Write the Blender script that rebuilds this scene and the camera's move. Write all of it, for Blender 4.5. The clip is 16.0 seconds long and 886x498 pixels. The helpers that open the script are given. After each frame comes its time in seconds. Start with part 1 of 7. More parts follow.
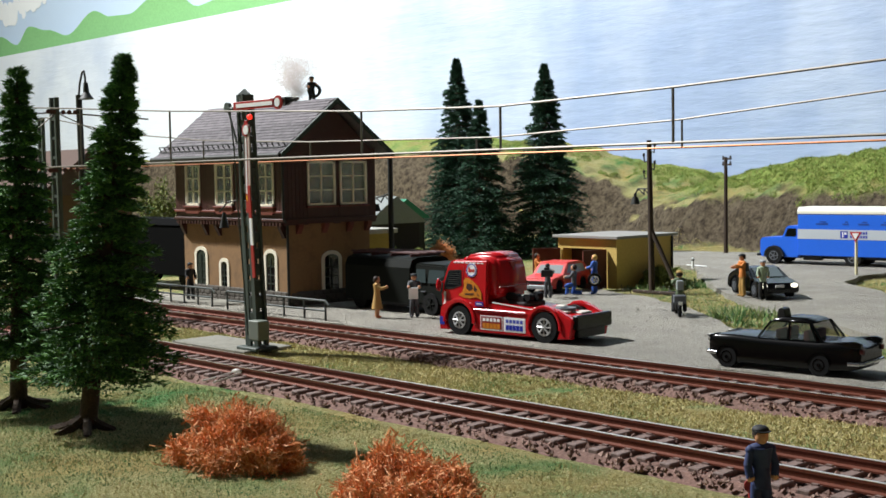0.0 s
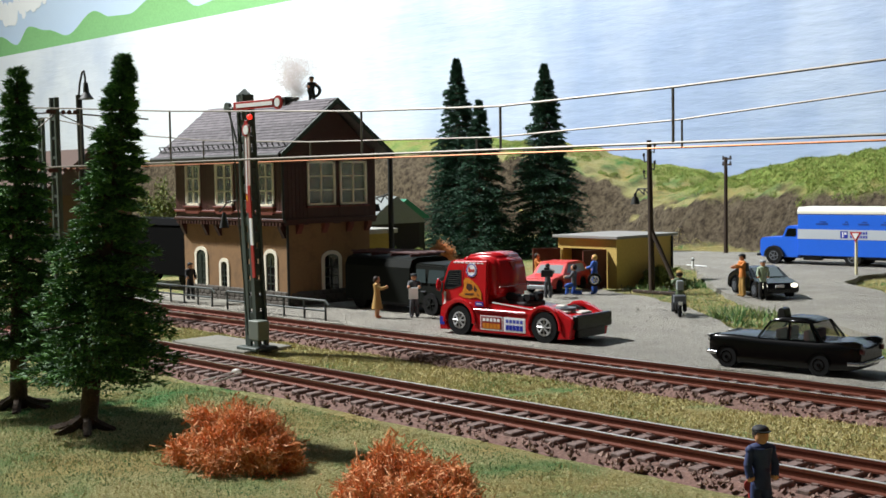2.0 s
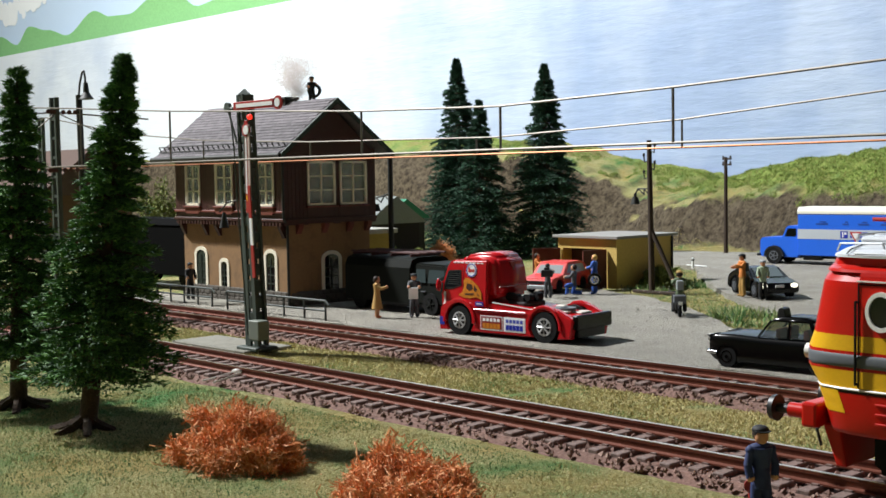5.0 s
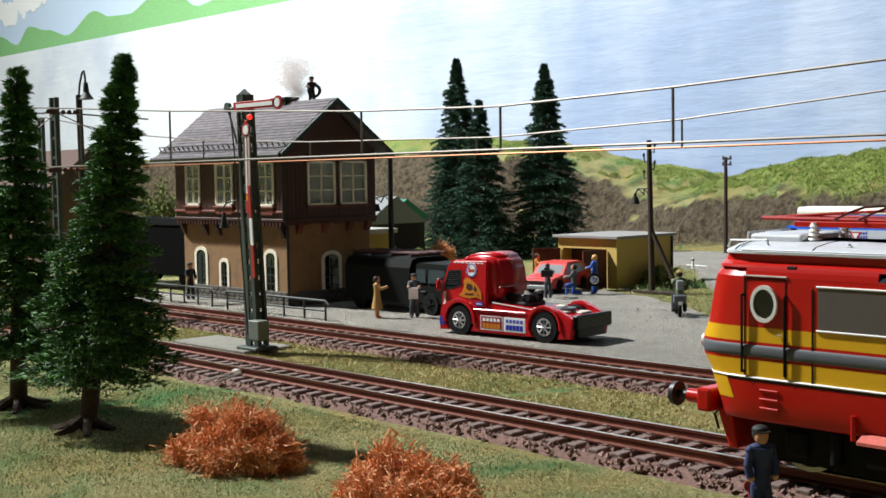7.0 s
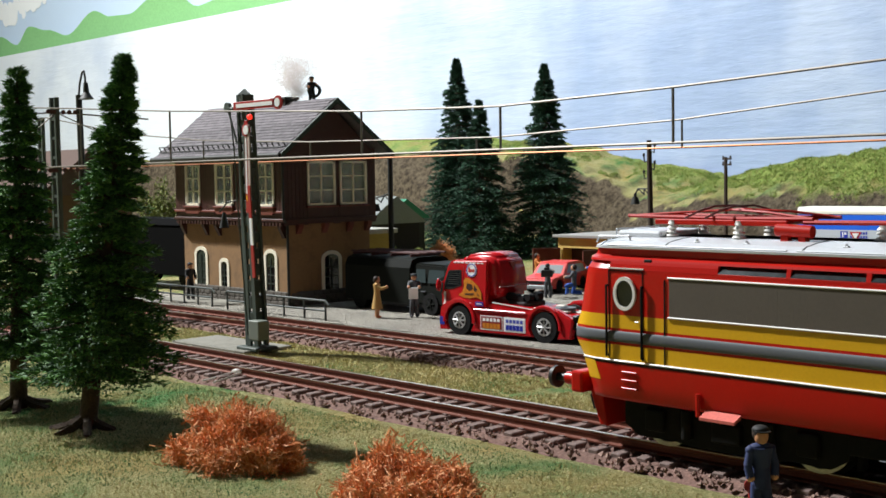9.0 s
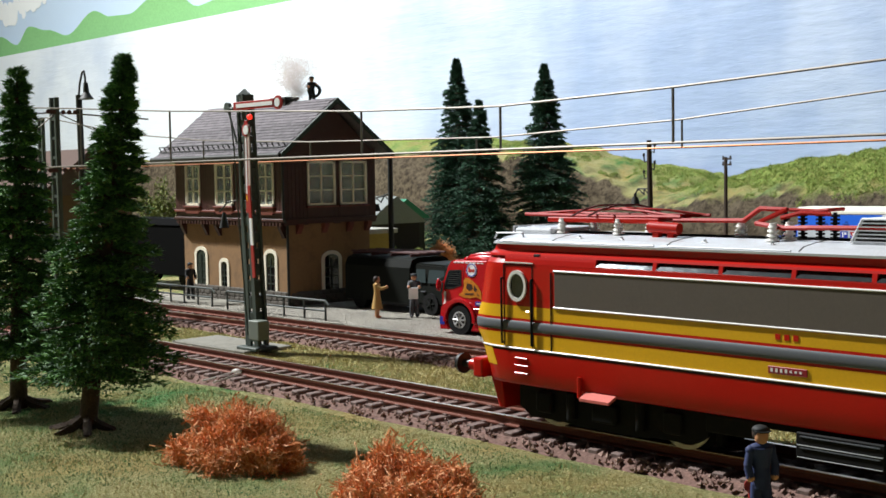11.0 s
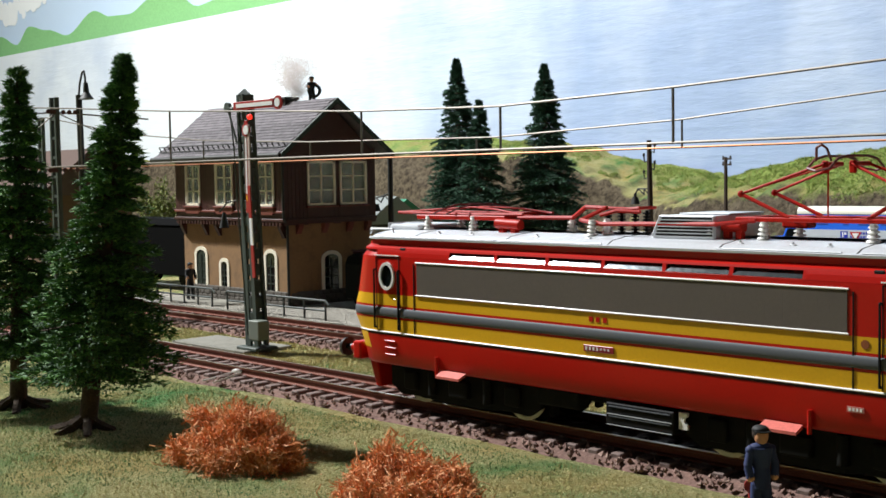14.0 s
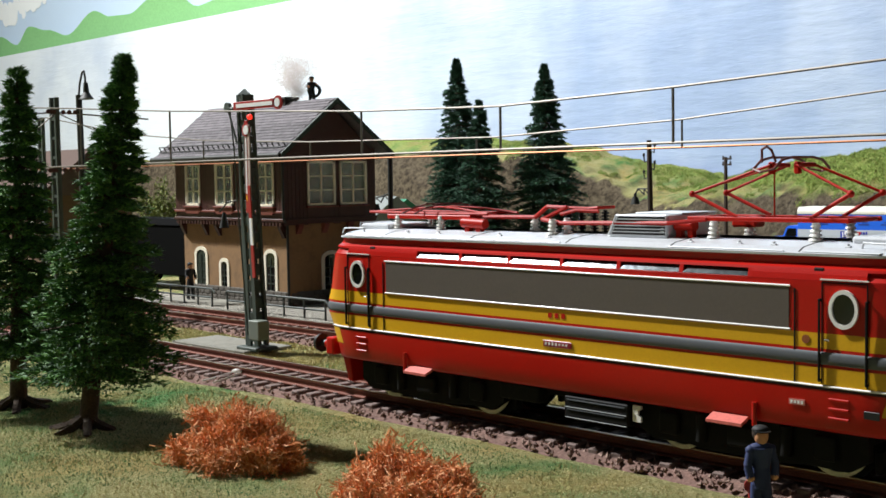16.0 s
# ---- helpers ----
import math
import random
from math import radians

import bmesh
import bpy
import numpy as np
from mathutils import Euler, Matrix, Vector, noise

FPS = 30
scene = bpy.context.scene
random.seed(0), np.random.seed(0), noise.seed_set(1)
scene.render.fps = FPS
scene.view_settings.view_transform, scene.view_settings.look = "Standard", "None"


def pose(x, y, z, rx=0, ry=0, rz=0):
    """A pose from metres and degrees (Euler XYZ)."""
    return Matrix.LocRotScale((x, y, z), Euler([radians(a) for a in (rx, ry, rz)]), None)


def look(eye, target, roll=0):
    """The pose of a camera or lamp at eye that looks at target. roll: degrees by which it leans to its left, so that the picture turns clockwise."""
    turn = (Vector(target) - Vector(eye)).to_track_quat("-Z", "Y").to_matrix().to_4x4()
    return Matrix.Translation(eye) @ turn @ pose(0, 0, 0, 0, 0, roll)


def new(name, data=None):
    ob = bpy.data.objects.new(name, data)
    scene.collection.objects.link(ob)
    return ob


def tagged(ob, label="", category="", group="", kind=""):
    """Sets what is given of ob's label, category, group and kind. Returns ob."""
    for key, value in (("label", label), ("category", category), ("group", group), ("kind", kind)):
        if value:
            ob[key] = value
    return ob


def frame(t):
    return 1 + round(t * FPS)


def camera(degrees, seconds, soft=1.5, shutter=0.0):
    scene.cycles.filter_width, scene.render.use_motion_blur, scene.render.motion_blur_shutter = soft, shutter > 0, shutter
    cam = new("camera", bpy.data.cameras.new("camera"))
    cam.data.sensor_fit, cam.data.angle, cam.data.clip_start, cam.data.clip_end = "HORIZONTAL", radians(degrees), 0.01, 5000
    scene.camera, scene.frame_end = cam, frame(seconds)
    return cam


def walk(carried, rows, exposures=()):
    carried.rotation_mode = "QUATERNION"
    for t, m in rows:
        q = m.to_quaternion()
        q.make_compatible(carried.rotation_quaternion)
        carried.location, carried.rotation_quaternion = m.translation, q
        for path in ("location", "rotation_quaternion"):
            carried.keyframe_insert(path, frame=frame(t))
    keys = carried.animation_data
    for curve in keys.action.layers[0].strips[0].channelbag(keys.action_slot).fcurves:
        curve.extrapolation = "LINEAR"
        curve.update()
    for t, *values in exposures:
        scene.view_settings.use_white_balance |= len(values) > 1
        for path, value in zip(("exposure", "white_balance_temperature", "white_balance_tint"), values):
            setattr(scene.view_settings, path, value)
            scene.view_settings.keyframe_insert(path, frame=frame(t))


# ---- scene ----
# A model railway at 1:87. Measures in the code are millimetres on the layout, turned into metres when a mesh is made.
MM = 0.001
NEAR_Y, FAR_Y, FAR_SLOPE = 227.7, 308.3, 0.0144      # centre lines of the two tracks; rail tops at z = 0

cam = camera(39.93, 16.0, soft=1.6)
YAW, PITCH = 0.81436, 0.05894
EYE = Vector((0, 0, 0.06003))
AIM = EYE + Vector((-math.sin(YAW) * math.cos(PITCH), math.cos(YAW) * math.cos(PITCH), -math.sin(PITCH)))
walk(cam, [(0, look(EYE, AIM, -0.915)), (16, look(EYE, AIM, -0.915))], exposures=[(0, 0.0), (16, 0.0)])

# ---- light: one ceiling lamp over the layout, weak daylight from the room ----
world = bpy.data.worlds.new("world")
scene.world = world
world.use_nodes = True
world.node_tree.nodes["Background"].inputs[0].default_value = (0.75, 0.85, 1.0, 1)
world.node_tree.nodes["Background"].inputs[1].default_value = 0.03


def area_lamp(name, at, to, size, watts, colour):
    data = bpy.data.lights.new(name, "AREA")
    data.shape, data.size, data.energy, data.color = "DISK", size, watts, colour
    ob = new(name, data)
    ob.matrix_world = look(at, to)
    return ob


area_lamp("ceiling_lamp_light", (-1.50, -0.15, 1.42), (-0.60, 0.40, 0.0), 0.10, 85, (0.96, 0.985, 1.0))


# ---- materials ----
def srgb(code):
    v = [int(code[i:i + 2], 16) / 255 for i in (0, 2, 4)]
    return tuple(c / 12.92 if c < 0.04045 else ((c + 0.055) / 1.055) ** 2.4 for c in v)


class Nodes:
    def __init__(self, name):
        self.mat = bpy.data.materials.new(name)
        self.mat.use_nodes = True
        self.tree = self.mat.node_tree
        self.bsdf = self.tree.nodes["Principled BSDF"]
        self.coord = self.add("ShaderNodeTexCoord").outputs["Object"]

    def add(self, kind):
        return self.tree.nodes.new(kind)

    def link(self, a, b):
        self.tree.links.new(a, b)

    def noise(self, scale, detail=4.0, rough=0.6, coord=None):
        n = self.add("ShaderNodeTexNoise")
        n.inputs["Scale"].default_value, n.inputs["Detail"].default_value, n.inputs["Roughness"].default_value = scale, detail, rough
        self.link(coord or self.coord, n.inputs["Vector"])
        return n.outputs["Fac"]

    def ramp(self, fac, stops):
        r = self.add("ShaderNodeValToRGB")
        r.color_ramp.elements[0].position, r.color_ramp.elements[0].color = stops[0][0], (*stops[0][1], 1)
        r.color_ramp.elements[1].position, r.color_ramp.elements[1].color = stops[-1][0], (*stops[-1][1], 1)
        for pos, col in stops[1:-1]:
            e = r.color_ramp.elements.new(pos)
            e.color = (*col, 1)
        self.link(fac, r.inputs["Fac"])
        return r.outputs["Color"]

    def mix(self, fac, a, b, blend="MIX"):
        m = self.add("ShaderNodeMix")
        m.data_type, m.blend_type = "RGBA", blend
        for value, i in ((fac, 0), (a, 6), (b, 7)):
            if isinstance(value, (int, float)):
                m.inputs[i].default_value = value
            elif isinstance(value, tuple):
                m.inputs[i].default_value = (*value, 1)
            else:
                self.link(value, m.inputs[i])
        return m.outputs[2]

    def bump(self, height, strength, distance):
        b = self.add("ShaderNodeBump")
        b.inputs["Strength"].default_value, b.inputs["Distance"].default_value = strength, distance
        self.link(height, b.inputs["Height"])
        self.link(b.outputs["Normal"], self.bsdf.inputs["Normal"])

    def colour(self, value):
        if isinstance(value, tuple):
            self.bsdf.inputs["Base Color"].default_value = (*value, 1)
        else:
            self.link(value, self.bsdf.inputs["Base Color"])


def paint(name, code, rough=0.5, metal=0.0, vary=0.16, fine=1600.0, coarse=90.0, bump=0.12, dirt=0.0, depth=0.0003, spec=0.5):
    """A painted, moulded or raw surface: base colour, two scales of variation, slight relief, optional brown dirt."""
    n = Nodes(name)
    base = srgb(code)
    lo, hi = tuple(c * (1 - vary) for c in base), tuple(min(1, c * (1 + vary)) for c in base)
    a = n.ramp(n.noise(fine, 3), [(0.3, lo), (0.7, hi)])
    col = n.mix(n.ramp(n.noise(coarse, 4), [(0.4, (0, 0, 0)), (0.72, (0.45, 0.45, 0.45))]), a, lo)
    if dirt:
        col = n.mix(n.ramp(n.noise(coarse * 3, 6, 0.7), [(0.5, (0, 0, 0)), (0.75, (dirt, dirt, dirt))]), col, srgb("4a3d30"))
    n.colour(col)
    n.bsdf.inputs["Roughness"].default_value = rough
    n.bsdf.inputs["Metallic"].default_value = metal
    n.bsdf.inputs["Specular IOR Level"].default_value = spec
    if bump:
        n.bump(n.noise(fine, 3), bump, depth)
    return n.mat


def island_mat(name, codes, rough=0.8, fine=2500.0):
    """For stones, needles and fibres: each loose piece takes a colour of its own."""
    n = Nodes(name)
    g = n.add("ShaderNodeNewGeometry").outputs["Random Per Island"]
    cols = [srgb(c) for c in codes]
    col = n.ramp(g, [(i / (len(cols) - 1), c) for i, c in enumerate(cols)])
    n.colour(n.mix(n.ramp(n.noise(fine, 2), [(0.35, (0, 0, 0)), (0.7, (0.5, 0.5, 0.5))]), col, tuple(c * 0.6 for c in cols[0])))
    n.bsdf.inputs["Roughness"].default_value = rough
    return n.mat


def slate_mat(name, code):
    """Roof slates that differ a little from piece to piece."""
    n = Nodes(name)
    base = srgb(code)
    one = n.add("ShaderNodeObjectInfo").outputs["Random"]
    two = n.add("ShaderNodeNewGeometry").outputs["Random Per Island"]
    fac = n.mix(0.5, n.ramp(one, [(0, (0, 0, 0)), (1, (1, 1, 1))]), n.ramp(two, [(0, (0, 0, 0)), (1, (1, 1, 1))]))
    col = n.ramp(fac, [(0.2, tuple(c * 0.7 for c in base)), (0.8, tuple(c * 1.25 for c in base))])
    n.colour(n.mix(n.ramp(n.noise(900, 4, 0.7), [(0.4, (0, 0, 0)), (0.75, (0.5, 0.5, 0.5))]), col, srgb("3f3a38")))
    n.bsdf.inputs["Roughness"].default_value = 0.8
    n.bump(n.noise(2000, 3), 0.3, 0.0003)
    return n.mat


def glass_mat(name, code, rough=0.05, alpha=0.35):
    n = Nodes(name)
    n.colour(srgb(code))
    n.bsdf.inputs["Roughness"].default_value = rough
    n.bsdf.inputs["Alpha"].default_value = alpha
    return n.mat


def glow_mat(name, code, strength):
    n = Nodes(name)
    n.colour(srgb(code))
    n.bsdf.inputs["Emission Color"].default_value = (*srgb(code), 1)
    n.bsdf.inputs["Emission Strength"].default_value = strength
    return n.mat


# ---- mesh helpers ----
def xf(bm, verts, m):
    for v in verts:
        v.co = m @ v.co


def box(bm, c, s, bevel=0.0, m=None, mi=0):
    made = bmesh.ops.create_cube(bm, size=1)["verts"]
    for v in made:
        v.co = Vector((c[0] + v.co.x * s[0], c[1] + v.co.y * s[1], c[2] + v.co.z * s[2]))
    faces = list({f for v in made for f in v.link_faces})
    if bevel:
        edges = list({e for v in made for e in v.link_edges})
        out = bmesh.ops.bevel(bm, geom=edges, offset=bevel, segments=2 if bevel > 0.4 else 1, affect="EDGES", profile=0.5)
        faces = list({f for v in out["verts"] for f in v.link_faces} | {f for f in faces if f.is_valid})
        made = list({v for f in faces for v in f.verts})
    for f in faces:
        f.material_index = mi
    if m is not None:
        xf(bm, made, m)
    return bm


def cyl(bm, a, b, r, r2=None, n=10, mi=0, caps=True):
    a, b = Vector(a), Vector(b)
    d = b - a
    turn = d.to_track_quat("Z", "Y").to_matrix()
    r2 = r if r2 is None else r2
    lo = [bm.verts.new(a + turn @ Vector((math.cos(t) * r, math.sin(t) * r, 0))) for t in (2 * math.pi * i / n for i in range(n))]
    hi = [bm.verts.new(b + turn @ Vector((math.cos(t) * r2, math.sin(t) * r2, 0))) for t in (2 * math.pi * i / n for i in range(n))]
    fs = [bm.faces.new((lo[i], lo[(i + 1) % n], hi[(i + 1) % n], hi[i])) for i in range(n)]
    for f in fs:
        f.smooth = n > 6
    if caps:
        ends = [bm.faces.new(lo[::-1]), bm.faces.new(hi)]
        for e in ends[0].edges[:] + ends[1].edges[:]:
            e.smooth = False
        fs += ends
    for f in fs:
        f.material_index = mi
    return bm


def ball(bm, c, r, s=(1, 1, 1), n=10, mi=0):
    out = bmesh.ops.create_uvsphere(bm, u_segments=n, v_segments=max(5, n * 2 // 3), radius=r)["verts"]
    for v in out:
        v.co = Vector((c[0] + v.co.x * s[0], c[1] + v.co.y * s[1], c[2] + v.co.z * s[2]))
    for f in {f for v in out for f in v.link_faces}:
        f.smooth, f.material_index = True, mi
    return bm


def tube(bm, pts, r, n=6, mi=0):
    for a, b in zip(pts, pts[1:]):
        cyl(bm, a, b, r, n=n, mi=mi)
    for p in pts[1:-1]:
        ball(bm, p, r, n=6, mi=mi)
    return bm


def prism(bm, outline, axis, lo, hi, mi=0, bevel=0.0):
    """An outline in the two other axes, drawn out along an axis from lo to hi."""
    def at(p, t):
        return {"x": (t, p[0], p[1]), "y": (p[0], t, p[1]), "z": (p[0], p[1], t)}[axis]
    a = [bm.verts.new(at(p, lo)) for p in outline]
    b = [bm.verts.new(at(p, hi)) for p in outline]
    n = len(a)
    fs = [bm.faces.new(a), bm.faces.new(b[::-1])] + [bm.faces.new((a[i], b[i], b[(i + 1) % n], a[(i + 1) % n])) for i in range(n)]
    bmesh.ops.recalc_face_normals(bm, faces=fs)
    for f in fs:
        f.material_index = mi
    if bevel:
        bmesh.ops.bevel(bm, geom=list({e for f in fs for e in f.edges}), offset=bevel, segments=2, affect="EDGES", profile=0.5, clamp_overlap=True)
    return bm


def ring(bm, c, axis, r_out, r_in, depth, n=20, mi=0, squash=1.0):
    """A flat ring with thickness, its axis x or y; squash stretches its height."""
    def at(rad, t, d):
        u, w = math.cos(t) * rad, math.sin(t) * rad * squash
        return (c[0] + d, c[1] + u, c[2] + w) if axis == "x" else (c[0] + u, c[1] + d, c[2] + w)
    loops = [[bm.verts.new(at(rr, 2 * math.pi * i / n, d)) for i in range(n)] for rr, d in ((r_out, 0), (r_out, depth), (r_in, depth), (r_in, 0))]
    fs = []
    for k in range(4):
        p, q = loops[k], loops[(k + 1) % 4]
        fs += [bm.faces.new((p[i], p[(i + 1) % n], q[(i + 1) % n], q[i])) for i in range(n)]
    bmesh.ops.recalc_face_normals(bm, faces=fs)
    for f in fs:
        f.material_index = mi
    return bm


def B():
    return bmesh.new()


def mesh_of(name, bm, mats):
    me = bpy.data.meshes.new(name)
    for v in bm.verts:
        v.co *= MM
    bm.to_mesh(me)
    bm.free()
    for m in (mats if isinstance(mats, (list, tuple)) else [mats]):
        me.materials.append(m)
    return me


def part(name, bm, material, parent, label="", m=None):
    ob = new(name, mesh_of(name, bm, material))
    ob.parent = parent
    if m is not None:
        ob.matrix_basis = m
    if label:
        tagged(ob, label)
    return ob


def share(ob, parent, m):
    """Another object on the same mesh."""
    o = new(ob.name.split(".")[0], ob.data)
    o.parent, o.matrix_basis = parent, m
    return o


def mmpose(x, y, z, rx=0, ry=0, rz=0):
    return pose(x * MM, y * MM, z * MM, rx, ry, rz)


def thing(name, at, label, category, rz=0, group="", kind=""):
    ob = new(name)
    ob.empty_display_size = 0.005
    ob.matrix_basis = mmpose(*at, 0, 0, rz)
    return tagged(ob, label, category, group, kind)


def solo(name, bm, material, at, label, category, rz=0, group="", kind=""):
    ob = new(name, mesh_of(name, bm, material))
    ob.matrix_basis = mmpose(*at, 0, 0, rz)
    return tagged(ob, label, category, group, kind)


def smooth(a, b, v):
    t = min(1, max(0, (v - a) / (b - a)))
    return t * t * (3 - 2 * t)


def nz(x, y, s, k=0.0):
    return noise.noise(Vector((x / s, y / s, k)))


RED, YELLOW, GREY = paint("loco_red", "b5170d", 0.3, vary=0.05, bump=0.02, spec=0.35), paint("loco_yellow", "d9a514", 0.38, vary=0.05, bump=0.02), paint("loco_grey", "5d6064", 0.6, vary=0.05, bump=0.02, spec=0.25)
GRILLE = paint("grille_grey", "5c534a", 0.6, vary=0.06, bump=0.03)
SILVER = paint("silver_paint", "cfd1d4", 0.42, metal=0.25, vary=0.06)
TRIM = paint("trim_white", "f6f4f0", 0.22, vary=0.02, bump=0)
CHROME = paint("chrome", "d8d8d8", 0.15, metal=1.0, vary=0.03, bump=0)
WHITE = paint("white_plastic", "e6e3dc", 0.4, vary=0.04)
BLACK = paint("black_plastic", "141414", 0.45, vary=0.2)
DARK = paint("underframe_black", "0a0a09", 0.7, vary=0.25, dirt=0.12, spec=0.2)
RUBBER = paint("rubber", "0d0d0d", 0.75, vary=0.2, spec=0.25)
PANTO = paint("pantograph_red", "b01806", 0.45, vary=0.08, spec=0.2)
DARKGLASS = paint("dark_glass", "0d1012", 0.08, vary=0.05, bump=0)
CLEAR = glass_mat("clear_glass", "cfd8d8")
RAIL = paint("rail_steel", "6b3a2a", 0.5, metal=0.4, vary=0.2)
RAILTOP = paint("rail_top_polished", "d8c4b2", 0.3, metal=1.0, vary=0.05, bump=0)
SLEEPER = paint("sleeper_brown", "735f58", 0.8, vary=0.3, dirt=0.5)
BALLAST = paint("ballast_bed", "765a50", 0.95, vary=0.35, fine=900, bump=0.6, depth=0.001)
STONES = island_mat("ballast_stones", ["634a43", "8a6c61", "a08677", "785a50"], 0.9)


# ---- ground, roads, backdrop, room ----
def ground_material():
    n = Nodes("scatter_grass")
    fine = n.ramp(n.noise(1400, 4, 0.7), [(0.3, srgb("757c48")), (0.5, srgb("aea770")), (0.72, srgb("d6ca9a"))])
    green = n.ramp(n.noise(1200, 4, 0.7), [(0.3, srgb("3a6636")), (0.55, srgb("5e9052")), (0.75, srgb("92ab6c"))])
    soil = n.ramp(n.noise(900, 4, 0.7), [(0.3, srgb("8f7c48")), (0.6, srgb("bfa96c")), (0.8, srgb("d4c590"))])
    col = n.mix(n.ramp(n.noise(26, 3, 0.6), [(0.46, (0, 0, 0)), (0.64, (1, 1, 1))]), fine, green)
    col = n.mix(n.ramp(n.noise(33, 5, 0.7), [(0.48, (0, 0, 0)), (0.64, (0.8, 0.8, 0.8))]), col, soil)
    # grown-over top of the embankment
    place = n.add("ShaderNodeSeparateXYZ")
    n.link(n.coord, place.inputs[0])
    lift = n.add("ShaderNodeMath")
    lift.operation, lift.inputs[1].default_value = "MULTIPLY_ADD", 0.05
    n.link(n.noise(30, 6, 0.75), lift.inputs[0])
    n.link(place.outputs[2], lift.inputs[2])
    bare = n.add("ShaderNodeMath")
    bare.operation, bare.inputs[1].default_value = "MULTIPLY_ADD", -0.05
    n.link(n.add_map(place.outputs[0], -0.70, -0.90), bare.inputs[0])
    n.link(lift.outputs[0], bare.inputs[2])
    top = n.ramp(n.add_map(bare.outputs[0], 0.064, 0.078), [(0, (0, 0, 0)), (1, (1, 1, 1))])
    hill = n.ramp(n.noise(420, 5, 0.7), [(0.3, srgb("5a7430")), (0.5, srgb("8fa250")), (0.72, srgb("b9bb74"))])
    hill = n.mix(n.ramp(n.noise(40, 4, 0.6), [(0.5, (0, 0, 0)), (0.68, (0.8, 0.8, 0.8))]), hill, srgb("9a8d52"))
    # bare rock where the ground is steep
    split = n.add("ShaderNodeSeparateXYZ")
    n.link(n.add("ShaderNodeNewGeometry").outputs["Normal"], split.inputs[0])
    rock = n.ramp(n.noise(170, 8, 0.75), [(0.3, srgb("27211b")), (0.45, srgb("544a3d")), (0.58, srgb("776b58")), (0.75, srgb("504a34"))])
    steep = n.ramp(split.outputs[2], [(0.72, (1, 1, 1)), (0.90, (0, 0, 0))])
    n.colour(n.mix(top, n.mix(steep, col, rock), hill))
    n.bsdf.inputs["Roughness"].default_value = 0.95
    n.bsdf.inputs["Specular IOR Level"].default_value = 0.15
    n.bump(n.noise(500, 8, 0.8), 1.0, 0.004)
    return n.mat


def toe(x):
    """Foot of the embankment along the layout."""
    return 838 + 0.10 * (-x - 540) + 26 * math.sin(x / 150.0) + (70 if x < -640 else 0) * smooth(640, 760, -x)


def ridge(x):
    """Height of the embankment's crest along the layout."""
    stops = ((-1300, 112), (-1096, 108), (-930, 96), (-790, 70), (-725, 60), (-700, 50), (-660, 54), (-610, 62), (-543, 70), (-482, 77), (-380, 82), (300, 90))
    for (a, u), (b, v) in zip(stops, stops[1:]):
        if x <= b:
            return u + (v - u) * smooth(a, b, x) + 3 * nz(x, 0, 40)
    return 90


def ground_z(x, y):
    z = -5.0 + 0.7 * nz(x, y, 40) + 0.35 * nz(x, y, 12, 3)
    d = y - toe(x)
    if d > -60:
        face = smooth(-6, 34, d + 16 * nz(x, y, 60, 7) + 9 * nz(x, y, 18, 8))
        bluff = 0.62 + 0.24 * smooth(700, 860, -x)
        rise = face * bluff + smooth(20, 120, d) * (1 - bluff)
        rough = smooth(-20, 12, d) * (1 - 0.5 * smooth(40, 90, d))
        z += (ridge(x) + 5) * rise + (8 * nz(x, y, 30, 2) + 6 * nz(x, y, 13, 5) + 2.5 * nz(x, y, 7, 6)) * rough
    return z


def build_ground():
    xs = list(np.arange(-2700, -1000, 50)) + list(np.arange(-1000, -300, 4.5)) + list(np.arange(-300, 160, 7)) + [200, 260]
    ys = list(np.arange(-500, 60, 40)) + list(np.arange(60, 640, 7)) + list(np.arange(640, 810, 7)) + list(np.arange(810, 990, 4)) + list(np.arange(990, 1086, 8))
    verts = [(x * MM, y * MM, ground_z(x, y) * MM) for y in ys for x in xs]
    w = len(xs)
    faces = [(j * w + i, j * w + i + 1, (j + 1) * w + i + 1, (j + 1) * w + i) for j in range(len(ys) - 1) for i in range(w - 1)]
    me = bpy.data.meshes.new("ground")
    me.from_pydata(verts, [], faces)
    me.polygons.foreach_set("use_smooth", [True] * len(faces))
    me.materials.append(ground_material())
    return tagged(new("ground", me), "scattered model grass ground with a rocky green embankment", "ground", kind="structure")


def sheet(name, outline, z, thick, material, label, category):
    bm = B()
    prism(bm, outline, "z", z - thick, z)
    return solo(name, bm, material, (0, 0, 0), label, category, kind="structure")


def asphalt_material(name, code):
    n = Nodes(name)
    b = srgb(code)
    col = n.ramp(n.noise(1500, 5, 0.7), [(0.40, tuple(c * 0.52 for c in b)), (0.60, tuple(c * 1.35 for c in b))])
    col = n.mix(n.ramp(n.noise(30, 5, 0.65), [(0.40, (0, 0, 0)), (0.66, (0.8, 0.8, 0.8))]), col, tuple(c * 0.66 for c in b))
    n.colour(n.mix(n.ramp(n.noise(120, 6, 0.7), [(0.62, (0, 0, 0)), (0.75, (0.4, 0.4, 0.4))]), col, srgb("6f6454")))
    n.bsdf.inputs["Roughness"].default_value = 0.85
    n.bump(n.noise(800, 7, 0.8), 1.0, 0.002)
    return n.mat


ROAD_EDGE = random.Random(4)


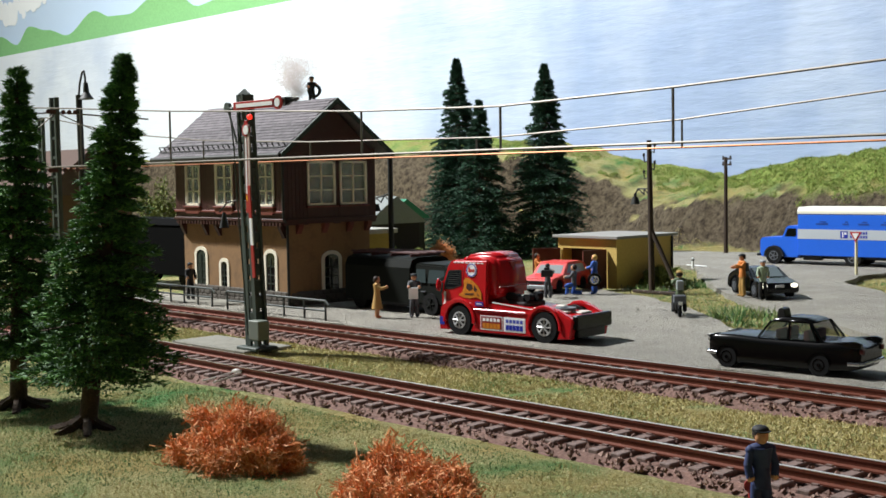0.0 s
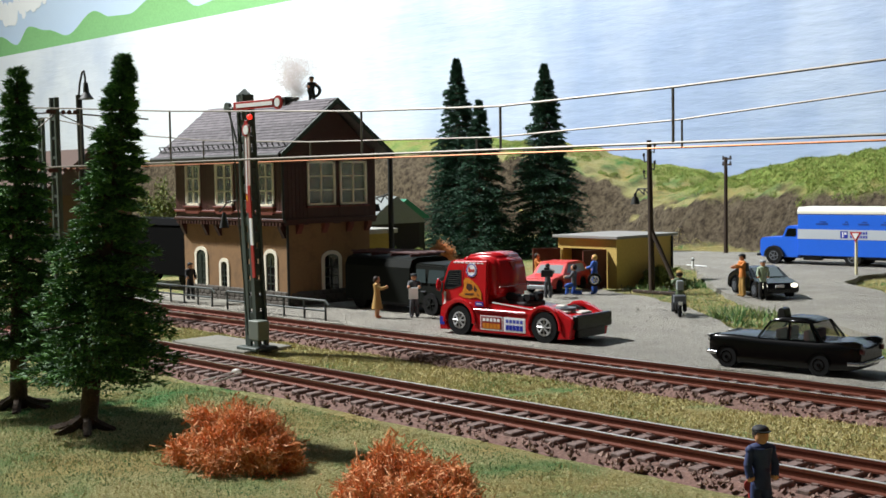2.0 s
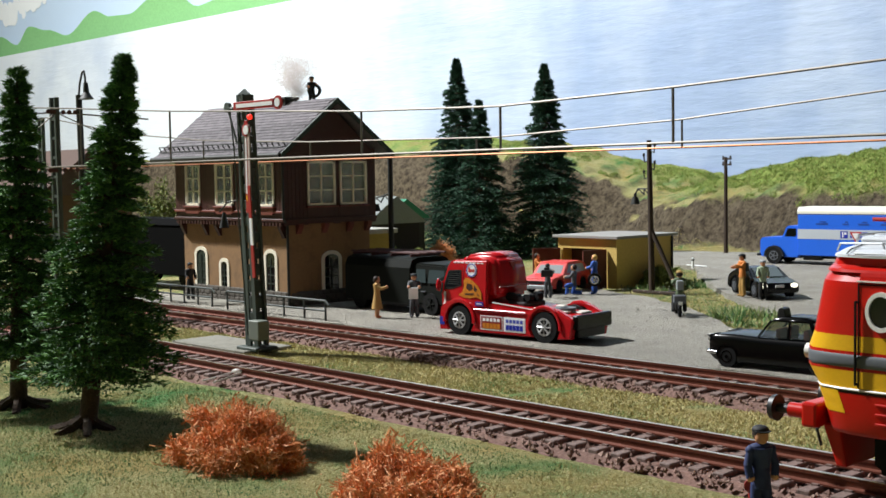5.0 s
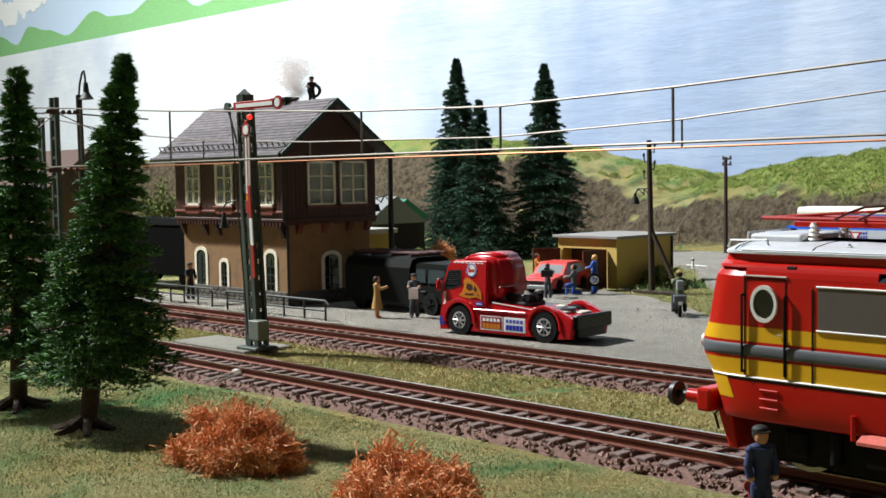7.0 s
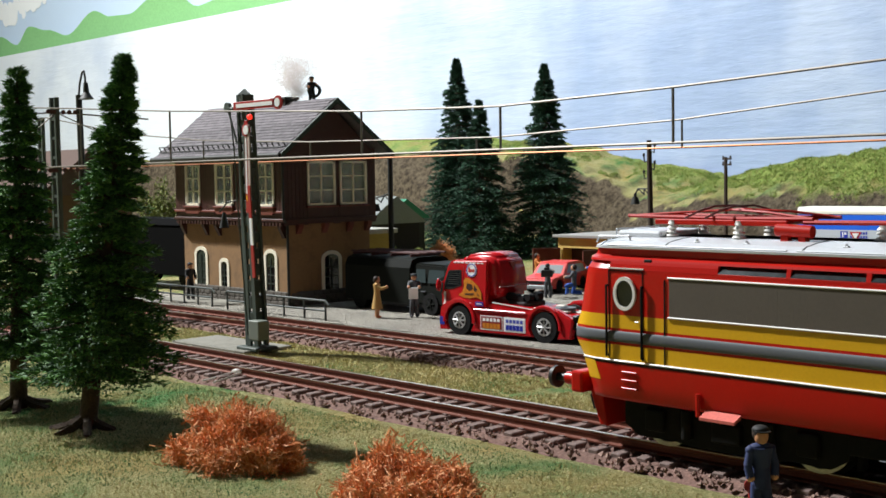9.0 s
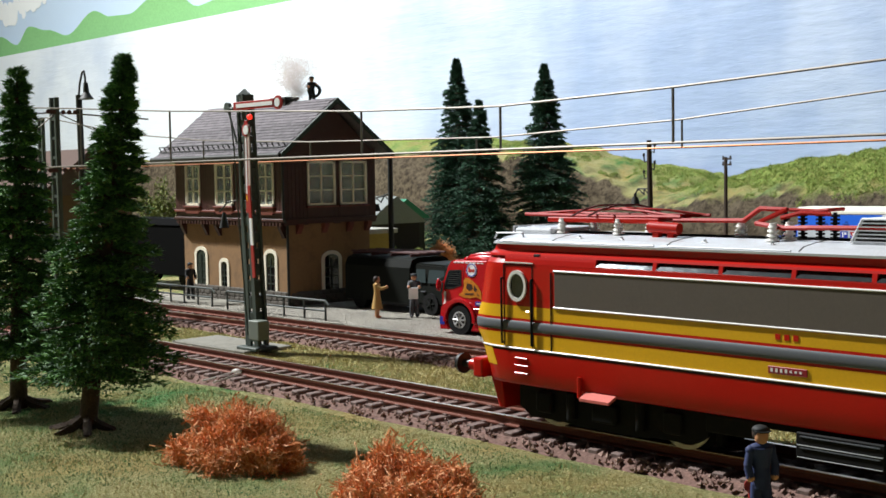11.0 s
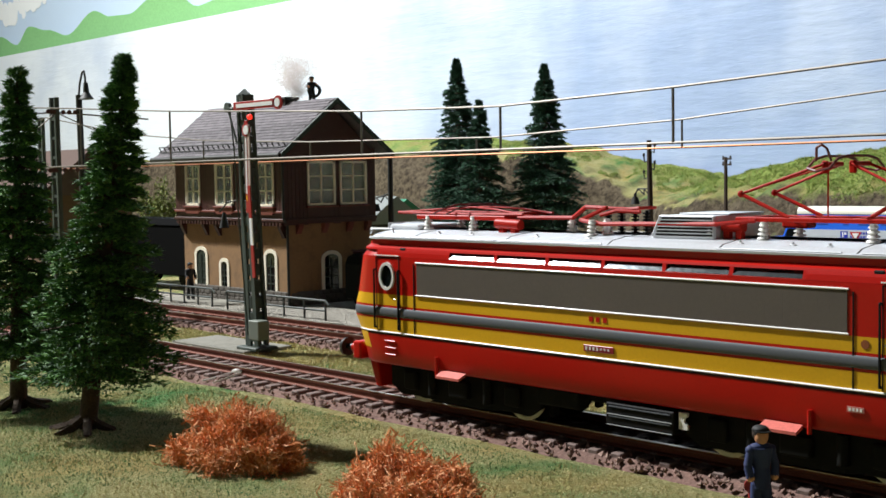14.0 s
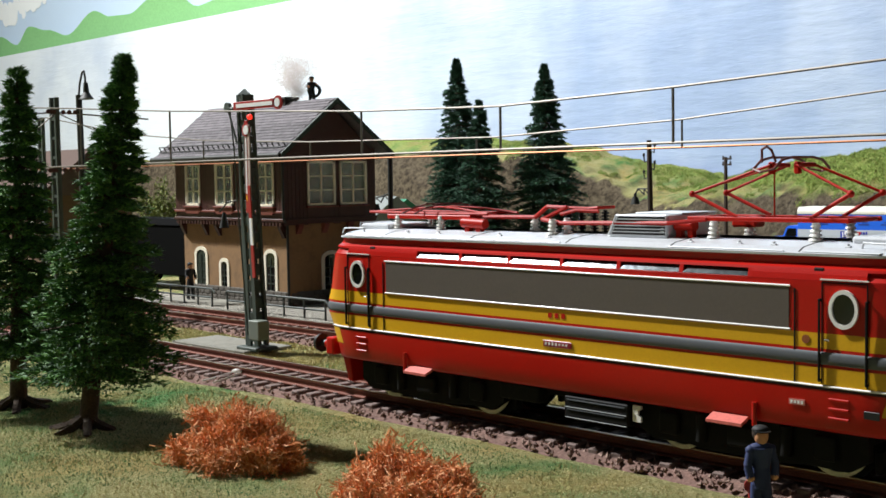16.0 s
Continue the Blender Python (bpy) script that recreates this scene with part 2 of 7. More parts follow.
def wobble(points, step=14, amount=2.2):
    """A straight-sided outline made uneven, as hand-laid road edges are."""
    out = []
    for a, b in zip(points, points[1:] + points[:1]):
        n = max(1, int(math.dist(a, b) / step))
        for i in range(n):
            t = i / n
            out.append((a[0] + (b[0] - a[0]) * t + ROAD_EDGE.uniform(-amount, amount) * (i > 0), a[1] + (b[1] - a[1]) * t + ROAD_EDGE.uniform(-amount, amount) * (i > 0)))
    return out


ISLAND = [(-491, 683), (-472, 677), (-402, 585), (-356, 536), (-331, 512), (-278, 469), (-252, 456), (-222, 430), (-210, 418), (-150, 382), (-205, 385), (-250, 400), (-280, 423), (-310, 452), (-335, 473), (-372, 498), (-412, 512), (-424, 590), (-480, 620)]
VERGE = [(-60, 520), (-290, 579), (-316, 606), (-341, 630), (-352, 668), (-349, 696), (0, 694), (180, 640)]


def inside(x, y, outline):
    hit = False
    for (ax, ay), (bx, by) in zip(outline, outline[1:] + outline[:1]):
        if (ay > y) != (by > y) and x < ax + (bx - ax) * (y - ay) / (by - ay):
            hit = not hit
    return hit


def build_roads():
    grey = asphalt_material("road_grey", "aca699")
    sheet("road", wobble([(-640, 323), (180, 335), (180, 372), (-150, 376)] + ISLAND[10:17] + [(-425, 520), (-470, 500), (-476, 440), (-500, 365), (-640, 352)]), -2.6, 3.2, grey, "grey gritty yard road beside the tracks", "road")
    sheet("road", wobble([(180, 376), (180, 470)] + VERGE[:6] + [(0, 694), (180, 694), (180, 800), (-300, 785), (-420, 845), (-620, 800), (-560, 700)] + ISLAND[:10]), -2.0, 3.4, grey, "grey asphalt side road with scattered grit", "road")


def sky_board_material():
    n = Nodes("painted_sky")
    blue = srgb("98aac9")
    split = n.add("ShaderNodeSeparateXYZ")
    n.link(n.coord, split.inputs[0])
    # cloud noise mixed with a gradient that turns the board whiter to the left
    left = n.ramp(n.mix(0.42, n.ramp(n.noise(2.3, 5, 0.6), [(0, (0, 0, 0)), (1, (1, 1, 1))]), n.ramp(n.add_map(split.outputs[0], -1.75, -0.1), [(0, (1, 1, 1)), (1, (0, 0, 0))])), [(0.46, (0, 0, 0)), (0.68, (1, 1, 1))])
    brush = n.ramp(n.noise(40, 5, 0.6), [(0.3, tuple(c * 0.93 for c in blue)), (0.7, blue)])
    n.colour(n.mix(left, brush, srgb("dfe5ec")))
    n.bsdf.inputs["Roughness"].default_value = 0.7
    stretch = n.add("ShaderNodeMapping")
    stretch.inputs["Scale"].default_value = (14, 14, 75)
    n.link(n.coord, stretch.inputs[0])
    n.bump(n.noise(1.0, 5, 0.6, stretch.outputs[0]), 0.35, 0.004)
    return n.mat


def add_map(self, value, lo, hi):
    m = self.add("ShaderNodeMapRange")
    m.inputs["From Min"].default_value, m.inputs["From Max"].default_value = lo, hi
    self.link(value, m.inputs["Value"])
    return m.outputs[0]


Nodes.add_map = add_map


def build_backdrop():
    bm = B()
    box(bm, (-1700, 1096, 148), (2800, 20, 350))
    solo("backdrop", bm, sky_board_material(), (0, 0, 0), "board painted with pale blue sky and white clouds", "backdrop", kind="structure")
    # a second painted strip above the board, with green mountains
    bm = B()
    box(bm, (-1700, 1130, 623), (2800, 20, 620))
    solo("wall_north", bm, paint("mural_sky", "c3d6ec", 0.8, vary=0.08, coarse=5), (0, 0, 0), "room wall painted with pale sky", "wall", kind="structure")
    rnd = random.Random(3)
    bm = B()
    peaks = ((-3000, 372), (-2640, 352), (-2552, 373), (-2470, 349), (-2412, 381), (-2330, 366), (-2242, 348), (-2136, 383), (-2070, 366), (-1999, 363), (-1928, 382), (-1850, 384), (-1773, 352), (-1713, 357), (-1500, 380), (-1200, 350), (-300, 380))
    top = []
    for (a, u), (b, v) in zip(peaks, peaks[1:]):
        top += [(a + (b - a) * k / 6, u + (v - u) * smooth(0, 6, k)) for k in range(6)]
    prism(bm, [(-3000, 300)] + [(-300, 300)] + top[::-1], "y", 1118.9, 1119.6)
    solo("painted_hills", bm, paint("mural_green", "83b97a", 0.8, vary=0.12, coarse=6, fine=400), (0, 0, 0), "painted green mountains above the sky board", "mural", kind="structure")
    bm = B()
    for cx, cz, s in ((-2400, 424, 0.7), (-2180, 440, 0.6), (-2520, 408, 0.8), (-1790, 392, 0.5)):
        for k in range(26):
            r = rnd.uniform(9, 26) * s
            c = (cx + rnd.gauss(0, 45) * s, 1119.7 - 0.02 * k, cz + abs(rnd.gauss(0, 14)) * s)
            cyl(bm, c, (c[0], c[1] - 0.3, c[2]), r, n=16)
    solo("painted_cloud", bm, paint("mural_white", "f2f4f5", 0.85, vary=0.03), (0, 0, 0), "white clouds painted on the wall", "mural", kind="structure")


def build_room():
    # unseen shell round the layout, coloured dark so that little light bounces back
    cream = paint("room_plaster", "3b3d40", 0.9, vary=0.06, coarse=4, fine=300)
    bm = B()
    box(bm, (-1000, -900, 300), (4200, 20, 3000))
    solo("wall_south", bm, cream, (0, 0, 0), "unseen room wall, dark grey to cut bounced light", "wall", kind="structure")
    # added out of view where the board stops, keeping bounced light off the gable
    bm = B()
    box(bm, (400, 1130, 300), (1400, 20, 3000))
    solo("wall_north_east", bm, cream, (0, 0, 0), "unseen dark wall added beyond the board to cut light on the gable", "wall", kind="structure")
    bm = B()
    box(bm, (-3110, 100, 300), (20, 2100, 3000))
    solo("wall_west", bm, cream, (0, 0, 0), "unseen room wall, dark grey to cut bounced light", "wall", kind="structure")
    bm = B()
    box(bm, (1110, 100, 300), (20, 2100, 3000))
    solo("wall_east", bm, cream, (0, 0, 0), "unseen room wall, dark grey to cut bounced light", "wall", kind="structure")
    bm = B()
    box(bm, (-1000, 100, 1700), (4300, 2200, 20))
    solo("ceiling", bm, cream, (0, 0, 0), "unseen ceiling, dark grey to cut bounced light", "ceiling", kind="structure")
    bm = B()
    box(bm, (-1000, 100, -1000), (4300, 2200, 20))
    solo("floor", bm, paint("room_floor", "7a6a58", 0.7), (0, 0, 0), "brown room floor", "floor", kind="structure")


# ---- tracks ----
SLEEPERS_FROM, SLEEPERS_TO, SLEEPER_STEP = -760, 120, 6.7


def rail_bm(x0, x1, y):
    bm = B()
    foot = [(-1.15, -2.5), (1.15, -2.5), (1.15, -2.1), (0.3, -1.8), (0.3, -0.8), (0.5, -0.6), (0.5, -0.03), (-0.5, -0.03), (-0.5, -0.6), (-0.3, -0.8), (-0.3, -1.8), (-1.15, -2.1)]
    prism(bm, [(y + a, z) for a, z in foot], "x", x0, x1)
    return bm


def build_track(label, y, angle, seed):
    t = thing("track", (0, y, 0), label, "railway track", math.degrees(math.atan(angle)), "tracks")
    for side in (-8.25, 8.25):
        r = part("rail", rail_bm(-1000, 300, side), RAIL, t, "rust-brown rail with a polished head")
        bm = B()
        box(bm, (-350, side, 0.0), (1300, 0.98, 0.14))
        part("rail_head", bm, RAILTOP, r)
    bm = B()
    prism(bm, [(-19, -6), (19, -6), (15, -3.4), (-15, -3.4)], "x", -1000, 300)
    part("ballast_bed", bm, BALLAST, t)
    bm = B()
    box(bm, (0, 0, -3.2), (2.9, 29, 1.5), 0.25)
    for side in (-8.25, 8.25):
        for d in (-1.6, 1.6):
            box(bm, (0, side + d, -2.3), (1.5, 0.8, 0.5))
    first = None
    rnd = random.Random(seed)
    n = int((SLEEPERS_TO - SLEEPERS_FROM) / SLEEPER_STEP)
    for i in range(n):
        m = mmpose(SLEEPERS_FROM + i * SLEEPER_STEP + rnd.uniform(-0.3, 0.3), rnd.uniform(-0.5, 0.5), rnd.uniform(-0.1, 0.1), 0, 0, rnd.uniform(-1.2, 1.2))
        if first is None:
            first = part("sleeper", bm, SLEEPER, t, "", m)
        else:
            share(first, t, m)
    # loose ballast stones
    rng = np.random.RandomState(seed)
    count = 11000
    x = rng.uniform(-760, 120, count)
    yy = rng.uniform(-18, 18, count)
    keep = (np.abs(np.abs(yy) - 8.25) > 1.2)
    x, yy = x[keep], yy[keep]
    z = np.where(np.abs(yy) < 16, -3.4, -3.4 - (np.abs(yy) - 16) * 0.42) + rng.uniform(-0.3, 0.35, len(x))
    scatter_stones("ballast", np.stack([x, yy, z], 1), 0.35, 0.85, STONES, t, seed)
    return t


def scatter_stones(name, pts, rmin, rmax, material, parent, seed):
    rng = np.random.RandomState(seed)
    n = len(pts)
    octa = np.array([(1, 0, 0), (-1, 0, 0), (0, 1, 0), (0, -1, 0), (0, 0, 1), (0, 0, -1)], float)
    tri = np.array([(0, 2, 4), (2, 1, 4), (1, 3, 4), (3, 0, 4), (2, 0, 5), (1, 2, 5), (3, 1, 5), (0, 3, 5)])
    r = rng.uniform(rmin, rmax, (n, 1, 1)) * rng.uniform(0.6, 1.3, (n, 6, 1))
    ang = rng.uniform(0, 6.28, n)
    c, s = np.cos(ang), np.sin(ang)
    o = np.repeat(octa[None], n, 0) + rng.uniform(-0.3, 0.3, (n, 6, 3))
    o = np.stack([o[..., 0] * c[:, None] - o[..., 1] * s[:, None], o[..., 0] * s[:, None] + o[..., 1] * c[:, None], o[..., 2]], -1) * r
    v = (pts[:, None, :] + o).reshape(-1, 3) * MM
    f = (tri[None] + 6 * np.arange(n)[:, None, None]).reshape(-1, 3)
    me = bpy.data.meshes.new(name)
    me.from_pydata(v.tolist(), [], f.tolist())
    me.materials.append(material)
    ob = new(name, me)
    ob.parent = parent
    return tagged(ob, kind="stuff")


build_ground()
build_roads()
build_backdrop()
build_room()
build_track("near railway track with brown sleepers and rusty rails", NEAR_Y, 0.0, 11)
build_track("second railway track with brown sleepers beside the road", FAR_Y, FAR_SLOPE, 12)


# ---- the electric locomotive ----
SLOTGLASS = paint("slot_glass", "63676a", 0.13, metal=0.85, vary=0.25, fine=300, bump=0.25)
WHEEL_R = 7.2
END_AT = [(10.3, 86.0), (15, 87.0), (19.3, 88.6), (22.6, 90.6), (26.2, 90.6), (29.3, 89.4), (38, 87.6), (41.6, 86.7), (44.2, 85.5), (47, 82.2)]


def end_at(z):
    for (a, u), (b, v) in zip(END_AT, END_AT[1:]):
        if z <= b:
            return u + (v - u) * max(0, z - a) / (b - a)
    return END_AT[-1][1]


def hull_ring(bm, z, w):
    e = end_at(z)
    half = [(e - 13, w), (e - 8, w - 0.3), (e - 4, w - 1.5), (e - 1.9, w - 4.2), (e - 0.6, w - 9), (e, w - 16.5 if w > 16.6 else 0.1)]
    half[-1] = (e, 0.0)
    right = half[:-1] + [half[-1]] + [(x, -y) for x, y in half[:-1]][::-1]
    pts = right + [(-x, -y) for x, y in right]
    return [bm.verts.new((x, y, z)) for x, y in pts]


def hull(levels, top=False, bottom=False, soft=False):
    bm = B()
    rings = [hull_ring(bm, z, w) for z, w in levels]
    n = len(rings[0])
    for a, b in zip(rings, rings[1:]):
        for i in range(n):
            bm.faces.new((a[i], a[(i + 1) % n], b[(i + 1) % n], b[i])).smooth = True
    for e in bm.edges:
        if not soft and abs(e.verts[0].co.z - e.verts[1].co.z) < 1e-4:
            e.smooth = False
    if top:
        bm.faces.new(rings[-1])
    if bottom:
        bm.faces.new(rings[0][::-1])
    bmesh.ops.recalc_face_normals(bm, faces=bm.faces[:])
    return bm


def insulator(h=4.1, r=1.4):
    bm = B()
    cyl(bm, (0, 0, 0), (0, 0, h), r * 0.55, n=10)
    for i in range(4):
        z = h * (0.14 + 0.22 * i)
        cyl(bm, (0, 0, z), (0, 0, z + h * 0.1), r * (1.05 - 0.1 * i), r * (0.9 - 0.1 * i), n=12)
    box(bm, (0, 0, 0.2), (2.6, 2.0, 0.4))
    return bm


def build_loco():
    loco = thing("electric_locomotive", (-185.5, NEAR_Y, 0), "red electric locomotive model with yellow and grey stripes, silver roof", "locomotive")
    part("skirt", hull([(10.3, 16.3), (11.2, 16.7), (14.5, 17.0), (17, 17.15), (18.3, 17.15)], bottom=True, soft=True), RED, loco, "red lower body skirt")
    # yellow paint runs down over the nose in front of the skirt
    for sx in (-1, 1):
        bm = hull([(14.4, 17.06), (16, 17.14), (17, 17.2), (18.8, 17.2)])
        bmesh.ops.delete(bm, geom=[f for f in bm.faces if sx * f.calc_center_median().x < end_at(f.calc_center_median().z) - 9], context="FACES")
        for v in bm.verts:
            v.co.x += 0.06 * sx
        part("nose_panel", bm, YELLOW, loco, "yellow nose panel above the buffers")
    # shallow groove coloured near black for the shade below the trim
    part("shadow_gap", hull([(18.3, 17.02), (18.85, 17.02)]), paint("gap_dark", "2a0a08", 0.6), loco, "groove under the trim, its shade put into a dark colour")
    part("trim_line", hull([(18.85, 17.22), (19.0, 17.4), (19.15, 17.38), (19.28, 17.1)], True, True, True), TRIM, loco, "thin white trim line")
    part("lower_stripe", hull([(19.3, 17.0), (22.6, 17.0)]), YELLOW, loco, "yellow stripe")
    part("red_line", hull([(22.6, 17.02), (23.2, 17.05)]), RED, loco)
    part("grey_stripe", hull([(23.2, 17.05), (23.35, 17.22), (23.9, 17.34), (24.45, 17.38), (25.0, 17.34), (25.5, 17.22), (25.65, 17.05)], soft=True), GREY, loco, "raised grey stripe")
    part("red_line", hull([(25.65, 17.05), (26.25, 17.02)]), RED, loco)
    part("upper_stripe", hull([(26.25, 17.0), (29.2, 17.0)]), YELLOW, loco, "yellow stripe")
    body = part("body", hull([(29.2, 17.0), (38.2, 17.0), (39.3, 16.95), (40.95, 15.5), (41.0, 16.5), (41.5, 16.3), (42.0, 15.4), (42.3, 15.0), (43.7, 15.0)]), RED, loco, "glossy red upper body shell")
    part("roof", hull([(43.7, 14.9), (43.75, 16.1), (44.25, 16.15), (44.5, 15.4), (45.3, 13.6), (45.9, 9), (46.15, 4)], top=True), SILVER, loco, "silver-grey painted roof")
    for side in (-1, 1):
        y = 17.0 * side
        bm = B()
        box(bm, (0, y, 33.7), (120, 0.3, 8.4))
        g = part("grille", bm, GRILLE, loco, "brown-grey louvred side panel")
        for z in (29.5, 37.95):
            bm = B()
            cyl(bm, (-60.3, y + side * 0.14, z), (60.3, y + side * 0.14, z), 0.22, n=8)
            part("trim", bm, TRIM, g)
        bm = B()
        for i in range(240):
            box(bm, (-59.7 + i * 0.5, y + side * 0.15, 33.7), (0.25, 0.02, 8.0))
        tagged(part("rib", bm, GRILLE, g), kind="stuff")
        for i in range(6):
            x0 = -48.2 + i * 16.6
            bm = B()
            prism(bm, [(side * 16.95, 39.45), (side * 15.62, 40.93), (side * 15.4, 40.8), (side * 16.7, 39.3)], "x", x0 + 0.2, x0 + 15.8)
            part("clerestory_window", bm, SLOTGLASS, loco, "narrow glossy window strip under the roof")
            bm = B()
            prism(bm, [(side * 16.97, 39.2), (side * 16.5, 41.05), (side * 15.3, 41.0), (side * 16.6, 39.2)], "x", x0 + 15.8, x0 + 16.8)
            part("slot_pillar", bm, RED, loco)
        for x0, x1 in ((-76, -48), (51.4, 76)):
            bm = B()
            prism(bm, [(side * 16.98, 39.2), (side * 16.75, 40.4), (side * 16.52, 41.05), (side * 15.3, 41.0), (side * 16.5, 39.2)], "x", x0, x1)
            part("shoulder_panel", bm, RED, loco)
        for sx in (-1, 1):
            xc = 71.6 * sx
            bm = B()
            for z0, z1 in ((19.5, 38.9),):
                for dx in (-4.6, 4.6):
                    box(bm, (xc + dx, y + side * 0.02, (z0 + z1) / 2), (0.22, 0.16, z1 - z0))
                box(bm, (xc, y + side * 0.02, 38.9), (9.4, 0.16, 0.22))
            d = part("door", bm, DARK, loco, "cab side door with oval window")
            bm = B()
            box(bm, (xc, y + side * 0.06, 39.5), (9.8, 0.4, 0.25))
            part("drip_rail", bm, WHITE, d)
            bm = B()
            ring(bm, (xc, y + (0.0 if side > 0 else -0.6), 34.0), "y", 3.0, 2.35, 0.6, 28, squash=1.24)
            part("window_ring", bm, WHITE, d, "white oval window ring")
            bm = B()
            cyl(bm, (0, 0, 0), (0, side * 0.15, 0), 2.4, n=24)
            for v in bm.verts:
                v.co = Vector((v.co.x + xc, v.co.y + y, v.co.z * 1.24 + 34.0))
            part("pane", bm, DARKGLASS, d)
            bm = B()
            box(bm, (xc + 3.4 * sx * -1, y + side * 0.4, 28.0), (1.2, 0.5, 0.35), 0.1)
            part("door_handle", bm, CHROME, d)
            for dx in (-4.9, 4.7):
                bm = B()
                tube(bm, [(xc + dx, y, 35.6), (xc + dx, y + side * 0.6, 35.6), (xc + dx, y + side * 0.6, 20.2), (xc + dx, y, 20.2)], 0.28)
                part("handrail", bm, DARK, loco, "dark vertical handrail")
            for z in (16.7, 14.9, 13.1):
                bm = B()
                box(bm, (xc - 1.0 * sx, y + side * 0.16, z), (4.2, 0.5, 0.5), 0.1)
                part("step", bm, RED, loco)
            # red board; the pinkish base colour carries the light falling on it
            bm = B()
            prism(bm, [(y, 11.0), (y + side * 2.6, 9.9), (y + side * 2.6, 9.3), (y, 10.2)], "x", 46.6 * sx - 4.2, 46.6 * sx + 4.2)
            part("footboard", bm, paint("footboard_pink", "cf6a5e", 0.5), loco, "red footboard, light on it put into a pinkish colour")
            bm = B()
            cyl(bm, (52.5 * sx, y + side * 0.5, 9.5), (52.5 * sx, y + side * 0.5, 14.2), 0.5, n=8)
            part("lifting_lug", bm, RED, loco)
            bm = B()
            box(bm, (61.2 * sx, y + side * 0.03, 28), (0.25, 0.3, 19))
            part("panel_joint", bm, DARK, loco)
            bm = B()
            box(bm, (66.0 * sx, 16.2 * side, 41.2), (2.2, 0.7, 0.9), 0.2)
            part("air_scoop", bm, DARK, loco)
        bm = B()
        box(bm, (0.2, y + side * 0.1, 21.1), (8.6, 0.3, 1.5), 0.1)
        plate = part("number_plate", bm, paint("plate_red", "8e1a22", 0.4), loco, "small dark red number plate")
        bm = B()
        for i in range(7):
            box(bm, (-3.2 + i * 1.05, y + side * 0.28, 21.1), (0.5, 0.08, 0.75 if i < 4 else 0.45))
        part("lettering", bm, WHITE, plate)
        bm = B()
        for i in range(3):
            box(bm, (-2.0 + i * 2.0, y + side * 0.05, 27.7), (1.1, 0.12, 1.15))
        part("lettering", bm, RED, loco)
        bm = B()
        box(bm, (10.8, 15.0 * side, 6.9), (18.5, 3, 5.0), 0.3)
        bx = part("equipment_box", bm, DARK, loco, "black underfloor equipment box")
        bm = B()
        for z in (8.6, 6.4):
            box(bm, (10.8, 16.6 * side, z), (16.5, 0.3, 0.22))
        part("rib", bm, GREY, bx)
        for z in (16.3, 13.9):
            bm = B()
            box(bm, (10.8, 16.66 * side, z - 9.4), (17.6, 0.16, 0.14))
            part("box_seam", bm, SILVER, bx)
        bm = B()
        prism(bm, [(20.9, 5.8), (23.1, 5.8), (23.1, 6.9), (22.3, 7.3), (22.3, 8.2), (23.1, 8.6), (23.1, 9.4), (20.9, 9.4)], "y", 15.3 * side, 15.9 * side)
        part("white_plate", bm, WHITE, loco, "notched cream plate")
        bm = B()
        cyl(bm, (63.6, y - side * 0.05, 27.8), (63.6, y + side * 0.12, 27.8), 0.85, n=16)
        part("plug", bm, paint("plug_rust", "8a4a1c", 0.6), loco, "small rust-brown round plug")
        bm = B()
        box(bm, (61.8, y + side * 0.22, 15.4), (3.4, 0.16, 1.1))
        tag = part("data_plate", bm, paint("data_plate_red", "c27a70", 0.5), loco, "small pale data plate")
        bm = B()
        for k in range(4):
            box(bm, (60.7 + k * 0.75, y + side * 0.33, 15.4), (0.45, 0.06, 0.6))
        part("lettering", bm, WHITE, tag)
        bm = B()
        box(bm, (77.2, y + side * 0.16, 14.6), (3.2, 0.2, 1.5), 0.1)
        part("slot", bm, BLACK, loco)
        bm = B()
        box(bm, (-14, 13.0 * side, 8.0), (13, 4, 4.2), 0.5)
        part("battery_box", bm, DARK, loco)
    # cab ends
    for sx in (-1, 1):
        bm = B()
        box(bm, (87.6 * sx, 0, 12.6), (3.4, 30, 5.0), 0.6)
        part("buffer_beam", bm, RED, loco, "red buffer beam")
        bm = B()
        prism(bm, [(86.6 * sx, 10.8), (83.0 * sx, 10.8), (81.4 * sx, 2.6), (83.6 * sx, 2.6)], "y", -11.5, 11.5, bevel=0.4)
        part("snow_plough", bm, RED, loco, "red snow plough under the cab")
        for y in (-10, 10):
            bm = B()
            cyl(bm, (89 * sx, y, 12.2), (94.4 * sx, y, 12.2), 1.5, n=14)
            box(bm, (89.6 * sx, y, 12.2), (0.9, 4.4, 4.0), 0.2)
            b = part("buffer", bm, RED, loco, "red buffer with black head")
            bm = B()
            cyl(bm, (94.2 * sx, y, 12.2), (97.4 * sx, y, 12.2), 1.0, n=12)
            cyl(bm, (97.2 * sx, y, 12.2), (98.4 * sx, y, 12.2), 2.7, 2.5, n=20)
            part("buffer_head", bm, BLACK, b)
        bm = B()
        tube(bm, [(89 * sx, 3, 10.8), (92.4 * sx, 3, 8.6), (91.4 * sx, 3, 5.0), (88.6 * sx, 3, 4.4)], 0.35)
        tube(bm, [(89 * sx, -5, 10.5), (91.4 * sx, -5, 7.8), (90.4 * sx, -5, 4.6)], 0.3)
        part("brake_hose", bm, BLACK, loco)
        bm = B()
        cyl(bm, (88.8 * sx, 0, 12), (93.5 * sx, 0, 11.2), 0.8, n=8)
        box(bm, (93.6 * sx, 0, 10.6), (0.9, 1.6, 2.6), 0.2)
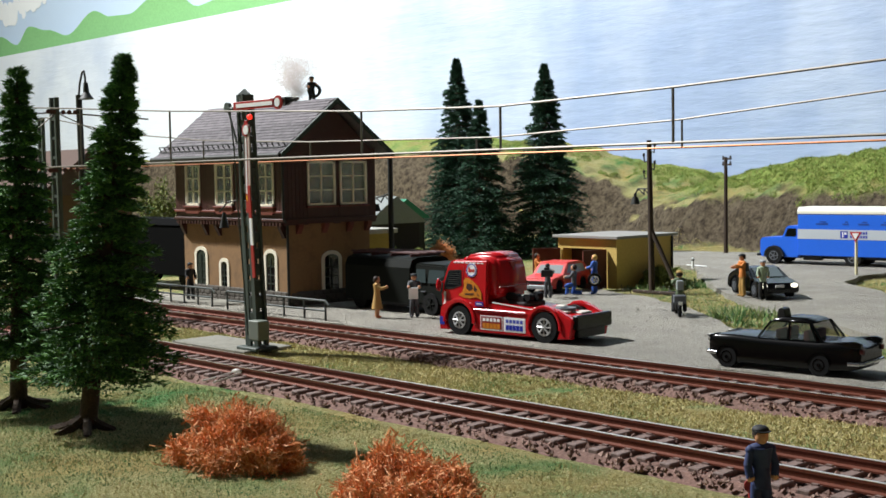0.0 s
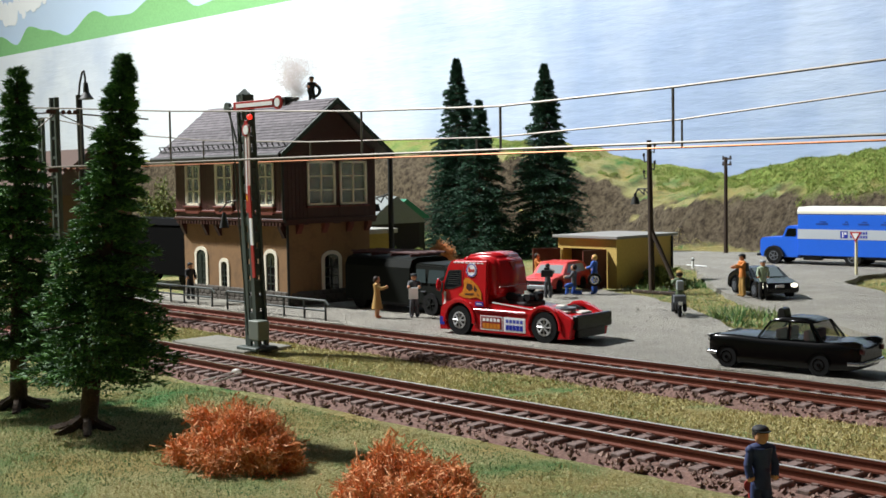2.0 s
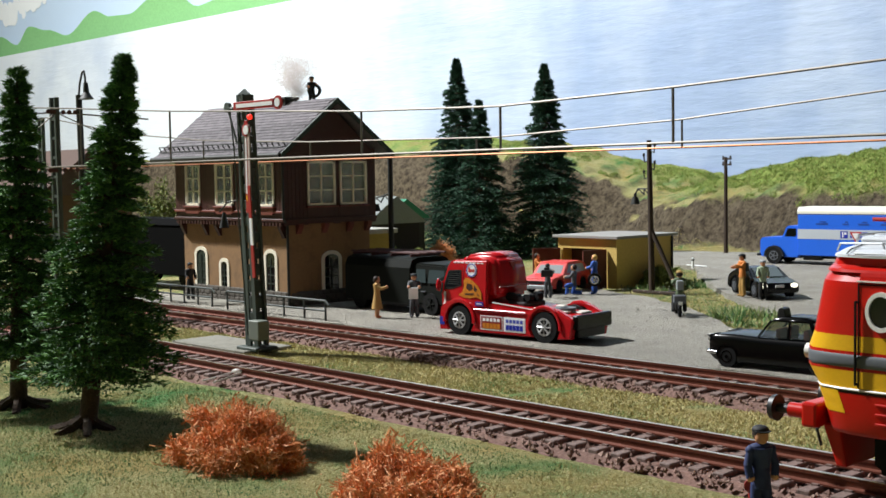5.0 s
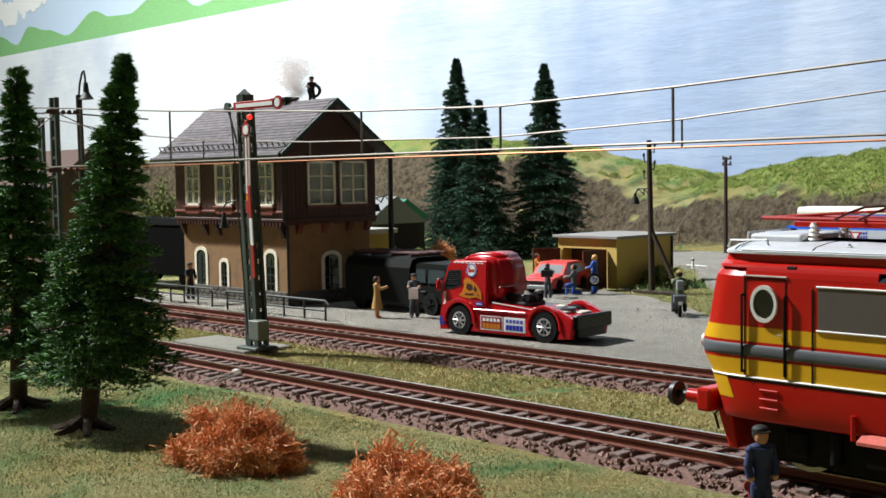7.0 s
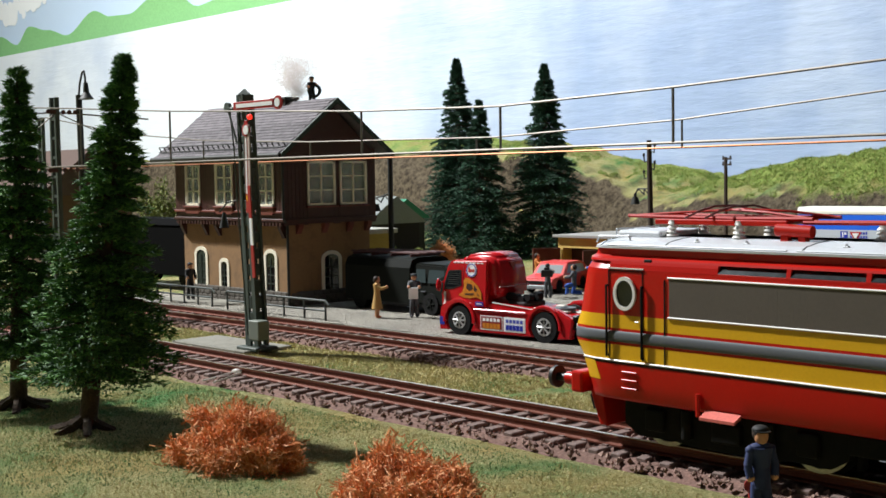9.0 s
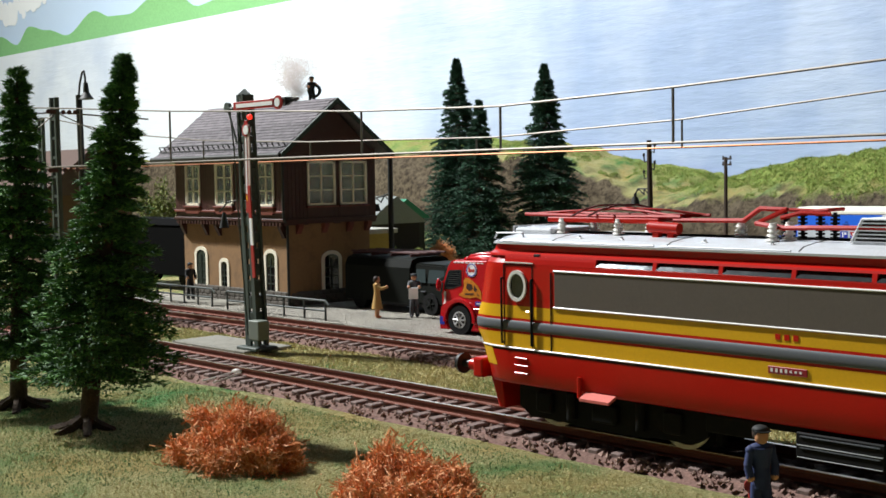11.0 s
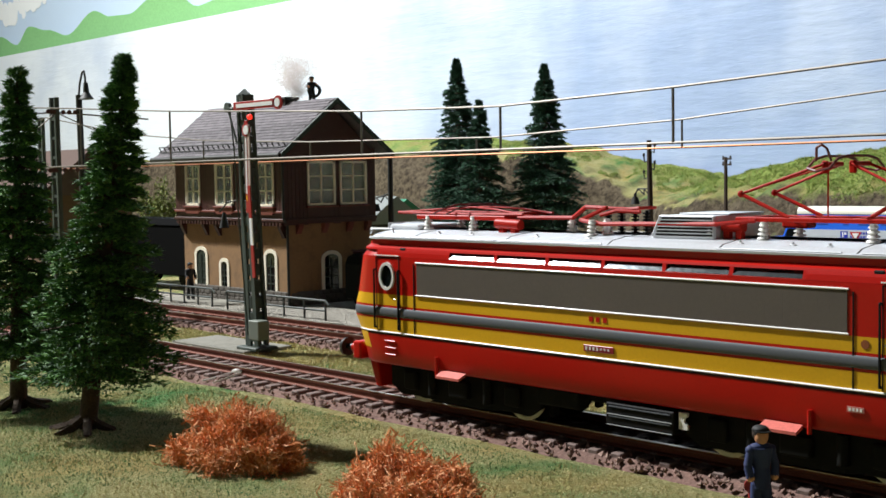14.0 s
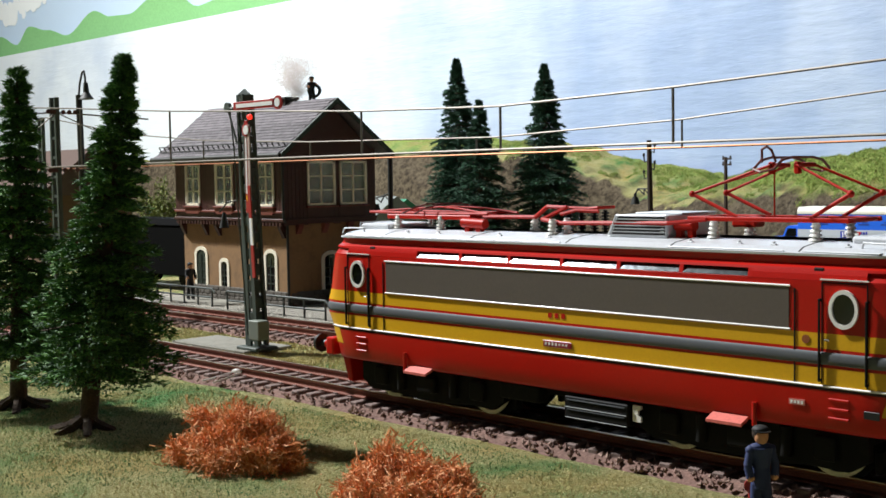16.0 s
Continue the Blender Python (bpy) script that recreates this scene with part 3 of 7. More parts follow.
        part("coupling_hook", bm, BLACK, loco)
        for y in (-6.2, 6.2):
            bm = B()
            prism(bm, [(y - 5.6, 31.5), (y + 5.6, 31.5), (y + 5.0, 38.6), (y - 5.0, 38.6)], "x", -0.2, 0.5)
            for v in bm.verts:
                v.co.x = sx * (end_at(v.co.z) - abs(v.co.y) ** 2 * 0.016 + 0.12 + v.co.x * 0.4)
            part("windscreen", bm, DARKGLASS, loco, "dark cab windscreen")
            bm = B()
            cyl(bm, (89.6 * sx, y * 1.45, 24.4), (91.2 * sx, y * 1.45, 24.4), 1.5, n=16)
            part("headlight", bm, WHITE, loco)
        bm = B()
        tube(bm, [(82.4 * sx, -13.5, 44.8), (81.9 * sx, -13.2, 46.2), (73.4 * sx, -13.2, 46.4), (73 * sx, -13.2, 45)], 0.22)
        tube(bm, [(81.4 * sx, -8, 45.3), (81 * sx, -8, 47.6), (81 * sx, 8, 47.6), (81.4 * sx, 8, 45.3)], 0.22)
        part("roof_rail", bm, SILVER, loco)
        bm = B()
        box(bm, (74.4 * sx, 0, 46.6), (12, 17, 1.6), 0.6)
        part("roof_hatch", bm, SILVER, loco, "raised silver roof hatch")
        bm = B()
        box(bm, (80.6 * sx, 0, 46.6), (3.2, 5, 2.0), 0.5)
        part("top_headlight", bm, SILVER, loco)
        # bogie
        bg = part("bogie", B_bogie(47.7 * sx), DARK, loco, "black bogie frame with springs")
        for side in (-1, 1):
            for dx in (-18.4, 18.4):
                bm = B()
                box(bm, (47.7 * sx + dx, 13.9 * side, 6.4), (5.0, 1.6, 5.0), 0.6)
                part("axle_box", bm, DARK, bg)
            for dx in (-10, 10):
                bm = B()
                cyl(bm, (47.7 * sx + dx, 14.2 * side, 3.6), (47.7 * sx + dx, 14.2 * side, 9.6), 1.2, n=10)
                part("spring", bm, DARK, bg)
    for x in (-79.5, -62.5, -30, 1.5, 30.5, 61):
        bm = B()
        prism(bm, [(-15.55, 44.52), (-13.6, 45.36), (-9, 45.97), (-4, 46.22), (-4, 46.12), (-9, 45.86), (-13.6, 45.24), (-15.55, 44.4)], "x", x, x + 0.28)
        part("roof_seam", bm, DARK, loco)
    for x in (-56, -44, -22, -6, 34, 46, 54, 70):
        bm = B()
        cyl(bm, (x, -12.6, 45.3), (x, -12.6, 46.1), 0.4, 0.3, 8)
        box(bm, (x, -12.6, 45.5), (1.2, 0.8, 0.3), 0.1)
        part("roof_bolt", bm, SILVER, loco)
    # roof equipment
    rows = [(-67, -6), (-67, 6), (-50, -6), (-50, 6), (-20, -2), (-8, -9), (-6, -6), (24, -8), (36, -7), (36, 7), (60, -7), (60, 7)]
    first = None
    for x, y in rows:
        m = mmpose(x, y, 45.4 + 0.07 * (10 - abs(y)))
        if first is None:
            first = part("insulator", insulator(), WHITE, loco, "white ribbed insulator", m)
        else:
            share(first, loco, m)
    bm = B()
    for y in (-6, 6):
        box(bm, (-55, y, 49.4), (33, 0.9, 1.2), 0.2)
    for x in (-70, -56, -40):
        cyl(bm, (x, -6, 49.6), (x, 6, 49.6), 0.5, n=8)
    fold = part("folded_pantograph", bm, PANTO, loco, "red pantograph folded flat on the roof")
    for y in (-1, 1):
        for name, pts, r in (("lower_arm", [(-47, 5.4 * y, 50.2), (-79, 6.0 * y, 50.6)], 0.45), ("lower_arm", [(-62, 5.0 * y, 50.2), (-33, 5.6 * y, 50.4)], 0.45),
                             ("upper_arm", [(-79, 6.0 * y, 50.6), (-66, 4.4 * y, 51.4), (-54, 2.2 * y, 52.0)], 0.3), ("upper_arm", [(-33, 5.6 * y, 50.4), (-44, 4.4 * y, 51.6), (-54, 2.2 * y, 52.0)], 0.3)):
            part(name, tube(B(), pts, r), PANTO, fold)
    for x in (-57.5, -52.5):
        part("collector_bow", tube(B(), [(x - 3, -10.5, 50.4), (x - 1, -8.5, 51.8), (x, -4, 52.8), (x, 4, 52.8), (x + 1, 8.5, 51.8), (x + 3, 10.5, 50.4)], 0.26), paint("bow_dark_red", "6a1a14", 0.5), fold)
    bm = B()
    cyl(bm, (-40, -7.5, 48.2), (-32, -7.5, 47.9), 1.3, n=14)
    box(bm, (-38, -7.5, 46.6), (1.6, 1.6, 1.8))
    box(bm, (-34, -7.5, 46.6), (1.6, 1.6, 1.8))
    part("drive_cylinder", bm, PANTO, fold)
    bm = B()
    tube(bm, [(-36, -4, 49.6), (-18, -4, 49.8), (-14, -4, 52.4), (-8, -4, 52.2), (-13, -7, 49.4), (-6, -8, 48.6), (0, -8.6, 48.8), (26, -9.6, 49.2), (34, -7, 50.0)], 0.55)
    tube(bm, [(-14, -4, 52.4), (-2, -3, 52.0), (1, -3, 52.2), (1, 3, 52.2)], 0.42)
    tube(bm, [(-8, -6, 50.6), (-4, -5, 51.6), (2, -4, 51.4)], 0.5)
    part("busbar", bm, PANTO, loco, "red roof busbar")
    bm = B()
    for x in (-10.5, -6.5, -2.5, 0.8):
        for k in range(7):
            cyl(bm, (x, 0, 46.2 + k * 0.75), (x, 0, 46.6 + k * 0.75), 0.95, n=10)
        cyl(bm, (x, 0, 46), (x, 0, 51.6), 0.45, n=8)
    part("arrester", bm, DARK, loco, "dark ribbed surge arrester")
    bm = B()
    prism(bm, [(8.8, 45.6), (11.4, 50.9), (25.6, 50.9), (25.6, 45.6)], "y", -9, 9, bevel=0.15)
    v = part("vent_housing", bm, SILVER, loco, "silver louvred roof vent")
    for k in range(6):
        z = 46.35 + k * 0.72
        x0 = 9.4 + (z - 45.9) * 0.49
        bm = B()
        box(bm, ((x0 + 25.1) / 2, -9.3, z), (25.1 - x0, 0.9, 0.2), m=None)
        part("louvre", bm, SILVER, v)
    for a, b in (((9.2, 46.0), (11.6, 50.8)), ((25.3, 46.0), (25.3, 50.8)), ((11.6, 50.75), (25.3, 50.75)), ((9.2, 46.0), (25.3, 46.0))):
        bm = B()
        cyl(bm, (a[0], -9.35, a[1]), (b[0], -9.35, b[1]), 0.26, n=6)
        part("louvre_frame", bm, SILVER, v)
    bm = B()
    prism(bm, [(9.8, 46.1), (25.0, 46.1), (25.0, 50.6), (11.8, 50.6)], "y", -9.06, -9.02)
    part("opening", bm, BLACK, v)
    bm = B()
    box(bm, (19.5, 2.5, 51.15), (13, 13.6, 0.3), 0.1)
    part("cover_sheet", bm, SILVER, v)
    for x0, x1 in ((-78, -33), (-31, 0), (30, 58), (62, 78)):
        bm = B()
        box(bm, ((x0 + x1) / 2, -15.0, 44.55), (x1 - x0, 1.6, 0.25), 0.1)
        part("walkway", bm, SILVER, loco)
    bm = B()
    for side in (-1, 1):
        box(bm, (48, side * 6.5, 50.2), (38, 0.9, 1.0), 0.2)
    for x in (30, 40, 55, 66):
        cyl(bm, (x, -6.5, 50.2), (x, 6.5, 50.2), 0.5, n=8)
    box(bm, (40, 0, 49.4), (6, 4, 2.2), 0.4)
    raised = part("raised_pantograph", bm, PANTO, loco, "red diamond pantograph raised to the wire")
    for side in (-1, 1):
        y = side * 6.5
        for x0, x1, x2 in ((41.5, 30.2, 47.6), (58.5, 67.2, 53.6)):
            bm = B()
            tube(bm, [(x0, y, 50.6), (x1, y, 55.5)], 0.42, 8)
            ball(bm, (x1, y, 55.5), 0.75)
            part("lower_arm", bm, PANTO, raised)
            bm = B()
            tube(bm, [(x1, y, 55.5), (x2, y * 0.55, 61.4)], 0.3, 8)
            part("upper_arm", bm, PANTO, raised)
        bm = B()
        tube(bm, [(34.4, y * 0.92, 56.9), (47.6, y * 0.2, 61.0)], 0.2)
        part("brace", bm, PANTO, raised)
    for x in (47.6, 53.6):
        bm = B()
        cyl(bm, (x, -3.6, 61.4), (x, 3.6, 61.4), 0.5, n=8)
        box(bm, (x, -3.0, 60.8), (1.4, 1.2, 2.6), 0.3)
        part("apex_bar", bm, PANTO, raised)
    bm = B()
    cyl(bm, (48.2, -3, 50), (48.2, -3, 61), 0.2, n=6)
    part("pull_rod", bm, PANTO, raised)
    dark_bow = paint("collector_brown", "6a2a22", 0.5)
    for x in (48.2, 53.0):
        part("collector_bow", tube(B(), [(x, -11, 60.6), (x, -8, 62.4), (x, -4, 63.0), (x, 4, 63.0), (x, 8, 62.4), (x, 11, 60.6)], 0.28), dark_bow, raised, "dark collector bow")
    for y in (-11, 11):
        part("bow_horn", tube(B(), [(48.2, y, 60.6), (50.6, y * 1.09, 60.0), (53.0, y, 60.6)], 0.26), dark_bow, raised)
    part("contact_loop", tube(B(), [(49.0, -9.0, 62.0), (49.6, -10.0, 64.6), (50.8, -10.2, 65.2), (51.8, -10.0, 64.4), (52.2, -9.0, 62.0)], 0.26), dark_bow, raised)
    bm = B()
    cyl(bm, (26, -6.5, 48.6), (31, -6.5, 48.6), 1.2, n=14)
    box(bm, (27, -6.5, 46.8), (1.4, 1.4, 2.2))
    box(bm, (30, -6.5, 46.8), (1.4, 1.4, 2.2))
    part("drive_cylinder", bm, PANTO, raised)
    bm = B()
    box(bm, (0, 0, 9.4), (150, 24, 3.0), 0.3)
    part("underframe", bm, DARK, loco)
    sets = []
    for x in (-66.1, -29.3, 29.3, 66.1):
        bm = B()
        cyl(bm, (0, -10, 0), (0, 10, 0), 1.4, n=10)
        for side in (-1, 1):
            cyl(bm, (0, 7.0 * side, 0), (0, 9.2 * side, 0), WHEEL_R - 0.9, n=24)
            cyl(bm, (0, 6.6 * side, 0), (0, 7.2 * side, 0), WHEEL_R + 0.9, n=28)
            for k in range(6):
                a = k * math.pi / 3
                cyl(bm, (0, 9.4 * side, 0), (math.cos(a) * 5.6, 9.4 * side, math.sin(a) * 5.6), 0.5, n=6)
        w = part("wheelset", bm, DARK, loco, "black spoked wheelset with bare metal tyres", mmpose(x, 0, WHEEL_R))
        for side in (-1, 1):
            bm = B()
            ring(bm, (0, 9.3 * side, 0), "y", WHEEL_R, WHEEL_R - 0.95, 0.3 * side, 32)
            part("tyre", bm, paint("tyre_steel", "c9c4b4", 0.35, metal=0.5), w)
        sets.append((w, x))
    return loco, sets


def B_bogie(x):
    bm = B()
    for side in (-1, 1):
        prism(bm, [(x - 27, 10.4), (x - 27, 4.6), (x - 23, 2.2), (x - 14, 2.4), (x - 9, 1.8), (x + 9, 1.8), (x + 14, 2.4), (x + 23, 2.2), (x + 27, 4.6), (x + 27, 10.4)], "y", 11.5 * side, 13.4 * side)
        box(bm, (x, 14.0 * side, 6.0), (7, 2.0, 4.4), 0.5)
        cyl(bm, (x - 22, 12.5 * side, 3.2), (x - 22, 12.5 * side, 9), 0.5, n=6)
        cyl(bm, (x + 22, 12.5 * side, 3.2), (x + 22, 12.5 * side, 9), 0.5, n=6)
        box(bm, (x - 27, 8.4 * side, 4.0), (1.5, 2.4, 4.5), 0.3)
        box(bm, (x + 27, 8.4 * side, 4.0), (1.5, 2.4, 4.5), 0.3)
    box(bm, (x, 0, 7), (16, 24, 3))
    return bm


LOCO, WHEELSETS = build_loco()


# ---- trees and bushes ----
BARK = paint("bark", "4a3a2b", 0.9, vary=0.3, bump=0.5, depth=0.001)
NEEDLE = island_mat("fir_needles", ["1f401b", "356327", "528538", "74a44c"], 0.7)
NEEDLE_FAR = island_mat("fir_needles_far", ["13291e", "1c3d29", "295338", "386a4c"], 0.75)
RUST = island_mat("rust_fibres", ["cc7440", "eca062", "f4c496", "de8c50"], 0.9)


def raw_mesh(name, verts, faces, material, parent=None, kind=""):
    me = bpy.data.meshes.new(name)
    me.from_pydata((verts * MM).tolist(), [], faces.tolist())
    me.materials.append(material)
    ob = new(name, me)
    if parent is not None:
        ob.parent = parent
    return tagged(ob, kind=kind) if kind else ob


def blades(pos, along, length, width, rng):
    """Thin three-sided needles, from pos along a direction."""
    n = len(pos)
    along = along / np.linalg.norm(along, axis=1, keepdims=True)
    side = np.cross(along, rng.normal(0, 1, (n, 3)))
    side /= np.linalg.norm(side, axis=1, keepdims=True) + 1e-9
    up = np.cross(along, side)
    L, Wd = length[:, None], width[:, None]
    v = np.stack([pos + side * Wd, pos - side * Wd * 0.5 + up * Wd * 0.8, pos - side * Wd * 0.5 - up * Wd * 0.8, pos + along * L], 1)
    tri = np.array([(0, 1, 3), (1, 2, 3), (2, 0, 3)])
    f = (tri[None] + 4 * np.arange(n)[:, None, None]).reshape(-1, 3)
    return v.reshape(-1, 3), f


def fir(at, height, radius, bare, needles, branches, seed, material, label, lean=0.0, needle=2.6):
    t = thing("fir_tree", at, label, "tree", 46.7, group="fir trees")
    rng = np.random.RandomState(seed)
    bm = B()
    cyl(bm, (0, 0, 0), (lean * 0.5, 0, height * 0.5), radius * 0.115, radius * 0.08, 10)
    cyl(bm, (lean * 0.5, 0, height * 0.5), (lean, 0, height * 0.98), radius * 0.08, 0.3, 8)
    for k in range(6):
        a = k * 1.05 + rng.uniform(-0.3, 0.3)
        r = radius * rng.uniform(0.3, 0.55)
        tube(bm, [(0, 0, radius * 0.16), (math.cos(a) * r * 0.5, math.sin(a) * r * 0.5, 0.9), (math.cos(a) * r, math.sin(a) * r, -0.4)], radius * 0.055, 5)
    part("trunk", bm, BARK, t, "dark brown trunk with spreading roots")
    # branches in uneven tiers, each a drooping spray of needles
    u = np.sort(rng.uniform(0, 1, branches)) ** 1.15
    tiers = max(22, int(height / 4.2))
    tier = np.round(u * tiers).astype(int)
    u = tier / tiers + rng.normal(0, 0.007, branches)
    u = np.clip(u, 0, 1)
    z0 = bare + (height - bare) * u
    prof = radius * ((1 - u) ** (1.12 if height < 110 else 0.9) * 0.93 + (0.085 if height < 110 else 0.015)) * rng.uniform(0.6, 1.15, branches) * rng.uniform(0.78, 1.12, tiers + 1)[tier]
    ang = rng.uniform(0, 2 * np.pi, branches)
    bm = B()
    for k in range(0, branches, 3):
        d = (math.cos(ang[k]) * prof[k] * 0.85, math.sin(ang[k]) * prof[k] * 0.85)
        x0 = lean * z0[k] / height
        cyl(bm, (x0, 0, z0[k]), (x0 + d[0], d[1], z0[k] - prof[k] * 0.16), 0.45, 0.12, 4, caps=False)
    part("branchwork", bm, BARK, t)
    per = needles // branches
    w = np.repeat(np.arange(branches), per)
    s = rng.uniform(0.12, 1, len(w)) ** 0.7
    spread = rng.normal(0, 0.16, len(w)) * (1.2 - 0.5 * s)
    a = ang[w] + spread
    r = prof[w] * s
    pos = np.stack([np.cos(a) * r + lean * z0[w] / height, np.sin(a) * r, z0[w] - 0.20 * r * s + rng.normal(0, 0.5, len(w)) + 0.05 * radius], 1)
    da = a + rng.normal(0, 0.55, len(w))
    along = np.stack([np.cos(da), np.sin(da), rng.normal(0.05, 0.35, len(w))], 1)
    v, f = blades(pos, along, rng.uniform(0.5, 1.15, len(w)) * needle, rng.uniform(0.16, 0.34, len(w)) * needle * 0.55, rng)
    raw_mesh("crown", v, f, material, t, "stuff")
    return t


def bush(at, size, count, seed, label):
    t = thing("bush", at, label, "bush", group="rust-coloured bushes")
    rng = np.random.RandomState(seed)
    k = 5
    # clumps make the outline uneven, stray fibres lie round the foot
    m = 46
    ang, far = rng.uniform(0, 2 * np.pi, m), np.sqrt(rng.uniform(0, 1, m))
    cl = np.stack([np.cos(ang) * far, np.sin(ang) * far, rng.uniform(0.0, 1.0, m) ** 0.5 * (1 - far ** 3.4) * rng.uniform(0.6, 1.0, m)], 1)
    home = cl[rng.randint(0, m, count)] + rng.normal(0, 1, (count, 3)) * np.array([0.085, 0.085, 0.10])
    stray = rng.uniform(0, 1, count) < 0.05
    home[stray, :2] *= rng.uniform(1.0, 1.35, (stray.sum(), 1))
    home[stray, 2] *= 0.1
    home[:, 2] = np.abs(home[:, 2])
    start = home * np.array(size)
    head = rng.normal(0, 1, (count, 3)) + home * 0.8
    head /= np.linalg.norm(head, axis=1, keepdims=True)
    step = rng.uniform(0.45, 1.05, (count, 1))
    pts = [start]
    for _ in range(k - 1):
        head = head + rng.normal(0, 0.6, (count, 3))
        head /= np.linalg.norm(head, axis=1, keepdims=True)
        nxt = pts[-1] + head * step
        nxt[:, 2] = np.maximum(nxt[:, 2], 0.1)
        pts.append(nxt)
    side = rng.normal(0, 1, (count, 3))
    side /= np.linalg.norm(side, axis=1, keepdims=True)
    side2 = np.cross(side, head)
    rad = rng.uniform(0.07, 0.16, (count, 1))
    rings = np.stack([np.stack([p + side * rad, p - side * rad * 0.6 + side2 * rad, p - side * rad * 0.6 - side2 * rad], 1) for p in pts], 1)
    quad = []
    for j in range(k - 1):
        for i in range(3):
            quad.append((j * 3 + i, j * 3 + (i + 1) % 3, (j + 1) * 3 + (i + 1) % 3, (j + 1) * 3 + i))
    sector = ((np.arctan2(home[:, 1], home[:, 0]) + np.pi) / (2 * np.pi) * 5).astype(int) % 5
    rings = rings.reshape(count, -1, 3)
    for c in range(5):
        part_of = rings[sector == c]
        f = (np.array(quad)[None] + 3 * k * np.arange(len(part_of))[:, None, None]).reshape(-1, 4)
        raw_mesh("fibre_clump", part_of.reshape(-1, 3), f, RUST, t, "stuff")
    return t


fir((-298, 150.5, -5), 96, 21.5, 14, 46000, 600, 21, NEEDLE, "dark green fir tree model with drooping lower branches", 13.0, 2.1)
fir((-341, 151, -5), 96, 22, 15, 36000, 480, 22, NEEDLE, "dark green fir tree model behind another fir", 3.0, 2.1)
fir((-716, 694, -5), 157, 44, 3, 46000, 900, 23, NEEDLE_FAR, "tall slender blue-green fir tree model", 0.0, 3.2)
fir((-683, 686, -5), 122, 39, 3, 34000, 700, 24, NEEDLE_FAR, "shorter blue-green fir tree beside a tall one", 0.0, 3.2)
fir((-654, 731, -5), 150, 45, 3, 46000, 900, 25, NEEDLE_FAR, "tall bushy blue-green fir tree model", 0.0, 3.2)
bush((-235, 155, -5), (17.2, 12.5, 12.6), 10000, 31, "rusty orange fibre bush on the grass")
bush((-172.5, 153.5, -5), (16.4, 12, 12.6), 10000, 32, "loose rusty orange fibre bush on the grass")
bush((-596, 560, -5), (12, 11, 22), 5000, 33, "small rusty orange bush behind the van")


# ---- the signal box ----
BOARD = paint("dark_boards", "3f1b13", 0.55, vary=0.2, coarse=60, dirt=0.3)
PLASTER = paint("tan_plaster", "8c6b47", 0.9, vary=0.1, fine=1200, coarse=40, bump=0.35, dirt=0.5)
CREAM = paint("cream_frames", "ece4cd", 0.6, vary=0.07)
STONE = paint("plinth_stone", "5d574f", 0.9, vary=0.25, bump=0.5)
SLATE = slate_mat("roof_slate", "696367")
SILLRED = paint("sill_red_brown", "6e3426", 0.6, vary=0.15)
IRON = paint("dark_iron", "23241f", 0.6, vary=0.2)
# pale grey-green tint on the panes stands in for their reflection
PANE = glass_mat("window_pane", "b9c4c0", 0.06, 0.4)
DOORGREEN = paint("door_green", "1f2b1d", 0.6, vary=0.2)
ROOMDARK = paint("room_inside", "94897a", 0.9, vary=0.15)


def on_wall(bm, wall, u0):
    """Turn a piece drawn on the front wall (u, out, z) onto the gable wall."""
    if wall == "gable":
        for v in bm.verts:
            v.co = Vector((-v.co.y, v.co.x, v.co.z))
    return bm


def upper_window(box_thing, wall, u, z0, z1, w, out):
    bm = B()
    d = -out
    for a in (-w / 2, w / 2):
        box(bm, (u + a, d, (z0 + z1) / 2), (1.1, 1.4, z1 - z0 + 1.1))
    for z in (z0, z1):
        box(bm, (u, d, z), (w + 1.1, 1.4, 1.1))
    win = part("window", on_wall(bm, wall, u), CREAM, box_thing, "cream wooden window with glazing bars")
    bm = B()
    box(bm, (u, d + 0.1, (z0 + z1) / 2), (0.7, 1.0, z1 - z0))
    for k in (1, 2):
        box(bm, (u, d + 0.1, z0 + (z1 - z0) * k / 3), (w, 1.0, 0.6))
    part("glazing_bar", on_wall(bm, wall, u), CREAM, win)
    for i in range(2):
        for j in range(3):
            bm = B()
            box(bm, (u + (i - 0.5) * w / 2, d + 0.35, z0 + (z1 - z0) * (j + 0.5) / 3), (w / 2 - 0.6, 0.12, (z1 - z0) / 3 - 0.5))
            part("pane", on_wall(bm, wall, u), PANE, win)
    bm = B()
    box(bm, (u, d - 0.6, z0 - 1.2), (w + 3, 2.2, 0.9), 0.15)
    part("sill", on_wall(bm, wall, u), SILLRED, win, "red-brown window sill")


def arch(u, z0, w, h, grow=0.0, n=10):
    w2 = w / 2 + grow
    rise = w * 0.28 + grow
    top = z0 + h - w * 0.28
    pts = [(u - w2, z0 - grow * 0.3), (u + w2, z0 - grow * 0.3), (u + w2, top)]
    pts += [(u + math.cos(t) * w2, top + math.sin(t) * rise) for t in (math.pi * k / n for k in range(1, n))]
    return pts + [(u - w2, top)]


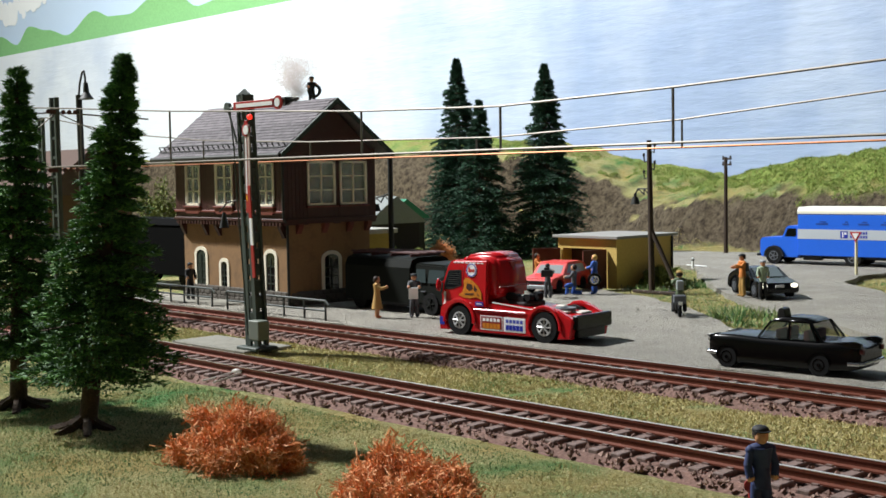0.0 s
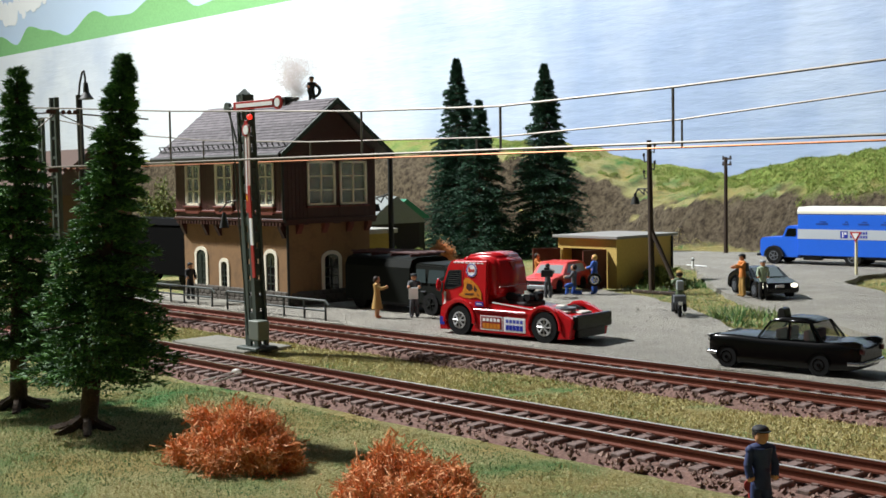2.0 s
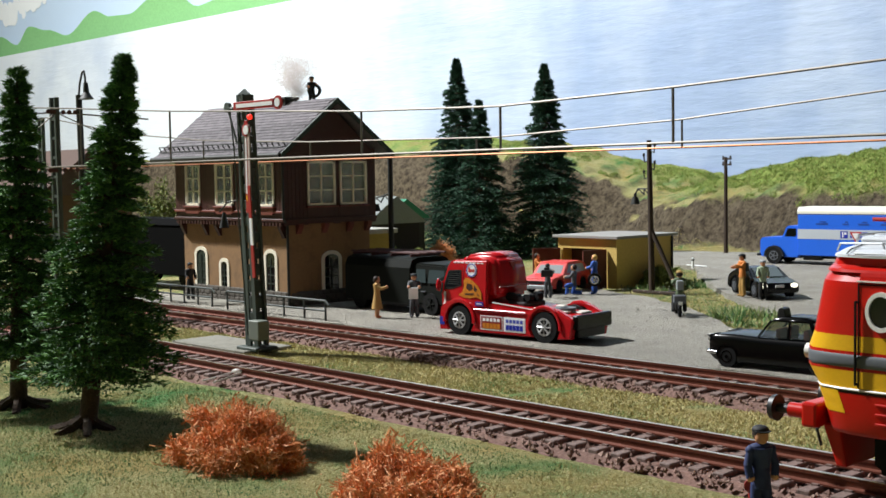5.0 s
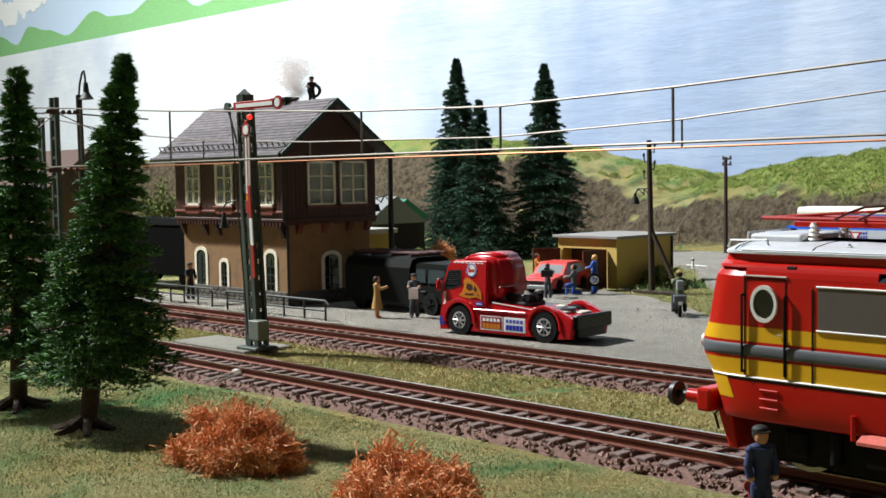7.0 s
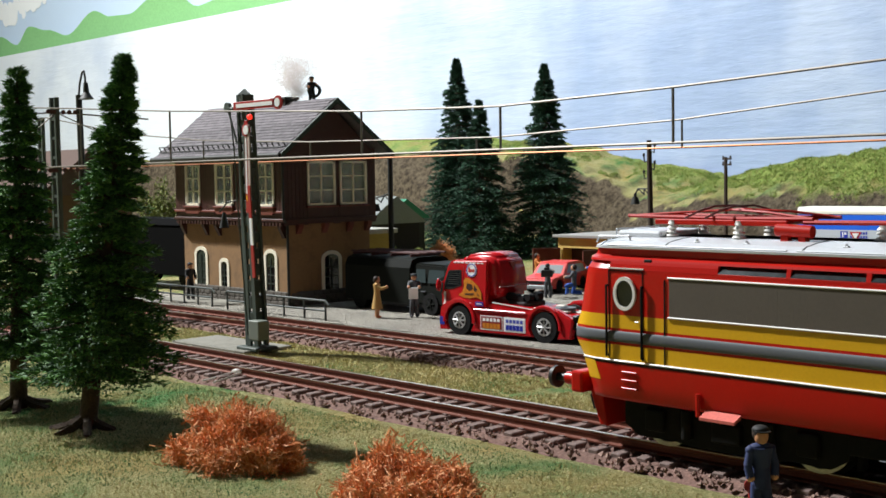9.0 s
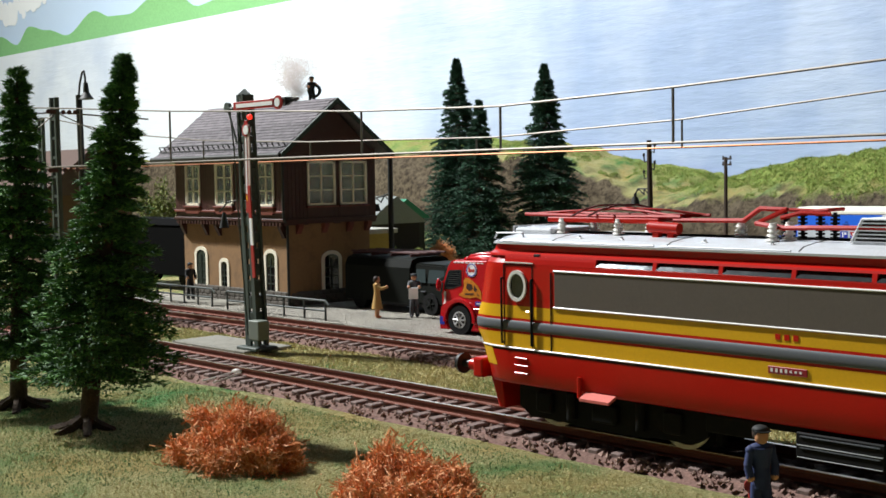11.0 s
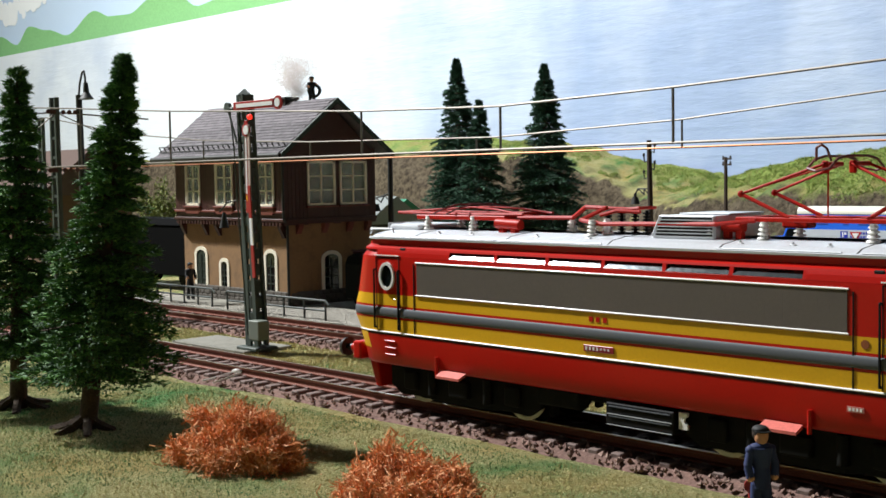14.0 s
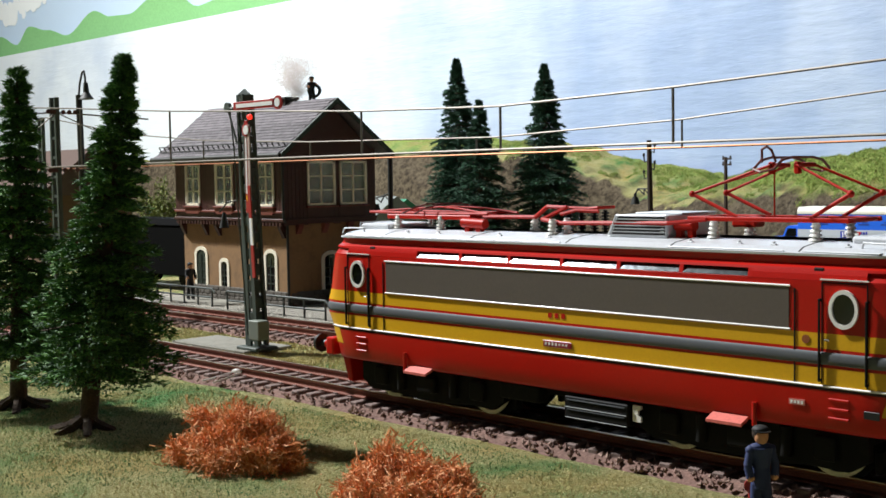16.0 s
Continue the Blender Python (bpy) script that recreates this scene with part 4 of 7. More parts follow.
def arched_opening(box_thing, wall, u, z0, w, h, out, is_door):
    bm = B()
    outer, inner = arch(u, z0, w, h, 1.9), arch(u, z0, w, h, 0.0)
    a = [bm.verts.new((x, -out - 0.5, z)) for x, z in outer]
    b = [bm.verts.new((x, -out - 0.5, z)) for x, z in inner]
    c = [bm.verts.new((x, -out + 1.5, z)) for x, z in inner]
    e = [bm.verts.new((x, -out + 0.6, z)) for x, z in outer]
    n = len(a)
    for i in range(n):
        j = (i + 1) % n
        bm.faces.new((a[i], a[j], b[j], b[i]))
        bm.faces.new((b[i], b[j], c[j], c[i]))
        bm.faces.new((e[i], e[j], a[j], a[i]))
    bmesh.ops.recalc_face_normals(bm, faces=bm.faces[:])
    f = part("door" if is_door else "window", on_wall(bm, wall, u), CREAM, box_thing, "arched opening with pale stone surround")
    bm = B()
    prism(bm, arch(u, z0, w, h, -0.05), "y", -out - 0.06, -out - 0.02)
    part("leaf" if is_door else "pane", on_wall(bm, wall, u), DOORGREEN if is_door else DARKGLASS, f)
    bm = B()
    box(bm, (u, -out - 0.25, z0 + h * 0.45), (0.6, 0.4, h * 0.85))
    for k in (1, 2, 3):
        box(bm, (u, -out - 0.25, z0 + h * k * 0.22), (w - 0.4, 0.4, 0.45))
    part("glazing_bar", on_wall(bm, wall, u), DOORGREEN, f)


def build_signal_box():
    # own axes: x along the track to the corner at 0, y away from the track, z from its base
    s = thing("signal_box", (-488, 356, -3), "two-storey signal box, tan plaster below brown boarded storey", "building")
    W, D, H1, H2 = 96, 52, 42, 77
    bm = B()
    box(bm, (-W / 2, 0.9, H1 / 2), (W, 1.8, H1))
    part("wall", bm, PLASTER, s, "weathered tan plaster wall")
    bm = B()
    box(bm, (-0.9, D / 2 + 0.9, H1 / 2), (1.8, D - 1.8, H1))
    part("wall", bm, PLASTER, s, "weathered tan plaster wall")
    bm = B()
    box(bm, (-W / 2, D - 0.9 + 0.9, H1 / 2), (W - 3.6, 1.8, H1))
    part("wall", bm, PLASTER, s, "weathered tan plaster wall")
    bm = B()
    box(bm, (-W + 0.9, D / 2, H1 / 2), (1.8, D - 1.9, H1))
    part("wall", bm, PLASTER, s, "weathered tan plaster wall")
    # stones of the plinth
    rnd = random.Random(8)
    plinth = part("plinth", box(B(), (-W / 2, 0.6, 2.6), (W + 0.6, 1.4, 5.2)), STONE, s, "rough grey stone plinth")
    first = None
    for row in range(3):
        x = -W - 0.2 + row * 2
        while x < -2:
            w = rnd.uniform(3.5, 6.5)
            if first is None:
                bm = B()
                box(bm, (0, 0, 0), (1, 1, 1), 0.16)
                first = part("stone", bm, STONE, plinth, "", Matrix())
                o = first
            else:
                o = new("stone", first.data)
                o.parent = plinth
            o.matrix_basis = mmpose(x + w / 2, -0.3, 1.5 + row * 2.4) @ Matrix.Diagonal((w * 0.95, 1.1 + rnd.uniform(0, 0.5), 2.3, 1))
            x += w
    gable_plinth = part("plinth", box(B(), (-0.1, D / 2 + 0.6, 3.4), (1.4, D - 1.4, 6.8)), STONE, s, "rough grey stone plinth")
    for row in range(3):
        y = 1.0 + row * 1.5
        while y < D - 4:
            w = rnd.uniform(3.5, 6.5)
            o = new("stone", first.data)
            o.parent = gable_plinth
            o.matrix_basis = mmpose(0.7, y + w / 2, 1.4 + row * 2.4) @ Matrix.Diagonal((1.1 + rnd.uniform(0, 0.5), w * 0.95, 2.3, 1))
            y += w
    for y in (6, 22, 38, 50):
        bm = B()
        prism(bm, [(-0.2, 41), (3.0, 41), (3.0, 39.6), (0.8, 36), (-0.2, 36)], "y", y - 1.4, y + 1.4)
        part("bracket", bm, SILLRED, s, "carved red-brown wooden bracket")
    # boarded upper storey, set out on brackets; openings stay open between the boards
    O = 3.5
    fw = [(-80, 13), (-50, 15), (-13, 13)]
    gw = [(19.5, 16.5), (40.0, 16.5)]
    z0w, z1w = 50.5, 71.5

    def storey_wall(wall, lo, hi, wins, out):
        edges = [lo] + [e for u, w in wins for e in (u - w / 2, u + w / 2)] + [hi]
        for i in range(0, len(edges), 2):
            u = edges[i] + 0.02
            while u < edges[i + 1] - 0.5:
                w = min(2.3, edges[i + 1] - u)
                bm = B()
                box(bm, (u + w / 2, -out + 0.7, (H1 - 3 + H2) / 2 + 1.5), (w - 0.22, 1.3, H2 - H1 + 3))
                part("board", on_wall(bm, wall, 0), BOARD, s)
                u += 2.3
            bm = B()
            box(bm, ((edges[i] + edges[i + 1]) / 2, -out + 1.2, (H1 + H2) / 2), (edges[i + 1] - edges[i], 1.0, H2 - H1))
            part("boarding", on_wall(bm, wall, 0), BOARD, s, "dark brown vertical boarding")
        for u, w in wins:
            bm = B()
            box(bm, (u, -out + 0.8, (H1 + z0w) / 2 - 0.5), (w, 1.4, z0w - H1 - 1))
            part("window_apron", on_wall(bm, wall, 0), BOARD, s)
            bm = B()
            box(bm, (u, -out + 0.8, (H2 + z1w) / 2), (w, 1.4, H2 - z1w))
            part("window_head", on_wall(bm, wall, 0), BOARD, s)
            upper_window(s, wall, u, z0w, z1w, w, out)

    storey_wall("front", -W - 2, 2.0, fw, O)
    storey_wall("gable", -O + 0.2, D + 3, gw, O - 1.5)
    bm = B()
    box(bm, (-W / 2, D + 2, (H1 + H2) / 2), (W, 1.6, H2 - H1))
    part("boarding", bm, BOARD, s)
    bm = B()
    box(bm, (-W - 1.4, D / 2, (H1 + H2) / 2), (1.6, D + 6, H2 - H1))
    part("boarding", bm, BOARD, s)
    bm = B()
    box(bm, (-W / 2, D / 2, H1 - 0.3), (W + 4, D + 6, 1.4))
    part("upper_floor", bm, BOARD, s)
    # inside of the lever room
    bm = B()
    box(bm, (-W / 2, D * 0.62, H1 + 15), (W - 6, 1.0, 28))
    part("inner_wall", bm, ROOMDARK, s)
    lever_blue = paint("lever_blue", "2a3f8c", 0.4)
    for k in range(10):
        bm = B()
        box(bm, (-88 + k * 8, 6, H1 + 9), (1.0, 1.0, 12), 0.2)
        box(bm, (-88 + k * 8, 6, H1 + 15.6), (1.4, 1.4, 1.4), 0.3)
        part("lever", bm, lever_blue, s)
    # sill band, brackets and dentils
    bm = B()
    part("sill_band", box(B(), (-W / 2, -O - 0.3, 47.0), (W + 5, 1.2, 1.2), 0.2), SILLRED, s, "red-brown band under the windows")
    box(bm, (-W / 2, -O - 0.2, 43.0), (W + 5, 1.6, 1.4), 0.2)
    box(bm, (2.3, D / 2, 43.0), (1.6, D + 6, 1.4), 0.2)
    part("cornice", bm, BOARD, s)
    for k in range(34):
        bm = B()
        box(bm, (-W + 1 + k * 2.85, -O - 0.1, 41.2), (1.5, 1.2, 2.2))
        part("dentil", bm, BOARD, s)
    for x in (-94, -72, -60, -38, -24, -3):
        bm = B()
        prism(bm, [(0.2, 41), (-O, 41), (-O, 39.4), (-0.6, 34), (0.2, 34)], "x", x - 1.2, x + 1.2)
        part("bracket", bm, BOARD, s, "carved dark wooden bracket")
    for x, w in ((-80, 13), (-50, 15), (-13, 13)):
        bm = B()
        prism(bm, [(x - w / 2 - 1.5, 48.6), (x + w / 2 + 1.5, 48.6), (x + w / 2 - 0.5, 45.6), (x - w / 2 + 0.5, 45.6)], "y", -O - 1.0, -O - 0.3)
        part("apron", bm, SILLRED, s, "shaped red-brown board under the window")
    # ground-floor openings
    arched_opening(s, "front", -79, 6.5, 9.0, 19.5, 0.0, True)
    arched_opening(s, "front", -57, 7.0, 5.6, 13.5, 0.0, False)
    arched_opening(s, "front", -15, 6.5, 7.6, 20, 0.0, False)
    arched_opening(s, "gable", 26.5, 5.0, 9.0, 20, 0.0, False)
    bm = B()
    tube(bm, [(0.6, -0.8, 0), (0.6, -0.8, 40), (2.6, -O - 1, 44), (2.6, -O - 1, 76)], 0.7, 8)
    part("downpipe", bm, IRON, s, "dark iron downpipe")
    # roof
    yr, zr, ye, ze = 25, 103, -9.5, 75.5
    ye2 = D + 9.5
    run = math.hypot(yr - ye, zr - ze)
    ang = math.atan2(zr - ze, yr - ye)
    bm = B()
    for side in (0, 1):
        a, b = (ye, ye2)[side], yr
        prism(bm, [(a, ze), (b, zr), (b, zr - 1.6), (a, ze - 1.4)], "x", -W - 14, 9)
    roof = part("roof", bm, SLATE, s, "grey slate gable roof")
    bm = B()
    box(bm, (0, 0, 0), (2.85, 2.7, 0.4))
    tile = None
    rows, cols = 18, 37
    for r in range(rows):
        for c in range(cols):
            d = (r + 0.5) / rows * run
            m = mmpose(-W - 12 + (c + 0.5 * (r % 2)) * 3.15, ye + d * math.cos(ang), ze + d * math.sin(ang) + 0.34, math.degrees(ang) - 6, 0, 0)
            if tile is None:
                tile = part("slate", bm, SLATE, roof, "", m)
            elif r >= 10:
                share(tile, roof, m)
    rest = B()
    for r in range(10):
        for c in range(cols):
            d = (r + 0.5) / rows * run
            box(rest, (0, 0, 0), (2.85, 2.7, 0.4), m=Matrix.Translation((-W - 12 + (c + 0.5 * (r % 2)) * 3.15, ye + d * math.cos(ang), ze + d * math.sin(ang) + 0.34)) @ Matrix.Rotation(ang - 0.105, 4, "X"))
    tagged(part("slating", rest, SLATE, roof), kind="stuff")
    # gable boards and barge boards
    bm = B()
    prism(bm, [(ye + 8, H2 - 1), (ye2 - 8, H2 - 1), (yr, zr - 3)], "x", 2.0, 3.6)
    part("gable_boarding", bm, BOARD, s)
    bm = B()
    prism(bm, [(ye - 0.5, ze - 2.2), (yr, zr - 2.2), (yr, zr + 0.4), (ye - 0.5, ze + 0.4)], "x", 9, 10)
    prism(bm, [(ye2 + 0.5, ze - 2.2), (yr, zr - 2.2), (yr, zr + 0.4), (ye2 + 0.5, ze + 0.4)], "x", 9, 10)
    part("barge_board", bm, paint("barge_green", "26362b", 0.6, vary=0.2), s, "dark green barge board")
    bm = B()
    cyl(bm, (-W - 14, ye - 1.2, ze - 0.8), (9, ye - 1.2, ze - 0.8), 1.2, n=10)
    part("gutter", bm, IRON, s, "dark roof gutter")
    # snow guard
    bm = B()
    for z in (3.4, 6.0):
        tube(bm, [(-W - 12, ye + 2.5, ze + z), (7, ye + 2.5, ze + z)], 0.35, 6)
    for k in range(25):
        x = -W - 12 + k * 4.8
        tube(bm, [(x, ye + 4.2, ze + 3.2), (x, ye + 2.5, ze + 6.0)], 0.35, 6)
    part("snow_guard", bm, IRON, s, "black iron snow guard along the eaves")
    bm = B()
    box(bm, (-36, yr + 1, zr - 2), (12, 8, 9), 0.3)
    ch = part("chimney", bm, paint("chimney_dark", "2c2724", 0.9, vary=0.3), s, "short dark chimney")
    bm = B()
    box(bm, (-36, yr + 1, zr + 2.2), (13.6, 9.6, 1.4), 0.3)
    part("chimney_cap", bm, IRON, ch)
    return s


build_signal_box()


# ---- vehicles (own axes: front towards -x, ground at z 0) ----
TRUCKRED = paint("truck_red", "b8141c", 0.25, vary=0.05, bump=0.02)
RIM = paint("rim_silver", "bcbcba", 0.42, metal=0.35, vary=0.06)
CARRED = paint("car_red", "c8281e", 0.35, vary=0.05, bump=0.02)
BLUE = paint("truck_blue", "1f63d6", 0.4, vary=0.05, bump=0.02)
OLIVE = paint("van_olive", "10130e", 0.65, vary=0.12, spec=0.12)
GLOSSBLACK = paint("gloss_black", "060606", 0.2, vary=0.1, bump=0.02, spec=0.3)
ANTHRACITE = paint("car_anthracite", "0e0e11", 0.25, vary=0.1, bump=0.02, spec=0.3)
LAMPGLASS = paint("lamp_glass", "f2f0e4", 0.1, vary=0.02, bump=0)
SEATRED = paint("seat_red", "5b1f1a", 0.7)
CLOTHBLUE = paint("decal_mid_blue", "4a56b0", 0.4, vary=0.05)
DECALBLUE = paint("decal_blue", "26349c", 0.4, vary=0.05)
DECALYELLOW = paint("decal_yellow", "d9a022", 0.4, vary=0.1)
DECALWHITE = paint("decal_white", "ececea", 0.4, vary=0.03)
WOODRED = paint("rack_brown", "4a2420", 0.7, vary=0.2)


def car_wheel(parent, x, y, r, w, side, rim_material=None, spokes=5):
    """side: -1 when its outer face looks towards -y."""
    bm = B()
    cyl(bm, (0, -w / 2, 0), (0, w / 2, 0), r, n=24)
    bmesh.ops.bevel(bm, geom=[e for e in bm.edges if len(e.link_faces) == 2 and e.calc_face_angle(0) > 1.2], offset=r * 0.12, segments=2, affect="EDGES")
    wh = part("wheel", bm, RUBBER, parent, "black rubber tyre on a metal rim", mmpose(x, y, r))
    rim_material = rim_material or RIM
    bm = B()
    o = side * (w / 2 + 0.05)
    ring(bm, (0, o - 0.15 * (1 if side > 0 else 0), 0), "y", r * 0.58, r * 0.46, 0.3 if side < 0 else 0.3, 20)
    cyl(bm, (0, o - side * 0.9, 0), (0, o - side * 0.5, 0), r * 0.48, n=20)
    cyl(bm, (0, o - side * 0.4, 0), (0, o + side * 0.15, 0), r * 0.16, n=10)
    for k in range(spokes):
        a = 2 * math.pi * k / spokes
        cyl(bm, (0, o, 0), (math.cos(a) * r * 0.52, o, math.sin(a) * r * 0.52), r * 0.07, n=5)
    part("rim", bm, rim_material, wh)
    return wh


def side_profile(outline, wheels, r_arch, zb):
    """A side outline (front to rear over the top) closed below with round wheel arches."""
    pts = list(outline)
    for x in sorted(wheels, reverse=True):
        half = math.sqrt(max(0.1, r_arch ** 2 - (zb - r_arch * 0.85) ** 2))
        zc = r_arch * 0.85
        a0 = math.asin(max(-1, min(1, (zb - zc) / r_arch)))
        n = 9
        for k in range(n + 1):
            t = a0 + (math.pi - 2 * a0) * k / n
            pts.append((x + math.cos(t) * r_arch, zc + math.sin(t) * r_arch))
    return pts


def loft_body(outline, wheels, r_arch, zb, half, tuck=0.0, belt=0.0):
    """Body between its two sides; above the belt the sides lean in."""
    bm = B()
    prism(bm, side_profile(outline, wheels, r_arch, zb), "y", -half, half)
    for v in bm.verts:
        if v.co.z > belt and tuck:
            v.co.y *= 1 - tuck * (v.co.z - belt)
    return bm


def arc_band(x, z, r0, r1, a0, a1, n=14):
    """Outline of a curved band round (x, z), angles in degrees."""
    t = [math.radians(a0 + (a1 - a0) * k / n) for k in range(n + 1)]
    return [(x + math.cos(a) * r1, z + math.sin(a) * r1) for a in t] + [(x + math.cos(a) * r0, z + math.sin(a) * r0) for a in reversed(t)]


def build_race_truck():
    t = thing("race_truck", (-358.6, 346.2, -2.6), "red racing truck tractor with sponsor decals, parked on the road", "truck", 4.7)
    hw, R, xf_, xr = 12.0, 5.9, 11.5, 53.5
    bm = B()
    prism(bm, [(1.4, 8), (1.2, 15), (1.7, 20.5), (4.0, 27.0), (5.6, 28.9), (7.5, 29.6), (24.4, 30.0), (25.0, 29), (25.0, 11), (18.6, 11), (16.5, 12.4), (11.5, 13.4), (6.5, 12.4), (4.2, 10), (3.6, 8)], "y", -hw + 0.5, hw - 0.5)
    for v in bm.verts:
        if v.co.z > 14:
            v.co.y *= 1 - 0.006 * (v.co.z - 14)
    bmesh.ops.bevel(bm, geom=[e for e in bm.edges if e.calc_face_angle(0) > 0.6], offset=0.7, segments=3, affect="EDGES", clamp_overlap=True)
    cab = part("cab", bm, TRUCKRED, t, "red cab with sloping windscreen")
    lean = lambda z: 1 - 0.006 * max(0, z - 14)

    def on_side(name, pts, out, material, side, parent, label=""):
        b = B()
        prism(b, pts, "y", 0, 0.12)
        for v in b.verts:
            v.co.y = side * ((hw - 0.5) * lean(v.co.z) + out + (0.1 if v.co.y > 0.05 else 0))
        return part(name, b, material, parent, label)

    def disc(x, z, r, n=26):
        return [(x + math.cos(2 * math.pi * k / n) * r, z + math.sin(2 * math.pi * k / n) * r) for k in range(n)]

    def rect(x0, z0, x1, z1):
        return [(x0, z0), (x1, z0), (x1, z1), (x0, z1)]

    orange, brown, plum = paint("decal_orange", "c87a1e", 0.4, vary=0.25, fine=900), paint("decal_brown", "3c200c", 0.5), paint("decal_dark_red", "84141c", 0.4)
    for side in (-1, 1):
        fr = on_side("window_frame", [(2.9, 17.6), (3.1, 20.6), (5.0, 25.4), (11.6, 25.8), (11.9, 19.6), (8.0, 18.2)], 0.02, BLACK, side, cab)
        on_side("side_window", [(3.5, 18.6), (3.7, 20.6), (5.3, 24.8), (11.0, 25.2), (11.3, 20.0), (7.8, 18.8)], 0.05, DARKGLASS, side, fr)
        for k in range(6):
            on_side("grating_bar", rect(4.8, 19.9 + k * 0.85, 11.0, 20.15 + k * 0.85), 0.12, IRON, side, fr)
        on_side("door_seam", rect(12.7, 13.6, 12.85, 27.0), 0.0, plum, side, cab)
        bm = B()
        ball(bm, (1.0, side * (hw + 0.5), 19.4), 1.5, (0.7, 0.7, 1.75), 12)
        cyl(bm, (2.4, side * (hw - 0.8), 20.6), (1.0, side * (hw + 0.4), 20.4), 0.35, n=6)
        part("mirror", bm, TRUCKRED, cab)
        d = on_side("round_decal", disc(17.0, 25.8, 2.75), 0.04, DECALWHITE, side, t, "round white decal with blue rim")
        bm = B()
        ring(bm, (17.0, 0, 25.8), "y", 2.55, 2.2, 0.08, 28)
        for v in bm.verts:
            v.co.y = side * ((hw - 0.5) * lean(v.co.z) + 0.16 + v.co.y)
        part("decal_rim", bm, DECALBLUE, d)
        for k, (w, h) in enumerate(((0.62, 1.9), (0.5, 1.15), (0.5, 1.15), (0.6, 1.15))):
            on_side("lettering", rect(15.5 + k * 0.8, 25.1, 15.5 + k * 0.8 + w, 25.1 + h), 0.14, CARRED, side, d)
        d = on_side("yellow_decal", [(10.6, 15.8), (12.6, 17.0), (13.4, 19.4), (13.0, 21.6), (14.2, 22.8), (16.0, 22.4), (18.2, 21.4), (20.6, 19.6), (22.2, 17.4), (22.6, 14.4), (20.0, 15.4), (17.0, 14.8), (13.4, 14.9)], 0.04, orange, side, t, "patterned yellow and brown decal")
        for pts in ([(15.0, 20.6), (17.4, 20.2), (18.0, 18.6), (16.2, 17.6), (14.6, 18.6)], [(18.6, 20.0), (20.2, 18.4), (19.4, 17.4), (18.4, 18.2)], [(14.0, 16.6), (18.6, 16.8), (18.2, 16.2), (14.2, 16.0)], [(20.2, 17.0), (21.4, 16.0), (20.6, 15.8)]):
            on_side("decal_shade", pts, 0.14, brown, side, d)
        on_side("start_mark", [(2.4, 11.6), (4.4, 11.6), (4.4, 12.4), (3.9, 12.4), (3.9, 16.8), (3.0, 16.8), (2.6, 15.6), (2.9, 15.4), (2.9, 12.4), (2.4, 12.4)], 0.04, DECALWHITE, side, t, "white start number one")
        d = on_side("blue_decal", rect(19.4, 12.0, 23.4, 13.6), 0.04, DECALBLUE, side, t)
        on_side("lettering", rect(20.0, 12.6, 22.8, 13.0), 0.14, DECALWHITE, side, d)
        for k in range(8):
            on_side("lettering", rect(7.6 + k * 2.0, 28.4, 8.9 + k * 2.0, 28.9), 0.03, DECALWHITE, side, cab)
        # lower side with arches and flared lips
        bm = B()
        ys = side * hw
        prof = side_profile([(0.6, 1.6), (0.5, 6.5), (1.2, 10.4), (4.4, 13.4), (11.5, 14.6), (17.5, 13.2), (20.2, 11.2), (44, 10.2), (47, 12.0), (53.5, 13.6), (59.5, 12.6), (66.0, 9.6), (66.6, 8.6), (65.4, 2.0)], [xf_, xr], 6.9, 1.6)
        prism(bm, prof, "y", ys - side * 2.4, ys)
        bmesh.ops.bevel(bm, geom=[e for e in bm.edges if abs((e.verts[0].co - e.verts[1].co).y) < 0.01 and abs(e.verts[0].co.y - ys) < 0.01], offset=0.55, segments=3, affect="EDGES", clamp_overlap=True)
        sk = part("side_skirt", bm, TRUCKRED, t, "red side skirt with wheel arches")
        for x, r1 in ((xf_, 8.6), (xr, 8.2)):
            bm = B()
            prism(bm, arc_band(x, 5.9, 6.9, r1, -8, 188), "y", ys - side * 1.6, ys + side * 0.7, bevel=0.3)
            part("arch_lip", bm, TRUCKRED, sk)
            bm = B()
            prism(bm, arc_band(x, 5.9, 0.5, 6.95, -30, 210), "y", side * (hw - 5.2), side * (hw - 4.9))
            part("wheel_well", bm, BLACK, sk)
        bm = B()
        box(bm, (32, ys + side * 0.12, 10.6), (26, 0.9, 0.8), 0.25)
        part("skirt_ledge", bm, TRUCKRED, sk)
        for x0, x1, field, upper, lower in ((22.4, 33.4, plum, DECALWHITE, orange), (34.0, 44.6, DECALWHITE, CLOTHBLUE, DECALBLUE)):
            bm = B()
            box(bm, ((x0 + x1) / 2, ys + side * 0.05, 5.7), (x1 - x0, 0.16, 5.6))
            d = part("panel_decal", bm, DECALWHITE, sk, "bordered sponsor decal")
            bm = B()
            box(bm, ((x0 + x1) / 2, ys + side * 0.14, 5.8), (x1 - x0 - 0.7, 0.12, 4.8))
            part("decal_field", bm, field, d)
            w = (x1 - x0 - 2.0) / 5
            for k in range(5):
                bm = B()
                box(bm, (x0 + 1.0 + (k + 0.5) * w, ys + side * 0.22, 7.0), (w * 0.72, 0.1, 1.3))
                part("lettering", bm, upper, d)
                bm = B()
                box(bm, (x0 + 1.0 + (k + 0.5) * w, ys + side * 0.22, 4.6), (w * 0.86, 0.1, 2.0))
                part("lettering", bm, lower, d)
        for x in (xf_, xr):
            car_wheel(t, x, side * (hw - 1.9), R, 4.4, side, RIM, 8)
    bm = B()
